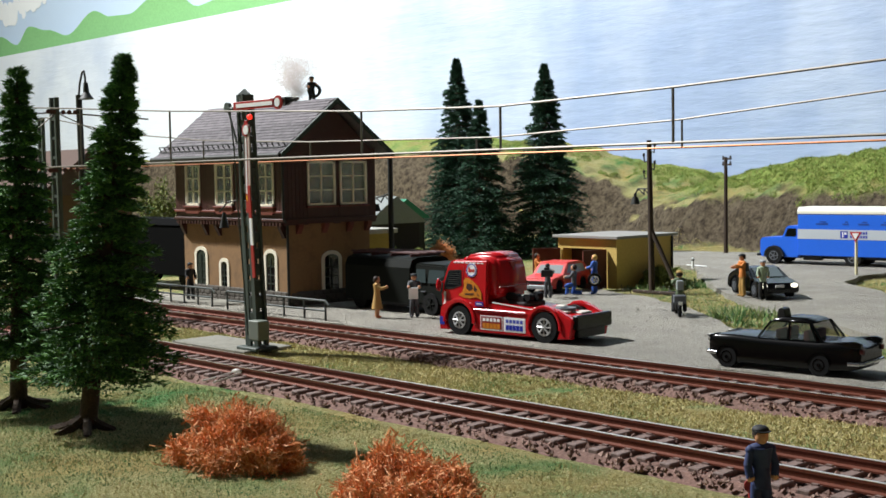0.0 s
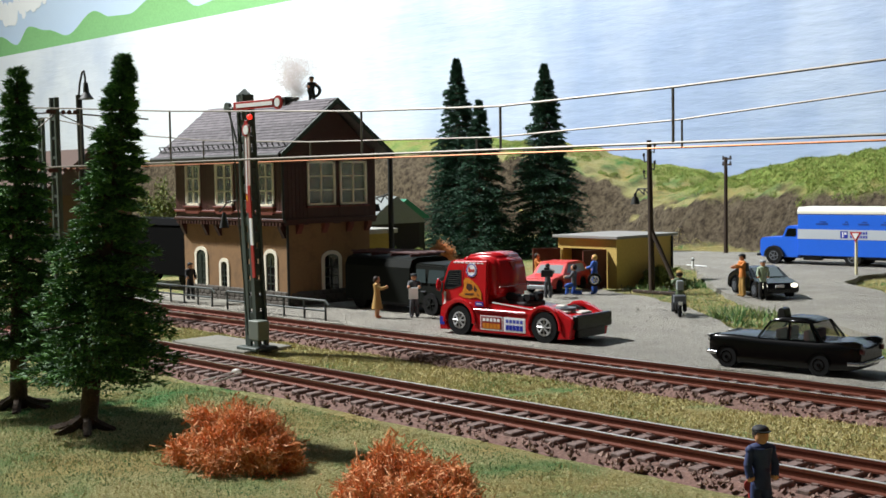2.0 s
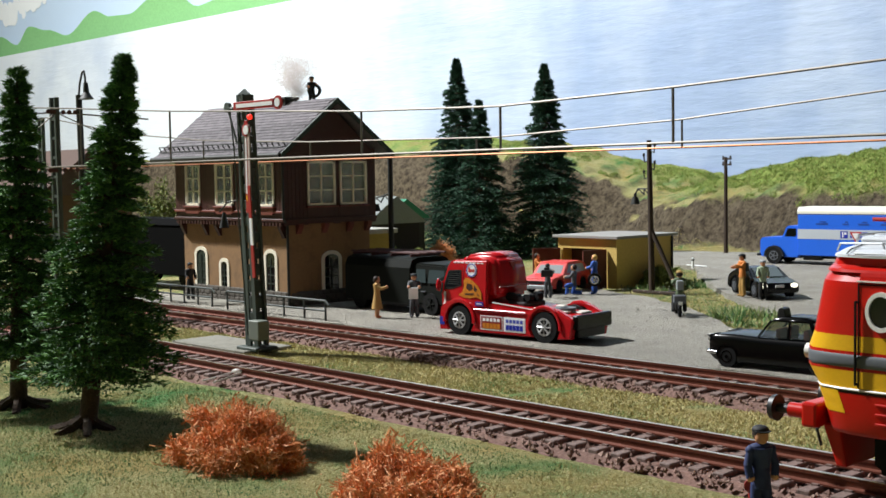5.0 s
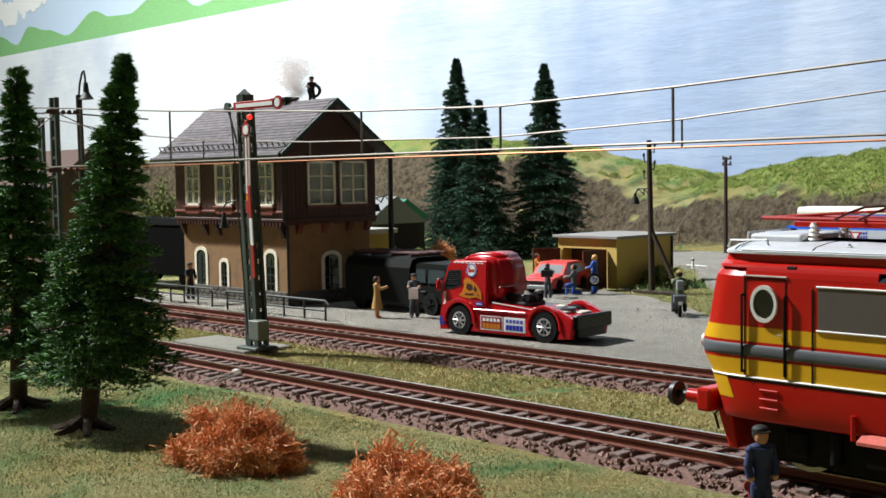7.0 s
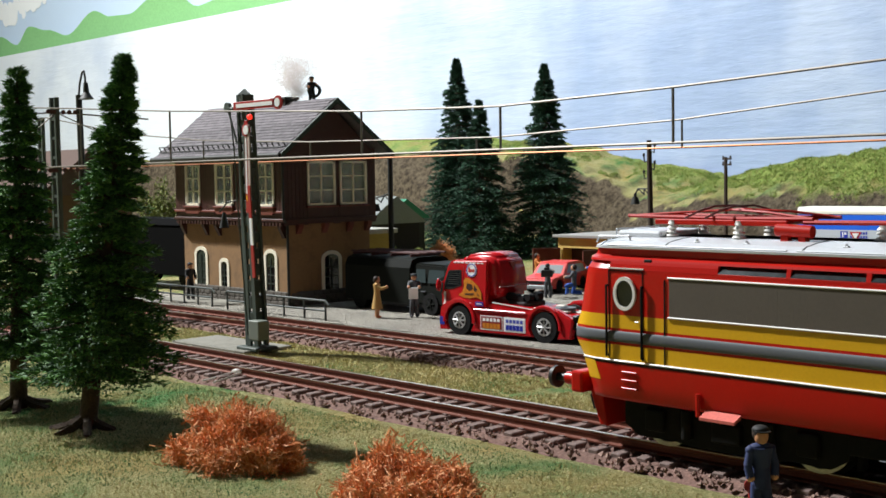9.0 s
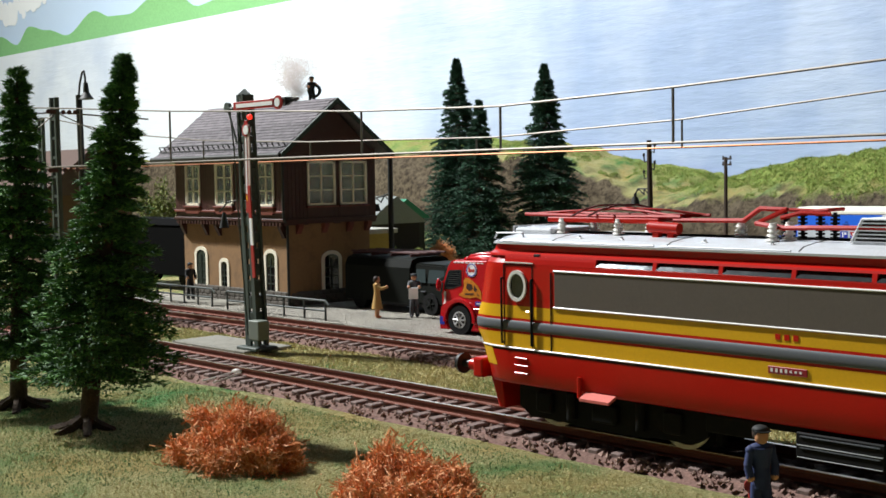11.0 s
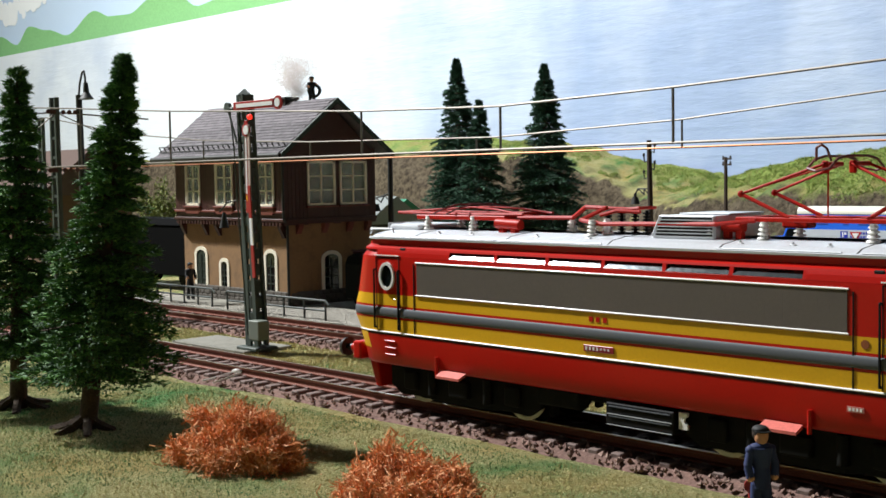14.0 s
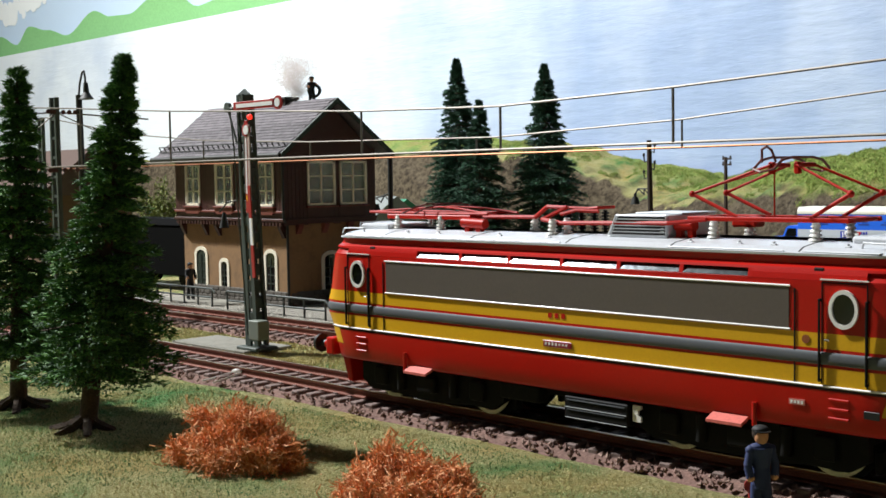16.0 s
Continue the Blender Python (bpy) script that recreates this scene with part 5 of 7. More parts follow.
    box(bm, (2.0, 0, 4.8), (3.0, 23, 6.6), 0.9)
    part("front_bumper", bm, TRUCKRED, t)
    bm = B()
    box(bm, (2.2, -hw - 0.06, 5.2), (2.4, 0.2, 3.2))
    part("bumper_decal", bm, DECALBLUE, t)
    bm = B()
    prism(bm, [(-9.5, 19.5), (9.5, 19.5), (8.8, 27.4), (-8.8, 27.4)], "x", 0, 0.4)
    for v in bm.verts:
        v.co.x += 1.0 + (v.co.z - 19.5) * 0.36
    part("windscreen", bm, DARKGLASS, cab)
    # rounded hood over the roof and the back of the cab
    bm = B()
    prism(bm, [(8.5, 29.0), (12, 31.4), (18, 32.6), (23.5, 32.6), (27.4, 31.2), (29.2, 28.0), (29.8, 21), (29.8, 15.5), (24, 15.0), (22, 28)], "y", -9.6, 9.6)
    for v in bm.verts:
        v.co.y *= 1 - 0.010 * max(0, v.co.z - 18)
    bmesh.ops.bevel(bm, geom=[e for e in bm.edges if e.calc_face_angle(0) > 0.35], offset=1.6, segments=4, affect="EDGES", clamp_overlap=True)
    for f in bm.faces:
        f.smooth = True
    hood = part("roof_fairing", bm, TRUCKRED, t, "rounded red air fairing")
    bm = B()
    box(bm, (29.9, 0, 19.4), (0.8, 18.6, 0.7), 0.25)
    part("fairing_ridge", bm, TRUCKRED, hood)
    bm = B()
    prism(bm, [(-2.0, 29.0), (2.0, 29.0), (0, 25.6)], "x", 28.6, 29.6)
    part("fairing_notch", bm, plum, hood)
    bm = B()
    prism(bm, [(24, 12.6), (30, 13.4), (52, 11.2), (63, 10.2), (63, 7), (24, 7)], "y", -10.4, 10.4)
    deck = part("deck", bm, TRUCKRED, t, "sloping red chassis deck")
    bm = B()
    prism(bm, [(27, 13.75), (52, 11.65), (52, 11.4), (27, 13.45)], "y", -10.6, -10.2)
    part("deck_edge", bm, DECALWHITE, deck)
    rnd = random.Random(2)
    bm = B()
    box(bm, (36, 0, 13), (9, 13, 2.4), 0.8)
    engine = part("engine", bm, BLACK, t, "black engine block")
    for k in range(8):
        bm = B()
        x, y, z = 31.6 + (k % 4) * 2.9, -4.6 + 6.4 * (k // 4) + rnd.uniform(-1, 1), 14.2 + rnd.uniform(0, 1.6)
        cyl(bm, (x, y - 1.6, z), (x + rnd.uniform(-0.6, 0.6), y + 1.6, z + rnd.uniform(-0.4, 0.4)), rnd.uniform(1.2, 1.8), n=14)
        part("filter_drum", bm, RUBBER, engine)
    pale = paint("coupling_cream", "c9c1b4", 0.6, vary=0.1)
    for x, y, w, d, h in ((47, -5, 5, 4, 0.9), (52, 3, 6, 6, 0.9), (56, -4.5, 6, 5, 0.8), (60, 3, 5, 7, 0.7), (49, 5.5, 4, 3, 1.2)):
        bm = B()
        box(bm, (x, y, 11.5 - 0.09 * (x - 47) + h / 2), (w, d, h), 0.3)
        part("coupling_plate", bm, pale, deck, "pale coupling plate")
    bm = B()
    ring(bm, (0, 0, 0), "y", 4.2, 1.6, 0.9, 24)
    part("fifth_wheel", bm, GREY, deck, "grey round coupling ring", mmpose(54.5, 0, 12.4, -90, 0, 0))
    bm = B()
    box(bm, (67.0, 0, 8.2), (2.4, 22.4, 5.4), 0.4)
    bp = part("rear_bumper", bm, GLOSSBLACK, t, "black rear bumper")
    bm = B()
    box(bm, (64.6, 0, 4.4), (4.6, 17, 4), 0.3)
    part("bumper_bracket", bm, BLACK, bp)
    bm = B()
    box(bm, (33, 0, 4.9), (60, 14, 4), 0.3)
    part("chassis", bm, BLACK, t)
    return t


def shell(stations):
    """A car body lofted through cross-sections (x, half width, shoulder height, centre height, bottom)."""
    bm = B()
    rings = []
    for x, w, zs, zc, zb in stations:
        half = [(0, zc), (w * 0.55, zc - (zc - zs) * 0.25), (w * 0.86, zs + 0.05), (w * 0.97, zs - 0.55), (w, zs - 1.9), (w * 0.985, zb + (zs - zb) * 0.45), (w, zb + (zs - zb) * 0.3), (w * 0.97, zb + 0.5), (w * 0.84, zb)]
        full = half + [(-y, z) for y, z in reversed(half[1:])]
        rings.append([bm.verts.new((x, y, z)) for y, z in full])
    n = len(rings[0])
    for a, b in zip(rings, rings[1:]):
        for i in range(n):
            bm.faces.new((a[i], a[(i + 1) % n], b[(i + 1) % n], b[i])).smooth = True
    bm.faces.new(rings[0])
    bm.faces.new(rings[-1][::-1])
    bmesh.ops.recalc_face_normals(bm, faces=bm.faces[:])
    return bm


def build_sedan():
    t = thing("sedan", (-229.0, 342.0, -2.6), "glossy black 1960s saloon car parked by the track", "car", 5)
    body = part("body", shell([(0.0, 7.6, 9.4, 9.0, 4.2), (0.7, 8.6, 10.2, 9.8, 3.2), (3, 8.9, 10.6, 10.5, 1.7), (9, 9.0, 10.7, 11.2, 1.7), (15, 9.0, 10.5, 11.3, 1.7), (21, 9.0, 10.3, 10.6, 1.7), (39, 9.0, 10.4, 10.6, 1.7), (44, 8.9, 10.8, 10.7, 1.7),
                              (49, 8.6, 10.8, 9.9, 2.2), (52, 8.2, 10.4, 9.2, 3.0), (52.8, 7.8, 9.8, 8.6, 4.0)]), GLOSSBLACK, t, "glossy black body with tail fins")
    bm = B()
    prism(bm, [(22.0, 15.6), (22.8, 16.5), (26, 17.0), (32, 17.0), (35.4, 16.4), (36.4, 15.6)], "y", -7.3, 7.3)
    for v in bm.verts:
        v.co.y *= 1 - 0.05 * max(0, v.co.z - 15.6)
    bmesh.ops.bevel(bm, geom=[e for e in bm.edges if e.calc_face_angle(0) > 0.25], offset=0.45, segments=3, affect="EDGES", clamp_overlap=True)
    for f in bm.faces:
        f.smooth = True
    part("roof", bm, GLOSSBLACK, t, "rounded black roof")
    glass = glass_mat("car_glass", "4c524c", 0.06, 0.25)
    for name, pts in (("windscreen", [(18.0, -7.8, 10.7), (18.0, 7.8, 10.7), (22.2, 6.9, 15.7), (22.2, -6.9, 15.7)]), ("rear_window", [(41.0, -7.8, 10.5), (41.0, 7.8, 10.5), (36.2, 6.9, 15.7), (36.2, -6.9, 15.7)])):
        bm = B()
        a = [bm.verts.new(p) for p in pts]
        b = [bm.verts.new((p[0] + 0.2, p[1], p[2] - 0.15)) for p in pts]
        bm.faces.new(a), bm.faces.new(b[::-1])
        for i in range(4):
            bm.faces.new((a[i], b[i], b[(i + 1) % 4], a[(i + 1) % 4]))
        bmesh.ops.recalc_face_normals(bm, faces=bm.faces[:])
        part(name, bm, glass, t)
    for side in (-1, 1):
        for x0, x1, x2, x3 in ((19.4, 28.2, 28.2, 23.0), (29.4, 38.0, 35.6, 29.4)):
            bm = B()
            prism(bm, [(x0, 10.7), (x1, 10.7), (x2, 15.5), (x3, 15.5)], "y", 0, 0.12)
            for v in bm.verts:
                v.co.y = side * (8.05 - 0.2 * (v.co.z - 10.7) + v.co.y)
            part("side_window", bm, glass, t)
        for a, b in (((18.2, 10.6), (22.4, 15.9)), ((28.8, 10.6), (28.8, 16.0)), ((40.2, 10.6), (36.0, 15.9)), ((38.4, 10.6), (35.6, 15.9))):
            bm = B()
            tube(bm, [(a[0], side * 8.1, a[1]), (b[0], side * 7.05, b[1])], 0.38, 6)
            part("pillar", bm, GLOSSBLACK, t)
        bm = B()
        cyl(bm, (-0.4, side * 6.7, 9.0), (1.2, side * 6.7, 9.0), 1.25, n=16)
        part("headlight", bm, LAMPGLASS, t, "round headlight")
        bm = B()
        prism(bm, [(-0.8, 9.9), (3.4, 10.9), (3.4, 10.2), (0.2, 9.3)], "y", side * 5.6, side * 8.2, bevel=0.2)
        part("headlight_hood", bm, GLOSSBLACK, t)
        bm = B()
        prism(bm, [(43, 10.6), (51.0, 11.5), (53.0, 10.9), (52.8, 9.2), (45, 9.6)], "y", side * 7.0, side * 8.5, bevel=0.25)
        part("tail_fin", bm, GLOSSBLACK, t)
        bm = B()
        cyl(bm, (52.4, side * 7.4, 8.4), (53.4, side * 7.4, 8.4), 0.8, n=12)
        part("tail_light", bm, SEATRED, t)
        for x in (7.2, 39.4):
            car_wheel(t, x, side * 7.95, 3.5, 2.3, side, GLOSSBLACK, 0)
            bm = B()
            prism(bm, arc_band(x, 3.55, 3.6, 4.0, 5, 175), "y", side * 8.4, side * 9.3)
            part("arch_lip", bm, GLOSSBLACK, t)
        for x in (24.5, 34):
            bm = B()
            box(bm, (x, side * 3.7, 10.6), (2.2, 5.4, 5.6), 0.6)
            part("car_seat", bm, SEATRED, t, "dark red seat back")
    bm = B()
    tube(bm, [(20.4, -3.4, 12.9), (20.6, -4.4, 12.2), (20.4, -5.4, 12.9), (20.2, -4.4, 13.6), (20.4, -3.4, 12.9)], 0.16)
    part("steering_wheel", bm, BLACK, t)
    for x, w, name in ((-0.5, 17.4, "front_bumper"), (53.3, 17.2, "rear_bumper")):
        sx = 1 if x < 10 else -1
        bm = B()
        tube(bm, [(x + sx * 4.2, -9.2, 4.7), (x + sx * 0.9, -8.9, 4.7), (x, -7.4, 4.7), (x, 7.4, 4.7), (x + sx * 0.9, 8.9, 4.7), (x + sx * 4.2, 9.2, 4.7)], 0.62, 8)
        part(name, bm, CHROME, t, "chrome bumper")
    bm = B()
    prism(bm, [(22.8, 16.7), (26.0, 16.7), (25.4, 19.4), (24.4, 19.9), (23.4, 19.4)], "y", -4.4, -0.2, bevel=0.2)
    part("roof_sign", bm, BLACK, t, "small dark sign on the roof")
    t.matrix_basis = t.matrix_basis @ Matrix.Diagonal((0.965, 1, 1, 1))
    return t


def build_old_van():
    t = thing("box_van", (-465, 386, -2.6), "dark olive box van with brown roof rack beside the signal box", "van")
    bm = B()
    prism(bm, [(-13, 4.5), (13, 4.5), (13, 21), (11.4, 24.4), (8, 25.6), (-8, 25.6), (-11.4, 24.4), (-13, 21)], "x", 0, 47)
    part("body", bm, OLIVE, t, "rounded olive box body")
    bm = B()
    prism(bm, [(46.5, 4.5), (46.5, 22.4), (50, 23.4), (66, 23.0), (70.5, 20.6), (72.5, 14), (74.5, 12.6), (75, 4.5)], "y", -11.8, 11.8)
    for v in bm.verts:
        if v.co.z > 14:
            v.co.y *= 1 - 0.012 * (v.co.z - 14)
    bmesh.ops.bevel(bm, geom=[e for e in bm.edges if e.calc_face_angle(0) > 0.6], offset=0.8, segments=2, affect="EDGES", clamp_overlap=True)
    cab = part("cab", bm, OLIVE, t, "olive driver's cab")
    for side in (-1, 1):
        for x0, x1 in ((49.5, 56.5), (58, 69)):
            bm = B()
            prism(bm, [(x0, 14.6), (x1, 14.6), (x1 - 1.0, 20.6), (x0, 20.6)], "y", side * 11.75, side * 11.85)
            for v in bm.verts:
                v.co.y *= 1 - 0.012 * (v.co.z - 14)
            part("side_window", bm, paint("van_glass", "3a4444", 0.1, vary=0.05), cab)
        bm = B()
        box(bm, (55, side * 11.9, 10.6), (3, 0.5, 0.5))
        part("door_handle", bm, GREY, cab)
        for x in (10, 60):
            car_wheel(t, x, side * 10.5, 5.0, 3.6, side, OLIVE)
    bm = B()
    for y in (-8, -3, 3, 8):
        box(bm, (24, y, 27.4), (50, 1.0, 0.9), 0.2)
    rack = part("rack_rail", bm, WOODRED, t, "brown roof rack rails")
    for x in (2, 16, 30, 44):
        bm = B()
        box(bm, (x, 0, 26.4), (1.0, 19, 1.2), 0.2)
        part("rack_crossbar", bm, WOODRED, t)
    bm = B()
    box(bm, (36, 0, 4), (72, 16, 3))
    part("chassis", bm, BLACK, t)
    bm = B()
    box(bm, (75, 0, 5.6), (1.4, 23, 2), 0.4)
    part("front_bumper", bm, BLACK, t)
    return t


def build_hatchback():
    # front towards the tracks
    t = thing("hatchback", (-435, 478, -2.6), "faded red hatchback car being repaired before the garage", "car", 103)
    H = 9.6
    out = [(0.3, 3.0), (0, 6.2), (1, 8.0), (13, 9.4), (18.5, 14.6), (21, 15.6), (35, 15.8), (39, 14.6), (45, 9.6), (46, 8.0), (45.6, 3.0)]
    bm = loft_body(out, [9, 36.5], 4.1, 2.4, H, 0.018, 9.2)
    bmesh.ops.bevel(bm, geom=[e for e in bm.edges if e.calc_face_angle(0) > 0.9], offset=0.4, segments=2, affect="EDGES", clamp_overlap=True)
    part("body", bm, CARRED, t, "faded red body")
    # opaque pale grey; the reflection on the glass is in the colour
    glass = paint("hatch_glass", "8a8f90", 0.1, vary=0.05)
    bm = B()
    prism(bm, [(-7.6, 0), (7.6, 0), (7.0, 6.0), (-7.0, 6.0)], "x", -0.15, 0.05)
    m = Matrix.Translation((13.6, 0, 9.9)) @ Matrix.Rotation(math.radians(46), 4, "Y")
    xf(bm, bm.verts, m)
    part("windscreen", bm, glass, t, "windscreen with its reflection put into a pale grey colour")
    for side in (-1, 1):
        for x0, x1, xa, xb in ((17, 26, 20, 26), (27.4, 38.5, 27.4, 36)):
            bm = B()
            a = [(x0, 10), (x1, 10), (xb, 14.4), (xa, 14.4)]
            prism(bm, a, "y", side * 9.5, side * 9.72)
            for v in bm.verts:
                v.co.y *= 1 - 0.018 * (v.co.z - 9.2)
            part("side_window", bm, glass, t)
        bm = B()
        box(bm, (-0.1, side * 6.6, 6.0), (0.4, 3.6, 1.8))
        part("headlight", bm, DARKGLASS, t)
        for x in (9, 36.5):
            car_wheel(t, x, side * (H - 1.5), 3.4, 2.4, side, DARK)
    bm = B()
    box(bm, (0, 0, 3.6), (2.0, 19.4, 2.2), 0.4)
    part("front_bumper", bm, paint("bumper_grey", "8d9092", 0.45), t, "grey bumper")
    bm = B()
    box(bm, (-0.1, 0, 6.0), (0.3, 9, 1.7))
    part("radiator_grille", bm, BLACK, t)
    return t


def build_box_truck():
    t = thing("box_truck", (-456.8, 737.8, -2.0), "bright blue box lorry with white roof on the side road", "truck", 5)
    bm = B()
    box(bm, (71, 0, 20.0), (84, 27, 27.5), 0.5)
    cargo = part("cargo_box", bm, BLUE, t, "blue cargo box")
    bm = B()
    prism(bm, [(-13.9, 33.8), (13.9, 33.8), (13.9, 36.0), (11.5, 38.4), (-11.5, 38.4), (-13.9, 36.0)], "x", 28.6, 113.4, bevel=0.4)
    part("box_roof", bm, paint("cream_roof", "e9e6d6", 0.5, vary=0.04), cargo, "cream rounded roof")
    for side in (-1, 1):
        y = side * 13.5
        bm = B()
        box(bm, (71, y + side * 0.05, 20.6), (84, 0.2, 6.4))
        band = part("grey_band", bm, paint("band_grey", "b3bac0", 0.5, vary=0.04), cargo, "pale grey band")
        bm = B()
        box(bm, (61, y + side * 0.18, 20.6), (5.0, 0.12, 4.6))
        e = part("emblem", bm, DECALBLUE, band)
        bm = B()
        box(bm, (60.2, y + side * 0.28, 20.6), (0.8, 0.1, 3.4))
        box(bm, (62.0, y + side * 0.28, 21.4), (1.4, 0.1, 1.4))
        part("emblem_mark", bm, DECALWHITE, e)
        bm = B()
        for k in range(7):
            box(bm, (65.6 + k * 1.7, y + side * 0.18, 21.8), (1.2, 0.12, 1.6))
            box(bm, (65.6 + k * 1.7, y + side * 0.18, 19.3), (1.2, 0.12, 1.6))
        part("lettering", bm, DECALBLUE, band)
        bm = B()
        for x, w in ((46, 8), (48, 2), (62, 4), (74, 7), (88, 6)):
            box(bm, (x, y + side * 0.12, 27.4), (w, 0.12, 1.0))
            box(bm, (x + 0.5, y + side * 0.12, 28.8), (w * 0.5, 0.12, 0.7))
        part("faint_lettering", bm, paint("lettering_dark_blue", "1a4496", 0.5), cargo)
    bm = B()
    prism(bm, side_profile([(1.2, 4.5), (0.2, 8), (0.4, 16.0), (2.0, 17.6), (16.5, 18.4), (19.2, 24.6), (21, 25.8), (28, 25.8), (28.2, 4.5)], [11.2], 5.8, 4.5), "y", -10.5, 10.5)
    bmesh.ops.bevel(bm, geom=[e for e in bm.edges if e.calc_face_angle(0) > 0.9], offset=0.5, segments=2, affect="EDGES", clamp_overlap=True)
    cab = part("cab", bm, BLUE, t, "blue bonneted cab")
    for side in (-1, 1):
        bm = B()
        prism(bm, [(18.4, 18.6), (20.4, 24.0), (26.6, 24.0), (26.6, 18.6)], "y", side * 10.5, side * 10.62)
        part("side_window", bm, DARKGLASS, cab)
        bm = B()
        pts = [(11.2 + math.cos(a) * 7.2, 5.2 + math.sin(a) * 7.2) for a in (math.pi * k / 10 for k in range(11))]
        pts += [(11.2 + math.cos(a) * 6.0, 5.2 + math.sin(a) * 6.0) for a in (math.pi * k / 10 for k in range(10, -1, -1))]
        prism(bm, pts, "y", side * 8.5, side * 12.6)
        part("mudguard", bm, BLACK, t, "black round mudguard")
        car_wheel(t, 11.2, side * 10.6, 5.6, 3.6, side, GREY)
        car_wheel(t, 66.5, side * 10.8, 5.6, 4.4, side, GREY)
        bm = B()
        cyl(bm, (3.0, side * 8.8, 10.6), (4.6, side * 8.8, 10.6), 1.5, n=12)
        part("headlight", bm, LAMPGLASS, t)
        bm = B()
        box(bm, (38, side * 9, 5.4), (13, 4, 4.6), 0.6)
        part("fuel_tank", bm, BLACK, t)
    bm = B()
    box(bm, (-0.3, 0, 6.0), (1.6, 25, 1.8), 0.3)
    part("front_bumper", bm, BLACK, t)
    bm = B()
    box(bm, (62, 0, 5.4), (100, 14, 2.6))
    part("chassis", bm, BLACK, t)
    return t


def build_coupe():
    t = thing("coupe", (-316, 522, -1.4), "dark grey sports coupe with shining headlights on the side road", "car", 180 - 36)
    H = 10.0
    out = [(0.4, 2.6), (0, 5.0), (1.2, 7.4), (12, 9.4), (20, 13.8), (26, 14.4), (36, 12.4), (43, 9.2), (44.4, 6.5), (44, 2.6)]
    bm = loft_body(out, [8.5, 35], 4.3, 2.2, H, 0.035, 8.6)
    bmesh.ops.bevel(bm, geom=[e for e in bm.edges if e.calc_face_angle(0) > 0.8], offset=0.6, segments=2, affect="EDGES", clamp_overlap=True)
    part("body", bm, ANTHRACITE, t, "rounded dark grey body")
    bm = B()
    prism(bm, [(-7.2, 0), (7.2, 0), (6.4, 8.4), (-6.4, 8.4)], "x", -0.15, 0.05)
    xf(bm, bm.verts, Matrix.Translation((12.4, 0, 9.7)) @ Matrix.Rotation(math.radians(61), 4, "Y"))
    part("windscreen", bm, paint("coupe_glass", "4d5656", 0.08, vary=0.05), t)
    for side in (-1, 1):
        bm = B()
        prism(bm, [(16, 9.4), (21, 13.2), (27, 13.6), (35, 11.6), (36, 9.4)], "y", side * 9.6, side * 10.06)
        for v in bm.verts:
            v.co.y *= 1 - 0.035 * (v.co.z - 8.6)
        part("side_window", bm, DARKGLASS, t)
        bm = B()
        ball(bm, (0.9, side * 7.6, 6.2), 1.5, (0.7, 1.2, 0.8), 12)
        part("headlight", bm, glow_mat("headlight_glow", "fff6dd", 3.0), t, "bright headlight")
        for x in (8.5, 35):
            car_wheel(t, x, side * (H - 1.6), 3.8, 2.6, side, GREY)
    bm = B()
    box(bm, (0.0, 0, 3.6), (0.8, 10, 1.4), 0.2)
    part("air_intake", bm, BLACK, t)
    bm = B()
    box(bm, (-0.1, 0, 6.0), (0.4, 4.4, 1.2))
    part("plate", bm, DECALWHITE, t)
    return t


def build_motorcycle():
    t = thing("motorcycle", (-319, 443, -2.6), "small dark motorcycle seen on the yard road", "motorcycle", -48)
    for x in (-7, 7):
        bm = B()
        ring(bm, (x, -0.6, 3.6), "y", 3.6, 2.7, 1.2, 20)
        w = part("wheel", bm, RUBBER, t)
        bm = B()
        for k in range(6):
            a = k * math.pi / 3
            cyl(bm, (x, 0, 3.6), (x + math.cos(a) * 2.8, 0, 3.6 + math.sin(a) * 2.8), 0.15, n=5)
        part("spoke", bm, CHROME, w)
    bm = B()
    tube(bm, [(7, 0, 3.6), (1, 0, 6.5), (-5, 0, 8.2), (-7, 0, 3.6)], 0.5)
    box(bm, (0, 0, 4.4), (4.4, 2.4, 3.6), 0.5)
    ball(bm, (-2.4, 0, 8.2), 2.0, (1.4, 0.7, 0.7))
    box(bm, (4, 0, 8.0), (6, 2.4, 1.2), 0.4)
    part("frame", bm, BLACK, t)
    bm = B()
    tube(bm, [(-5, -3.6, 10.4), (-5.4, 0, 10.0), (-5, 3.6, 10.4)], 0.3)
    part("handlebar", bm, CHROME, t)
    bm = B()
    box(bm, (8.2, 0, 8.0), (3.6, 5.4, 3.6), 0.4)
    part("luggage_box", bm, GREY, t, "grey luggage box behind the seat")
    bm = B()
    box(bm, (10.6, 0, 6.4), (0.3, 1.8, 1.4))
    part("rear_plate", bm, DECALWHITE, t)
    bm = B()
    cyl(bm, (1, 0, 4.6), (2, 2.6, -0.1), 0.22, n=6)
    part("side_stand", bm, CHROME, t)
    return t


build_race_truck()
build_sedan()
build_old_van()
build_hatchback()
build_box_truck()
build_coupe()
build_motorcycle()


# ---- model figures: one plain mesh each ----
SKIN = paint("figure_skin", "c98f68", 0.6, vary=0.06)
HAIR = paint("figure_hair", "2b1d14", 0.7, vary=0.1)
CLOTH = {c: paint("figure_" + c, code, 0.7, vary=0.1) for c, code in dict(navy="26325a", tan="b08a4c", grey="4a4c50", blue="2f57a8", white="d8d6cf", orange="d0803a", black="161616", green="5d6b50", blond="c9a258", red="b3241c", silver="9ea2a4", brown="5a3a22", skin="c08860", sage="9aa88e").items()}


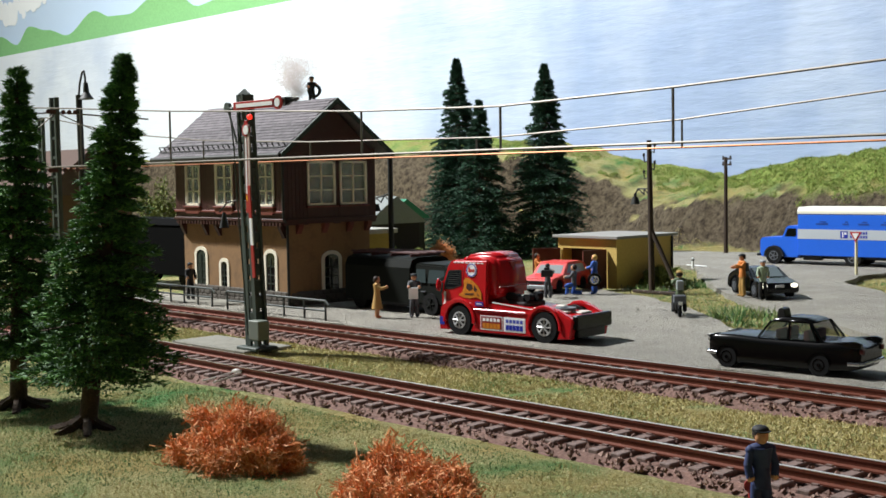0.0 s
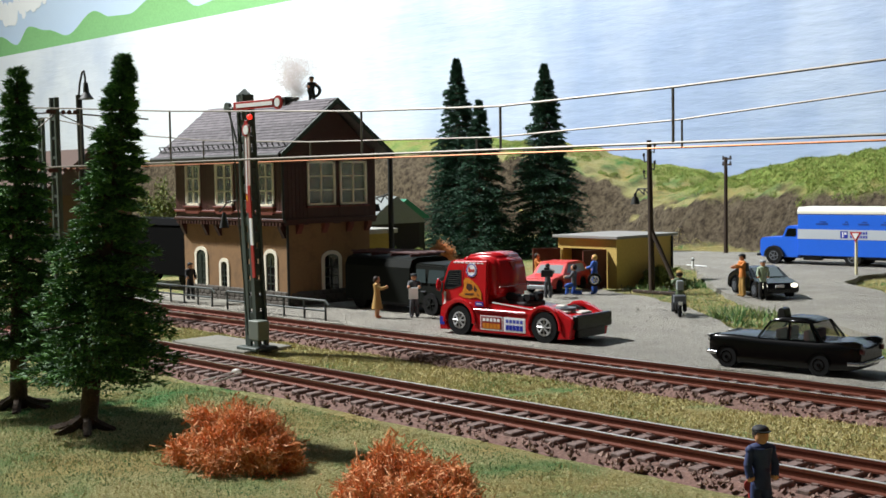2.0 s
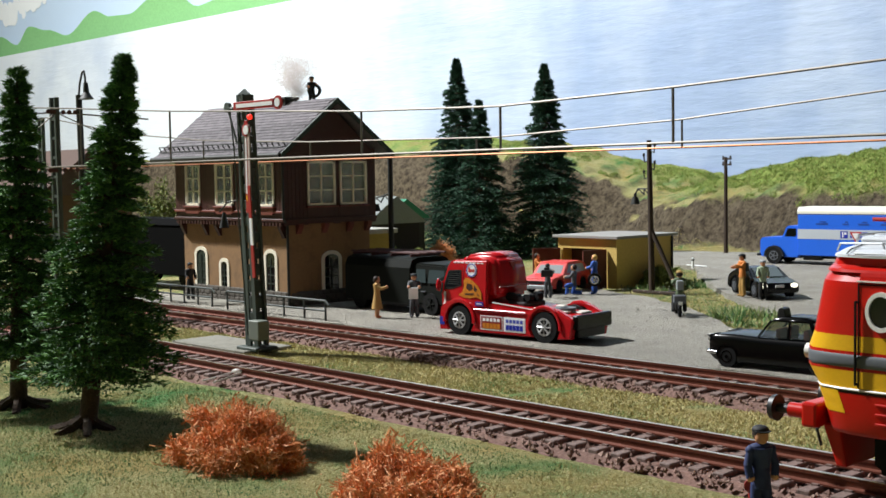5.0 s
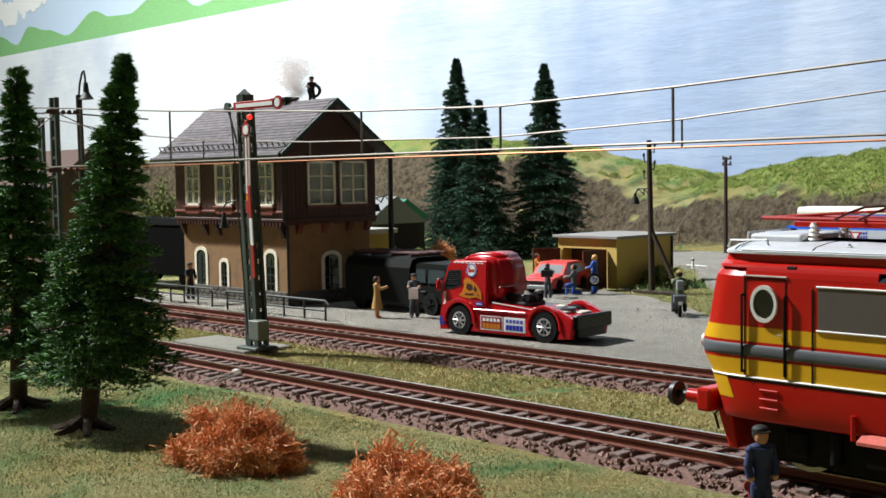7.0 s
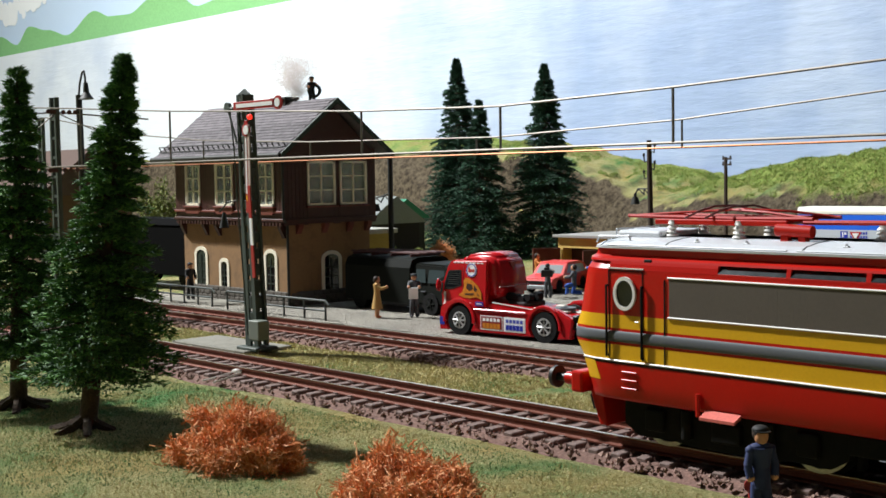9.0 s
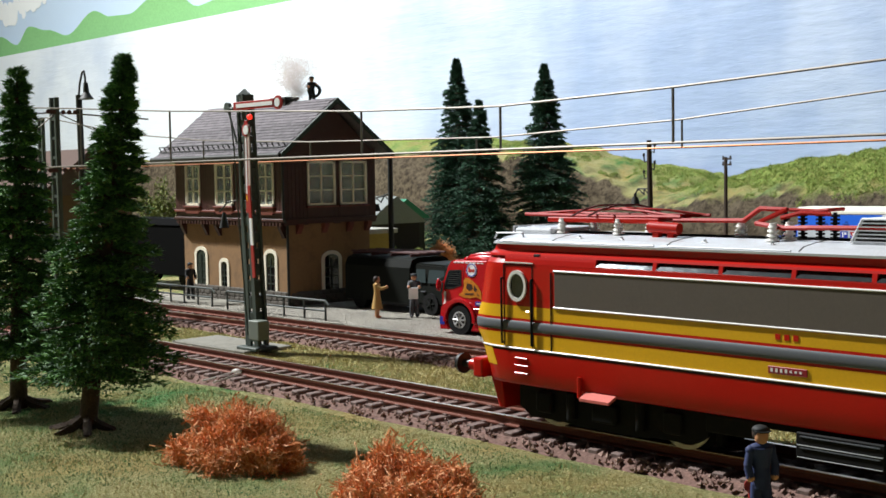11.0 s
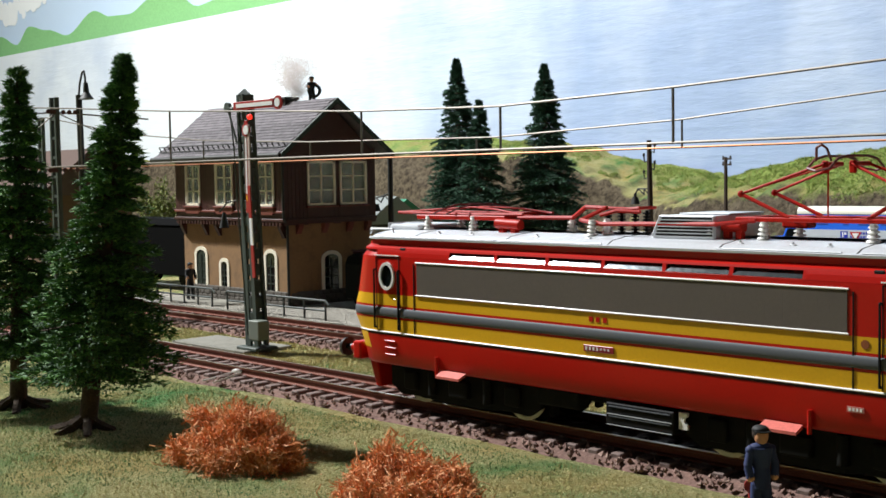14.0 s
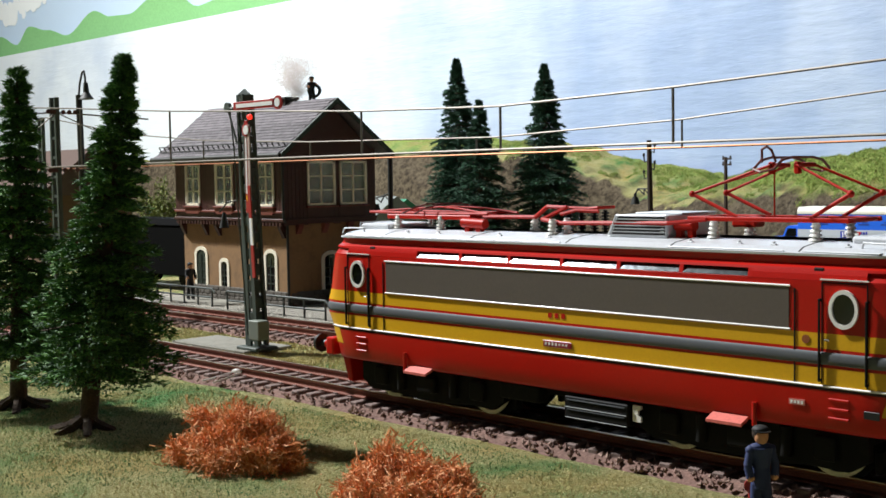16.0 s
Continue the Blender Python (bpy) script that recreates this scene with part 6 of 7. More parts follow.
def figure(at, rz, top, legs, hair, label, h=19.5, arms=(0.2, 0.2), kneel=False, sit=False, skirt=False, hat=None, extra=None):
    """arms: how far each is raised to the front, 0 hanging to 1 level."""
    mats = [CLOTH[top], CLOTH[legs], SKIN, HAIR if hair is None else CLOTH[hair], CLOTH[hat] if hat else SKIN, CLOTH[extra] if extra else SKIN]
    k = h / 19.5
    bm = B()
    hip, sh = 9.6, 16.0
    if kneel:
        hip, sh = 5.0, 11.0
        tube(bm, [(0, -1.1, hip), (-3.8, -1.2, 4.6), (-3.2, -1.2, 0.5)], 1.0, 8, 1)
        tube(bm, [(0, 1.1, hip), (-0.6, 1.3, 0.9), (3.6, 1.3, 0.8)], 1.0, 8, 1)
    elif sit:
        hip, sh = 9.2, 15.6
        for s in (-1, 1):
            tube(bm, [(0, 1.3 * s, hip), (-3.6, 2.2 * s, 7.6), (-1.6, 2.4 * s, 2.4), (-2.8, 2.4 * s, 2.0)], 0.95, 8, 1)
    else:
        for s in (-1, 1):
            tube(bm, [(0, 0.9 * s, hip), (-0.2, 1.2 * s, 5.0), (0.2, 1.3 * s, 0.8)], 1.0, 8, 1)
            ball(bm, (-0.6, 1.3 * s, 0.6), 0.9, (1.5, 0.8, 0.65), 8, 1)
    if skirt:
        cyl(bm, (0, 0, 4.4), (0, 0, hip + 2.4), 2.7, 1.5, 14, 0)
    cyl(bm, (0, 0, hip - 0.6), (0, 0, hip + 3.0), 1.75, 1.6, 12, 0)
    cyl(bm, (0, 0, hip + 2.8), (0, 0, sh), 1.6, 2.15, 12, 0)
    ball(bm, (0, 0, sh), 2.15, (0.75, 1.05, 0.4), 12, 0)
    for v in bm.verts:
        if v.co.z > hip - 0.6:
            v.co.x *= 0.8
    for s, lift in zip((-1, 1), arms):
        a = (0, 1.95 * s, sh - 0.45)
        b = (-2.6 * lift, 2.6 * s, sh - 3.2 + 1.4 * lift)
        c = (-2.6 * lift - 2.6 * min(1, lift * 1.6), 2.3 * s, sh - 5.6 + 5.2 * lift)
        ball(bm, a, 0.9, n=10, mi=0)
        tube(bm, [a, b, c], 0.72, 10, 0)
        ball(bm, c, 0.75, n=8, mi=2)
    cyl(bm, (0, 0, sh), (0, 0, sh + 1.2), 0.7, n=8, mi=2)
    ball(bm, (-0.15, 0, sh + 2.0), 1.35, (1, 0.9, 1.2), 12, 2)
    ball(bm, (0.3, 0, sh + 2.35), 1.4, (1.0, 0.98, 1.05), 12, 3)
    if hat:
        ball(bm, (0.1, 0, sh + 3.05), 1.5, (1.05, 1.0, 0.55), 12, 4)
        cyl(bm, (-0.55, 0, sh + 2.75), (-0.55, 0, sh + 2.95), 1.45, n=16, mi=4)
    if extra:
        box(bm, (1.9, 0, sh - 2.4), (1.8, 3.0, 4.2), 0.5, mi=5)
    for v in bm.verts:
        v.co *= k
    return solo("model_figure", bm, mats, at, label, "figure", rz, "model figures")


figure((-117, 187, -5), 150, "navy", "navy", None, "painted model figure in navy uniform and cap by the track", 20, (0.1, 0.1), hat="black")
figure((-416, 351.5, -2.6), 225, "tan", "skin", None, "painted model figure in tan dress with dark hair on the road", 18.6, (0.1, 0.85), skirt=True)
figure((-405, 364, -2.6), 138, "grey", "grey", None, "painted model figure in grey with white papers and cap", 19.5, (0.7, 0.7), hat="black")
figure((-558, 343, -2.6), 170, "black", "black", None, "painted model figure in dark coat and hat by the railing", 19.5, (0.2, 0.3), hat="black")
figure((-416, 466, -2.6), -60, "grey", "grey", None, "painted model figure in grey holding a black case", 17.5, (0.9, 0.9))
figure((-454, 500, -2.6), 200, "orange", "blue", None, "painted model figure in orange shirt leaning on the car", 19.5, (0.8, 0.9))
figure((-416.5, 487, -2.6), 30, "grey", "blue", None, "painted model figure kneeling beside the red car", 21, (0.6, 0.6), kneel=True)
figure((-410, 496, -2.6), 20, "blue", "blue", "blond", "fair-haired painted model figure in blue holding a wheel", 20.5, (0.5, 0.3))
figure((-318.4, 443.6, -2.6), -48, "green", "black", None, "painted model figure with pale rucksack riding the motorcycle", 20, (0.9, 0.9), sit=True, hat="tan", extra="silver")
figure((-337, 522, -1.6), 60, "orange", "tan", None, "painted model figure with black hat beside the dark car", 21, (0.8, 0.6), hat="black", extra="grey")
figure((-321, 515, -1.6), 130, "sage", "black", None, "painted model figure in pale shirt and cap by the car", 19, (0.2, 0.2), hat="silver")
figure((-503.8, 384.6, 95.2), 150, "black", "black", None, "black painted chimney sweep figure on the roof", 17.2, (0.8, 0.6), hat="black")


def loose_items():
    bm = B()
    box(bm, (0, 0, 0), (6, 3.4, 3.6), 0.4)
    box(bm, (0, 0, 2.4), (3, 1, 1.2), 0.3)
    solo("carry_case", bm, BLACK, (-412.6, 461.6, 10.4), "small black case carried by a figure", "case", 40)
    bm = B()
    box(bm, (0, 0, 0), (4.2, 0.5, 5.4), 0.1, m=Matrix.Rotation(0.3, 4, "X"))
    solo("paper_sheet", bm, DECALWHITE, (-402.2, 361.0, 8.6), "white paper held by a figure", "paper", 48)
    bm = B()
    ring(bm, (0, -1.1, 0), "y", 3.5, 2.2, 2.2, 22)
    w = thing("spare_wheel", (-406.5, 491.8, 5.4), "loose car wheel held by a figure", "wheel", 40)
    part("tyre", bm, RUBBER, w)
    bm = B()
    ring(bm, (0, -1.0, 0), "y", 2.3, 1.8, 0.6, 20)
    for k in range(5):
        a = k * 2 * math.pi / 5
        cyl(bm, (0, -0.7, 0), (math.cos(a) * 2.1, -0.7, math.sin(a) * 2.1), 0.35, n=6)
    part("rim", bm, CHROME, w)
    # sweep's coil of rope and the cotton smoke
    bm = B()
    ring(bm, (0, -0.4, 0), "y", 3.6, 2.4, 0.9, 24)
    ring(bm, (0.4, 0.5, 0.3), "y", 3.2, 2.4, 0.8, 24)
    solo("rope_coil", bm, BLACK, (-500.3, 383.3, 105), "black coil of sweeping rope", "rope", 30)
    rng = np.random.RandomState(5)
    n = 11000
    u = rng.uniform(0, 1, n)
    d = rng.normal(0, 1, (n, 3))
    d /= np.linalg.norm(d, axis=1, keepdims=True)
    u = u ** 0.7
    pos = np.stack([-1.5 * u, 0 * u, 21 * u], 1) + rng.normal(0, 1, (n, 3)) * (2.2 + 6.6 * u)[:, None] * np.array([1, 0.7, 0.45])
    pos[:, 0] += 2.2 * np.sin(pos[:, 2] * 0.5)
    v, f = blades(pos, rng.normal(0, 1, (n, 3)), rng.uniform(1.0, 3.0, n), rng.uniform(0.04, 0.08, n), rng)
    t = thing("smoke_tuft", (-518, 384, 102), "pale cotton-wool smoke on the chimney", "smoke")
    raw_mesh("fibre_mass", v, f, glass_mat("cotton", "fff6f2", 0.9, 0.32), t, "stuff")


loose_items()


# ---- railway furniture ----
MASTGREEN = paint("mast_grey_green", "3e4840", 0.6, vary=0.15, dirt=0.2)
SIGRED = paint("signal_red", "a32620", 0.5, vary=0.08)
POLEWOOD = paint("pole_wood", "3a2c20", 0.85, vary=0.25)
WIRE = paint("nickel_wire", "6e6860", 0.5, metal=0.7, vary=0.1, bump=0)
COPPER = paint("copper_wire", "8a5a3c", 0.45, metal=0.8, vary=0.1, bump=0)
CONCRETE = paint("concrete_slab", "807d72", 0.9, vary=0.2, dirt=0.5)
RAILING = paint("railing_grey", "3d433f", 0.5, vary=0.12)


def build_signal():
    s = thing("semaphore_signal", (-380.5, 262, -4), "lattice semaphore signal with red and white arms", "signal")
    lean = -4.5
    for dy in (-2.0, 2.0):
        bm = B()
        prism(bm, [(-1.5 - 2.4, 2), (1.5 - 2.4 + 0.4, 2), (lean + 0.6 - 1.0, 96), (lean - 1.6, 96)], "y", dy - 0.5, dy + 0.5)
        prism(bm, [(1.9, 2), (4.2, 2), (lean + 2.6, 96), (lean + 1.2, 96)], "y", dy - 0.5, dy + 0.5)
        part("mast_channel", bm, MASTGREEN, s, "grey-green mast channel")
    for k in range(15):
        z = 6 + k * 6.1
        x = lean * z / 96
        bm = B()
        box(bm, (x + 0.3, 0, z), (4.6, 4.6, 4.9 - 0.19 * k), 0.1)
        part("batten_plate", bm, MASTGREEN, s)
    bm = B()
    box(bm, (0, 0, 1.0), (13, 10, 1.4), 0.3)
    part("foot_plate", bm, MASTGREEN, s)
    bm = B()
    box(bm, (6.0, -3.2, 8.5), (6.6, 5.0, 7.2), 0.3)
    part("relay_box", bm, paint("relay_grey", "6d7368", 0.6, vary=0.08), s, "grey relay box")
    bm = B()
    box(bm, (lean + 0.5, 0, 93.6), (4.4, 4.8, 4.6), 0.1)
    cyl(bm, (lean + 0.5, 0, 95.9), (lean + 0.5, 0, 98.2), 3.2, 0.4, 4)
    part("mast_cap", bm, MASTGREEN, s, "pointed mast cap")
    # upper arm, level
    bm = B()
    box(bm, (lean + 12, -3.6, 91.6), (27, 0.7, 3.0), 0.1)
    cyl(bm, (lean + 26.5, -3.25, 91.6), (lean + 26.5, -3.95, 91.6), 2.5, n=24)
    arm = part("signal_arm", bm, SIGRED, s, "red semaphore arm with white stripe")
    bm = B()
    box(bm, (lean + 12, -4.0, 91.6), (23, 0.2, 1.4))
    cyl(bm, (lean + 26.5, -3.98, 91.6), (lean + 26.5, -4.12, 91.6), 1.6, n=24)
    part("stripe", bm, DECALWHITE, arm)
    bm = B()
    cyl(bm, (lean - 5.6, -3.0, 91.4), (lean - 5.6, -4.2, 91.4), 1.9, n=16)
    cyl(bm, (lean - 5.6, -3.6, 91.4), (lean - 2, -3.6, 90.5), 0.7, n=8)
    tube(bm, [(lean - 4.6, -3.4, 90), (lean - 2.4, -3.4, 76), (lean - 1.4, -3.4, 60), (-0.8, -3.4, 6)], 0.3)
    tube(bm, [(lean - 5.4, -3.4, 90), (lean - 0.4, -3.4, 78)], 0.4)
    part("lever_rod", bm, MASTGREEN, s)
    # lower arm hanging straight down, striped
    arm = part("lower_arm", box(B(), (lean + 6.6, -3.9, 69), (1.7, 0.6, 34), 0.1), SIGRED, s, "red and white arm hanging down")
    part("stripe", box(B(), (lean + 6.6, -4.25, 71), (0.8, 0.12, 24)), DECALWHITE, arm)
    bm = B()
    box(bm, (lean + 8.6, -4.3, 66), (1.2, 0.4, 37))
    part("pale_rod", bm, paint("rod_pale", "b9a59c", 0.5), s)
    for z0, z1, m in ((28, 40, SIGRED), (40, 50, DECALWHITE), (50, 62, SIGRED)):
        bm = B()
        prism(bm, [(lean + 8.4 + (50 - z0) * 0.06, z0), (lean + 10 + (50 - z0) * 0.06, z0), (lean + 10 + (50 - z1) * 0.06, z1), (lean + 8.4 + (50 - z1) * 0.06, z1)], "y", -4.9, -4.4)
        part("striped_rod", bm, m, s)
    bm = B()
    cyl(bm, (lean + 7.0, -4.0, 82.5), (lean + 7.0, -4.5, 82.5), 2.4, n=22)
    d = part("disc", bm, SIGRED, s)
    bm = B()
    cyl(bm, (lean + 7.4, -4.5, 82.5), (lean + 7.4, -4.8, 82.5), 1.7, n=22)
    part("disc_face", bm, DECALWHITE, d)
    bm = B()
    ball(bm, (lean + 9.8, -4.4, 87.2), 1.0, n=10)
    part("red_lamp", bm, glow_mat("red_lamp_glow", "ff2a1c", 2.2), s, "glowing red signal lamp")
    bm = B()
    tube(bm, [(lean - 14, -3, 52), (lean - 8, -3, 56), (lean - 2, -3, 56.5)], 0.3)
    cyl(bm, (lean - 11, -3, 46), (lean - 11, -3, 52), 2.0, 0.5, 10)
    part("work_lamp", bm, IRON, s)
    bm = B()
    cyl(bm, (lean + 8, -4.2, 57.5), (lean + 8, -4.7, 57.5), 1.3, n=14)
    part("amber_disc", bm, DECALYELLOW, s)
    bm = B()
    box(bm, (0, 0, 0), (50, 22, 1.6), 0.3)
    solo("concrete_slab", bm, CONCRETE, (-403, 265, -4.3), "pale concrete base slab under the signal", "slab", 1)


def build_railings():
    def railing(x0, x1, y, label):
        r = thing("railing", (x0, y, -3), label, "railing", 0.8, "platform railings")
        L = x1 - x0
        n = max(2, round(L / 14) + 1)
        for k in range(n):
            bm = B()
            cyl(bm, (L * k / (n - 1), 0, 0), (L * k / (n - 1), 0, 9.0), 0.5, n=8)
            part("post", bm, RAILING, r)
        bm = B()
        tube(bm, [(-1.5, 0, 8.2), (0, 0, 9.2), (L, 0, 9.2), (L + 2.4, 0, 7.4)], 0.55, 8)
        part("top_rail", bm, RAILING, r)
        bm = B()
        tube(bm, [(0, 0, 4.8), (L, 0, 4.8)], 0.45, 8)
        part("middle_rail", bm, RAILING, r)
    railing(-584, -520, 331, "grey tubular railing beside the track")
    railing(-502, -426, 329, "long grey tubular railing before the signal box")
    bm = B()
    box(bm, (0, 0, 0), (60, 22, 1.6), 0.3)
    solo("platform_slab", bm, CONCRETE, (-548, 343, -3.0), "grey boarded platform before the signal box", "platform", 0)


def mast(at, h, label, lamp=False):
    m = thing("overhead_mast", at, label, "mast", group="overhead line masts")
    for dx in (-2.9, 2.9):
        bm = B()
        prism(bm, [(dx - 1.0, 0), (dx + 1.0, 0), (dx * 0.8 + 0.8, h), (dx * 0.8 - 0.8, h)], "y", -1.1, 1.1, bevel=0.2)
        part("mast_channel", bm, MASTGREEN, m)
    for k in range(int(h / 9)):
        bm = B()
        box(bm, (0, 0, 4 + k * 9), (5.0, 1.6, 1.4))
        part("batten_plate", bm, MASTGREEN, m)
    return m


def build_overhead():
    a = mast((-541, 262, -4), 104, "grey lattice mast for the overhead line")
    b = mast((-727, 343, -4), 105, "distant grey lattice mast")
    for ob, y in ((a, NEAR_Y - 262), (a, 40)):
        bm = B()
        tube(bm, [(1.5, 0, 70), (13, y * 0.85, 72), (16, y, 70.6)], 0.35)
        tube(bm, [(1.5, 0, 97), (12, y * 0.5, 86), (13, y * 0.85, 72)], 0.3)
        tube(bm, [(1.5, 0, 97), (16, y, 94)], 0.4)
        arm = part("bracket_arm", bm, WIRE, ob, "thin metal bracket arm")
        brown = paint("insulator_brown", "4a2a20", 0.35)
        for z in (70, 97):
            bm = B()
            for k in range(4):
                cyl(bm, (2.4 + k * 1.3, y * 0.06 * k, z), (3.0 + k * 1.3, y * 0.06 * k, z), 1.1, n=10)
            part("insulator", bm, brown, arm)

    def line(name, y_of, messenger, contact_z, droppers, contact_material, label):
        w = thing(name, (0, 0, 0), label, "overhead wire", group="overhead wires")
        bm = B()
        tube(bm, [(x, y_of(x), z) for x, z in messenger], 0.31, 6)
        part("messenger_wire", bm, WIRE, w, "bare silvery messenger wire")
        bm = B()
        tube(bm, [(-760, y_of(-760), contact_z), (-540, y_of(-540), contact_z), (-100, y_of(-100), contact_z + 0.4), (240, y_of(240), contact_z)], 0.35, 6)
        part("contact_wire", bm, contact_material, w, "bare contact wire")
        for x in droppers:
            z = next(p[1] + (q[1] - p[1]) * (x - p[0]) / (q[0] - p[0]) for p, q in zip(messenger, messenger[1:]) if p[0] <= x <= q[0])
            bm = B()
            cyl(bm, (x, y_of(x), contact_z), (x, y_of(x), z), 0.36, n=6)
            part("dropper", bm, WIRE, w)
    line("overhead_wire", lambda x: NEAR_Y, [(-760, 78), (-640, 80), (-528, 94), (-448, 89.1), (-381, 84.8), (-275, 79.5), (-219, 78.0), (-165, 79.4), (-114, 81.6), (40, 95), (240, 78)], 66.6, (-600, -448, -381, -275, -219, -165, -100, 0), WIRE, "overhead wire of the near track with droppers")
    line("overhead_wire", lambda x: 302 + 0.014 * (x + 150), [(-760, 76), (-620, 95), (-537, 83.3), (-470, 78), (-393, 74.9), (-291, 73.3), (-216, 75.9), (-152, 80.6), (20, 94), (240, 76)], 67.4, (-470, -393, -300, -215, -100, 20), COPPER, "copper-coloured overhead wire of the second track")


def build_poles():
    p = thing("telegraph_pole", (-399, 531, -4), "dark wooden pole with lamp, hooks and slanting stay", "pole")
    bm = B()
    cyl(bm, (0, 0, 0), (-1.5, 0, 82), 1.7, 1.3, 12)
    part("post", bm, POLEWOOD, p)
    bm = B()
    cyl(bm, (17, 2, -0.5), (-0.4, 0, 34), 1.3, 1.2, 10)
    part("stay", bm, POLEWOOD, p)
    bm = B()
    box(bm, (4, 0, 0.4), (32, 4, 1.4), 0.2)
    part("foot_beam", bm, POLEWOOD, p)
    for z, s in ((78, 1), (73, -1), (69, 1), (64, -1)):
        bm = B()
        tube(bm, [(-1.4, 0, z - 2), (-1.4 + 3.2 * s, 0, z - 2.6), (-1.4 + 3.6 * s, 0, z + 0.6)], 0.35)
        ball(bm, (-1.4 + 3.6 * s, 0, z + 1.2), 0.9, (0.8, 0.8, 1.2), 8)
        part("insulator_hook", bm, IRON, p)
    bm = B()
    tube(bm, [(-1, 0, 56), (-9, 0, 56), (-11, 0, 53)], 0.4)
    tube(bm, [(-1, 0, 52), (-5, 0, 56), (-5, 0, 53), (-9, 0, 56)], 0.35)
    part("lamp_arm", bm, IRON, p)
    bm = B()
    cyl(bm, (-11, 0, 47.6), (-11, 0, 51.6), 2.6, 1.6, 14)
    cyl(bm, (-11, 0, 51.6), (-11, 0, 53.5), 0.8, n=8)
    part("lamp_shade", bm, IRON, p)
    q = thing("telegraph_pole", (-535, 806, -4), "slim brown telegraph pole before the embankment", "pole")
    bm = B()
    cyl(bm, (0, 0, 0), (0, 0, 76), 1.7, 1.3, 10)
    part("post", bm, POLEWOOD, q)
    for z in (70, 74.4):
        bm = B()
        box(bm, (1, 0, z), (8, 1.4, 1.2), 0.2)
        part("crossarm", bm, POLEWOOD, q)
        for x in (-2.2, 4.2):
            bm = B()
            cyl(bm, (x, 0, z + 0.6), (x, 0, z + 2.6), 1.0, 0.7, 8)
            part("insulator", bm, GREY, q)
    # lamp behind the firs
    l = thing("platform_lamp", (-600, 305, 0.2), "dark swan-neck platform lamp", "lamp", 0)
    bm = B()
    cyl(bm, (2, 0, -4.6), (-1, 0, 106), 2.0, 1.6, 12)
    part("post", bm, IRON, l)
    bm = B()
    tube(bm, [(-1, 0, 105), (0.6, 0, 112), (3.6, 0, 117.5), (5.6, 0, 118), (6.6, 0, 115), (7, 0, 110)], 0.55, 8)
    part("swan_neck", bm, IRON, l)
    bm = B()
    cyl(bm, (7.4, 0, 106.6), (7.2, 0, 112), 1.6, 1.1, 12)
    cyl(bm, (7.6, 0, 103.4), (7.4, 0, 106.8), 3.8, 1.6, 16)
    part("shade", bm, IRON, l)
    f = thing("lamp_post", (-496, 430, -4), "dark lamp post behind the signal box", "lamp")
    bm = B()
    cyl(bm, (0, 0, 0), (0, 0, 75), 1.6, 1.4, 10)
    part("post", bm, IRON, f)
    bm = B()
    tube(bm, [(0, 0, 56), (-8, 0, 54), (-14, 0, 53)], 0.45)
    tube(bm, [(0, 0, 51), (-5, 0, 54.6), (-8, 0, 51), (-12, 0, 53)], 0.4)
    cyl(bm, (-12, 0, 46), (-12, 0, 50), 2.4, 1.4, 12)
    part("lamp_arm", bm, IRON, f)
    v = thing("yield_sign", (-358, 676, -3), "red and white triangular yield sign on a pale post", "road sign", 8)
    bm = B()
    cyl(bm, (0, 0, 0), (0, 0, 22), 0.9, n=10)
    part("post", bm, paint("post_cream", "d8d0ac", 0.6), v)
    bm = B()
    prism(bm, [(-3.6, 26.6), (3.6, 26.6), (0, 20.2)], "y", -1.3, -0.9)
    pl = part("plate", bm, CLOTH["red"], v)
    bm = B()
    prism(bm, [(-2.1, 25.8), (2.1, 25.8), (0, 21.9)], "y", -1.5, -1.32)
    part("plate_field", bm, DECALWHITE, pl)
    w = thing("white_pole", (-474, 679, -2.0), "short white pole lying at the road edge", "pole", -12)
    part("pole", cyl(B(), (-9, 0, 0.4), (10, 0, 0.4), 0.4, n=10), DECALWHITE, w)
    g = thing("marker_post", (-473, 674, -3), "small white roadside marker post", "post")
    bm = B()
    cyl(bm, (0, 0, 0), (0, 0, 7), 0.9, 0.8, 10)
    part("post", bm, DECALWHITE, g)
    bm = B()
    cyl(bm, (0, 0, 5.0), (0, 0, 6.0), 1.0, n=10)
    part("dark_band", bm, BLACK, g)


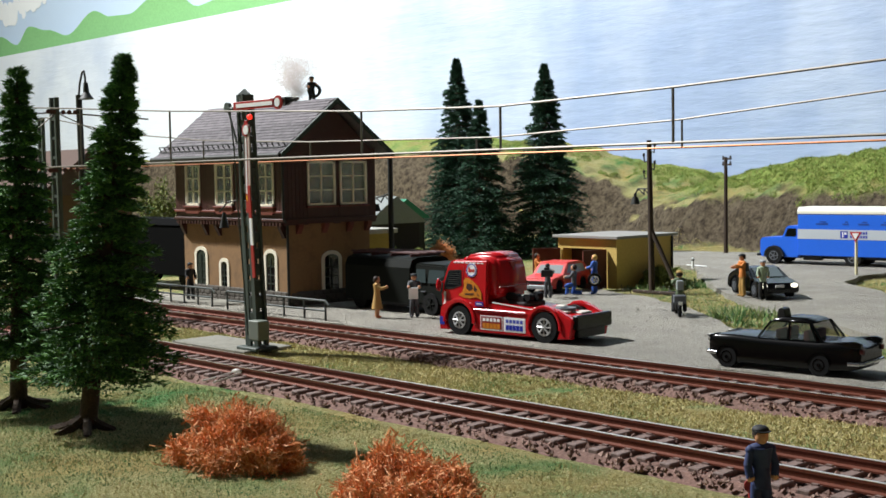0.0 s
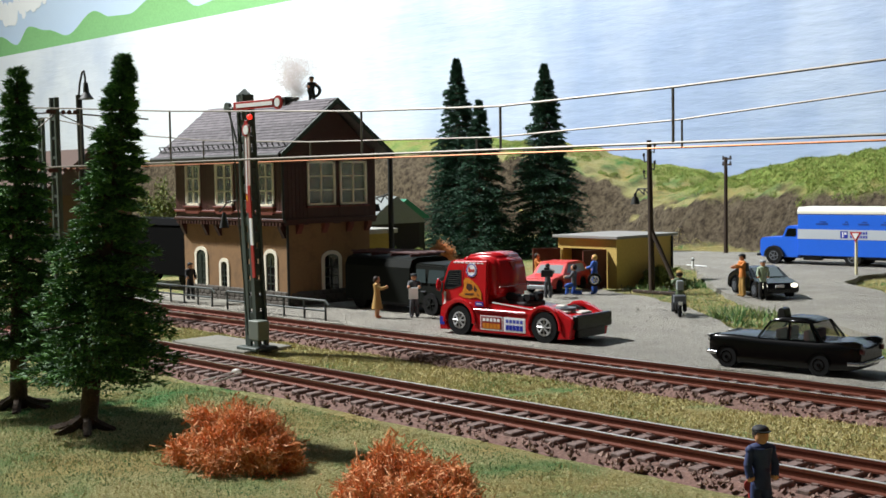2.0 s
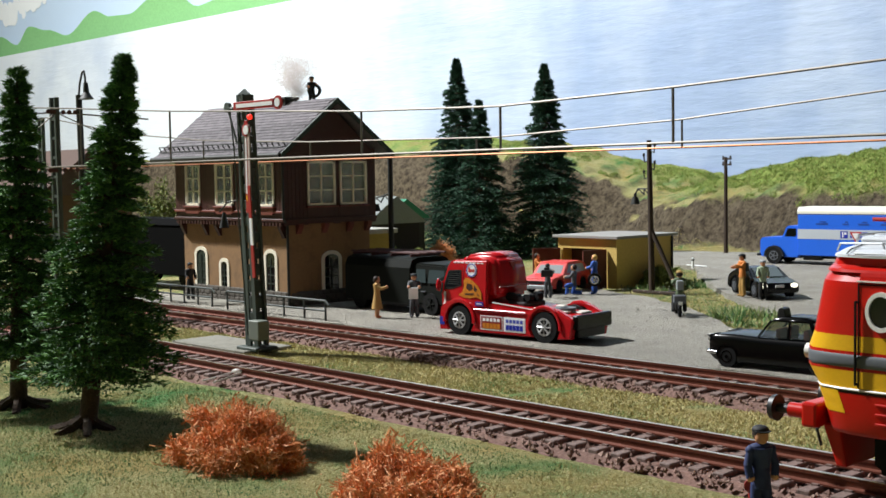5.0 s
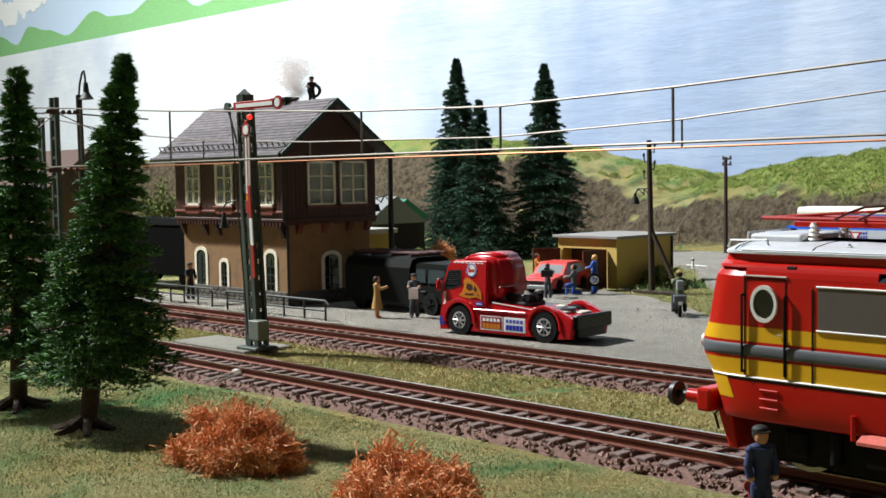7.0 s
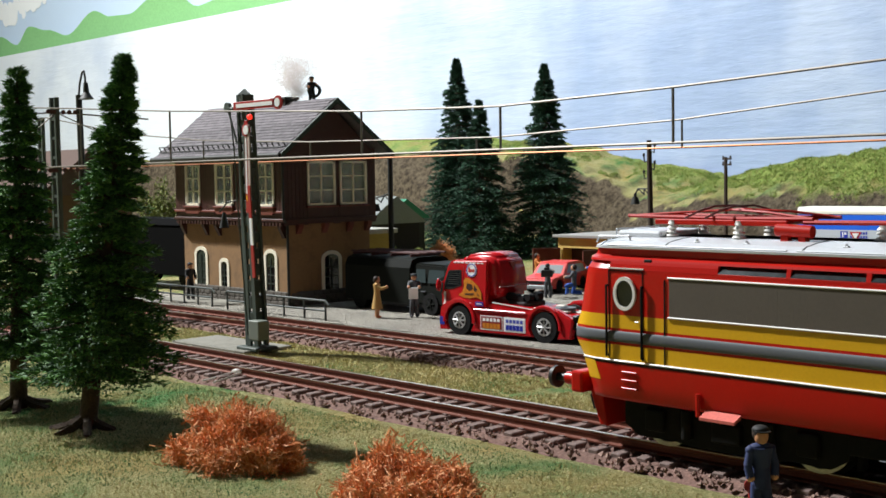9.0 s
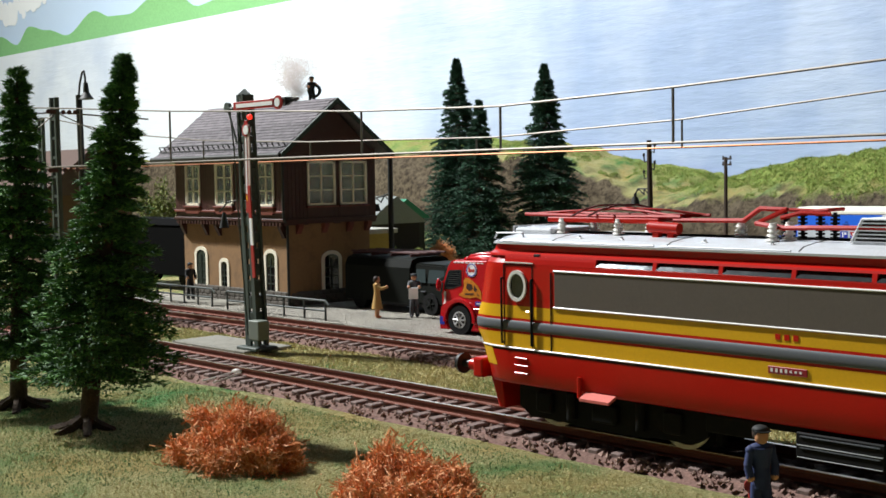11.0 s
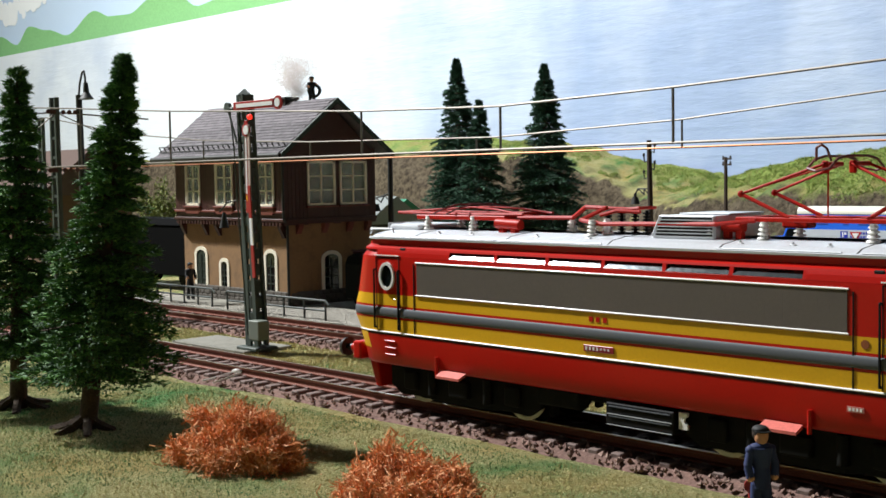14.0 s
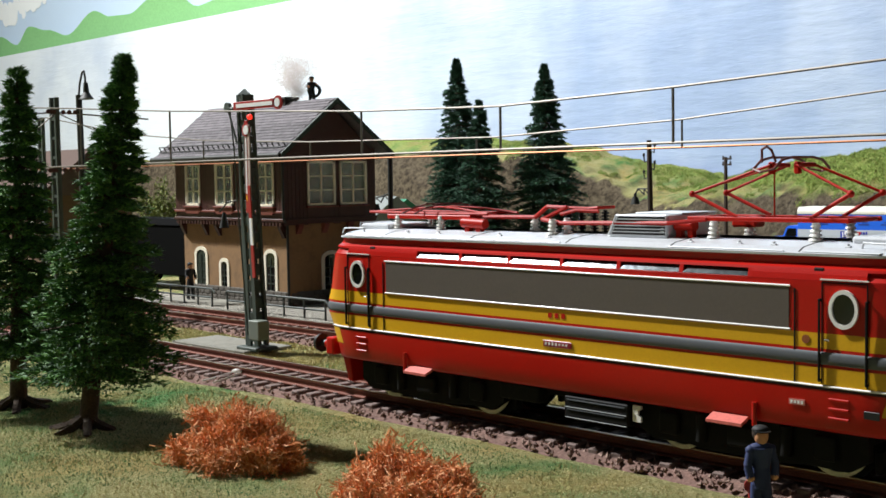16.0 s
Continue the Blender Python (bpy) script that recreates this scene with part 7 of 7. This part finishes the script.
def build_garage():
    WALL = paint("garage_yellow", "c9ab5e", 0.85, vary=0.07, fine=700)
    g = thing("garage", (-470, 536, -4), "yellow flat-roofed garage with open brown doors", "garage")
    W, D, H = 43, 52, 28
    for c, s in (((W / 2, D - 0.8, H / 2), (W, 1.6, H)), ((0.8, D / 2 - 0.8, H / 2), (1.6, D - 1.6, H)), ((W - 0.8, D / 2 - 0.8, H / 2), (1.6, D - 1.6, H)), ((W / 2, 0.8, H - 3), (W - 3.2, 1.6, 6)), ((W - 4.6, 0.8, H / 2 - 3), (6, 1.6, H - 6)), ((2.6, 0.8, H / 2 - 3), (2, 1.6, H - 6))):
        part("wall", box(B(), c, s), WALL, g, "smooth yellow wall")
    bm = B()
    box(bm, (W / 2, D / 2, H + 0.7), (W + 5, D + 5, 1.6), 0.2)
    part("roof", bm, paint("roof_felt", "8f8d88", 0.9, vary=0.1), g, "flat grey roof")
    bm = B()
    box(bm, (W / 2 - 2, 10, 11), (W - 8, 0.8, 22))
    part("inner_wall", bm, paint("garage_dark", "4a3022", 0.9), g)
    for x, rz, s in ((2.0, -118, 1), (36, -100, 1)):
        d = part("door", box(B(), (8.5, 0, 11), (17, 1.0, 22), 0.1), paint("door_brown", "5a2c1c", 0.7, vary=0.15), g, "open brown boarded door", mmpose(x, -0.6, 0, 0, 0, rz))
        bm = B()
        for z in (4, 18):
            box(bm, (8.5, -0.7, z), (16, 0.4, 1.4))
        part("ledge", bm, WOODRED, d)
    bm = B()
    tube(bm, [(W + 1.2, D - 2, H), (W + 1.2, D - 2, 0)], 0.7, 8)
    part("downpipe", bm, IRON, g)


WAGON = paint("wagon_black", "060606", 0.9, vary=0.2, spec=0.05)


def build_background():
    w = thing("goods_wagon", (-665, 395, -3), "black covered goods wagon behind the fir trees", "wagon")
    part("body", box(B(), (0, 0, 22), (92, 30, 30), 0.6), WAGON, w)
    bm = B()
    prism(bm, [(-15.6, 37), (15.6, 37), (10, 40.5), (-10, 40.5)], "x", -47, 47)
    part("roof", bm, WAGON, w)
    for x in (-30, 30):
        bm = B()
        cyl(bm, (x, -9, 6), (x, 9, 6), 6, n=20)
        part("wheelset", bm, DARK, w)
    bm = B()
    box(bm, (0, 0, 8), (90, 20, 3))
    part("underframe", bm, DARK, w)
    h = thing("station_house", (-1010, 480, -24), "distant house with red-brown roof behind the masts", "building")
    part("wall", box(B(), (0, 0, 38), (150, 80, 76)), paint("house_wall", "5e4636", 0.9), h)
    bm = B()
    prism(bm, [(-48, 74), (48, 74), (0, 112)], "x", -84, 84)
    part("roof", bm, paint("roof_brown", "453229", 0.85), h, "red-brown tiled roof")
    for k in range(5):
        bm = B()
        box(bm, (-56 + k * 28, -40.2, 44), (12, 1.2, 20))
        win = part("window", bm, CREAM, h)
        bm = B()
        box(bm, (-56 + k * 28, -40.9, 44), (9.6, 0.4, 17))
        part("pane", bm, DARKGLASS, win)
    s = thing("yellow_hut", (-555, 452, -4), "small yellow hut with pale roof behind the van", "hut")
    part("wall", box(B(), (0, 0, 16), (34, 30, 32)), paint("hut_yellow", "a8924a", 0.85), s)
    part("roof", box(B(), (0, 0, 33.4), (39, 35, 2.8), 0.3), paint("hut_roof", "a7a49a", 0.85), s)
    b = thing("shed", (-640, 528, -4), "dark wooden shed with pale grey roof", "shed")
    part("wall", box(B(), (0, 0, 18), (66, 46, 36)), paint("shed_dark", "1f1b18", 0.85), b)
    bm = B()
    prism(bm, [(-27, 34), (27, 34), (0, 52)], "x", -37, 37)
    part("roof", bm, paint("shed_roof", "7c817e", 0.8), b, "pale grey roof")
    bm = B()
    for k in range(14):
        box(bm, (-31 + k * 4.8, -23.2, 17), (0.6, 0.5, 34))
    part("batten", bm, DARK, b)
    k2 = thing("shed", (-720, 612, -4), "dark shed with green roof beside the firs", "shed")
    part("wall", box(B(), (0, 0, 17), (60, 40, 34)), paint("shed_dark_two", "2b2b26", 0.85), k2)
    bm = B()
    prism(bm, [(-24, 33), (24, 33), (0, 48)], "x", -33, 33)
    part("roof", bm, paint("shed_green_roof", "2f7a5c", 0.7), k2, "green roof")
    # round olive bush by the wagon
    leaf = island_mat("olive_leaves", ["4c5424", "6f7a34", "8a9145", "5a632b"], 0.8)
    for at, size, seed, label in (((-762, 448, -4), (25, 22, 74), 41, "olive green leafy bush behind the signal box"), ((-414, 561, -4), (13, 12, 12), 42, "low green bush beside the garage wall"), ((-590, 520, -4), (26, 20, 20), 43, "olive bush behind the van")):
        t = thing("leafy_bush", at, label, "bush")
        rng = np.random.RandomState(seed)
        n = 5000
        d = rng.normal(0, 1, (n, 3))
        d /= np.linalg.norm(d, axis=1, keepdims=True)
        d[:, 2] = np.abs(d[:, 2])
        lump = 0.78 + 0.3 * np.sin(d[:, 0] * 7 + seed) * np.sin(d[:, 1] * 6) + 0.12 * np.sin(d[:, 2] * 11)
        pos = d * (lump * rng.uniform(0.45, 1.0, n) ** 0.4)[:, None] * np.array(size)
        v, f = blades(pos, d + rng.normal(0, 0.8, (n, 3)), rng.uniform(1.4, 3.2, n), rng.uniform(0.4, 0.9, n), rng)
        raw_mesh("foliage", v, f, leaf, t, "stuff")


build_signal()
build_railings()
build_overhead()
build_poles()
build_garage()
build_background()


# ---- grass flock, grit and weeds ----
def grass_cover():
    rng = np.random.RandomState(77)
    mats = {"green": island_mat("flock_green", ["365c33", "5e8a4c", "8fa866", "c0be86", "4a7742"], 0.9), "straw": island_mat("flock_straw", ["8e8a52", "c8b676", "e6d6a2", "aea868", "a2865a"], 0.9)}
    def lay(name, label, x0, x1, y0, y1, n, ok, material, size, thin=1.0):
        x, y = rng.uniform(x0, x1, n), rng.uniform(y0, y1, n)
        keep = np.array([ok(a, b) for a, b in zip(x, y)])
        x, y = x[keep], y[keep]
        z = np.array([ground_z(a, b) for a, b in zip(x, y)])
        pos = np.stack([x, y, z - 0.1], 1)
        along = rng.normal(0, 0.75, (len(x), 3))
        along[:, 2] = np.abs(along[:, 2]) + 0.35
        v, f = blades(pos, along, rng.uniform(0.5, 1.3, len(x)) * size, rng.uniform(0.1, 0.24, len(x)) * size * thin, rng)
        ob = raw_mesh(name, v, f, material)
        tagged(ob, label, "grass", kind="stuff")
    near = lambda a, b: a < -20 and (nz(a, b, 30, 9) > -0.1 + 0.5 * smooth(-230, -120, a) or a < -250)
    lay("grass", "short green scatter grass in the foreground", -420, -60, 75, 206, 80000, near, mats["green"], 0.75)
    lay("grass", "short dry scatter grass in the foreground", -420, -60, 75, 206, 95000, lambda a, b: nz(a, b, 30, 9) < 0.05 + 0.5 * smooth(-230, -120, a), mats["straw"], 0.72)
    lay("grass", "dry grass strip between the tracks", -560, -40, 249, 289, 60000, lambda a, b: nz(a, b, 18, 4) > -0.45, mats["straw"], 1.1)
    lay("grass", "green grass beside the side road", -495, -150, 380, 690, 36000, lambda a, b: inside(a, b, ISLAND) and nz(a, b, 22, 5) > -0.2, mats["green"], 1.5)
    lay("grass", "dry grass beside the side road", -495, -150, 380, 690, 75000, lambda a, b: inside(a, b, ISLAND) and nz(a, b, 22, 5) < 0.3, mats["straw"], 1.3)
    lay("grass", "dry grass verge by the road sign", -355, -150, 520, 700, 22000, lambda a, b: inside(a, b, VERGE), mats["straw"], 1.3)
    hill = island_mat("flock_hill", ["5c7832", "86a048", "aab765", "76883e", "a89a5c"], 0.9)
    lay("grass", "bright green flock over the embankment", -1000, -330, 830, 1060, 150000, lambda a, b: ground_z(a, b) > 44 + 42 * smooth(700, 900, -a) + 22 * nz(a, b, 34, 6) + 10 * nz(a, b, 11, 8) and nz(a, b, 9, 3) > -0.3, hill, 2.3)
    lay("grass", "dry grass at the foot of the embankment", -700, -330, 790, 880, 16000, lambda a, b: -30 < b - toe(a) < 6, mats["straw"], 2.0)
    lay("weed", "tall green weeds at the road edge", -318, -276, 440, 480, 900, lambda a, b: inside(a, b, ISLAND) and nz(a, b, 9, 2) > -0.05, mats["green"], 6.5, 0.35)
    lay("weed", "green weeds beside the garage wall", -426, -398, 536, 596, 1100, lambda a, b: nz(a, b, 12, 1) > -0.2, mats["green"], 4.5, 0.5)


grass_cover()


def grit():
    rng = np.random.RandomState(91)
    n = 3000
    x, y = rng.uniform(-520, -60, n), rng.uniform(326, 400, n)
    keep = ~np.array([inside(a, b, ISLAND) for a, b in zip(x, y)])
    x, y = x[keep], y[keep]
    scatter_stones("road_grit", np.stack([x, y, np.full(len(x), -2.55)], 1), 0.1, 0.3, island_mat("grit_stones", ["77736d", "9b978f", "b5b0a6", "8a857c"], 0.9), None, 92)
    x, y = rng.uniform(-460, -120, n), rng.uniform(390, 700, n)
    scatter_stones("road_grit", np.stack([x, y, np.full(n, -2.0)], 1), 0.12, 0.4, island_mat("grit_stones_two", ["6a665f", "9b978f", "b5b0a6", "8a857c"], 0.9), None, 93)
    for ob in [o for o in bpy.data.objects if o.name.startswith("road_grit")]:
        tagged(ob, "loose grit scattered on the grey road", "grit", kind="stuff")
    bm = B()
    tube(bm, [(-6, -9, 0.2), (-3, -6, 1.2), (0, -2, 2.6), (3, 0, 3.0)], 0.35)
    tube(bm, [(0, -9, 0.2), (2, -5, 1.4), (4, -1, 2.8)], 0.35)
    ball(bm, (1.5, -1, 3.0), 1.4, (1.5, 1, 0.7))
    solo("wire_clip", bm, glass_mat("clear_plastic", "d9d4cc", 0.1, 0.6), (-330, 219, -4.2), "clear plastic wire clip on the rail side", "clip")


grit()


def signal_paddle():
    t = thing("signal_paddle", (-120, 188.5, -5), "small red signal paddle beside the figure in navy", "signal paddle", 122)
    part("stem", cyl(B(), (0, 0, 0), (0, 0, 8), 0.45, n=8), SIGRED, t)
    part("disc", cyl(B(), (-0.3, 0, 8.6), (0.3, 0, 8.6), 1.2, n=20), SIGRED, t)


signal_paddle()


# ---- what moves ----
def glide(t):
    """How far the engine still has to go at t seconds."""
    for (a, u), (b, v) in zip(RUN, RUN[1:]):
        if a <= t <= b:
            return u + (v - u) * (t - a) / (b - a)
    return 0.0


RUN = [(0, 211), (1.4, 193.5), (2.8, 176), (3.5, 167.3), (4.0, 162), (4.6, 155.2), (5.4, 146), (6.3, 135.6), (6.5, 133.2), (7, 126.2), (7.5, 117.8), (8, 108.6), (8.5, 99.7), (9, 91.6), (9.8, 78.8), (10.6, 65.9), (11.5, 51.2),
       (12, 42.5), (12.5, 34.7), (13, 26.8), (13.5, 19.6), (14, 12.2), (14.5, 6.1), (15, 2.2), (15.5, 0.4), (16, 0)]


def motions():
    walk(LOCO, [(t, mmpose(-185.5 + s, NEAR_Y, 0)) for t, s in RUN])
    times = sorted({t for t, s in RUN} | {0.35, 0.7, 1.05, 1.75, 2.1, 2.45, 3.15, 4.3, 5.0, 5.85, 6.75, 7.25, 7.75, 8.25, 8.75, 9.4, 10.2, 11.05, 11.75, 12.25, 12.75, 13.25, 13.75})
    for wheelset, x in WHEELSETS:
        walk(wheelset, [(t, mmpose(x, 0, WHEEL_R, 0, math.degrees(glide(t) / WHEEL_R))) for t in times])


motions()
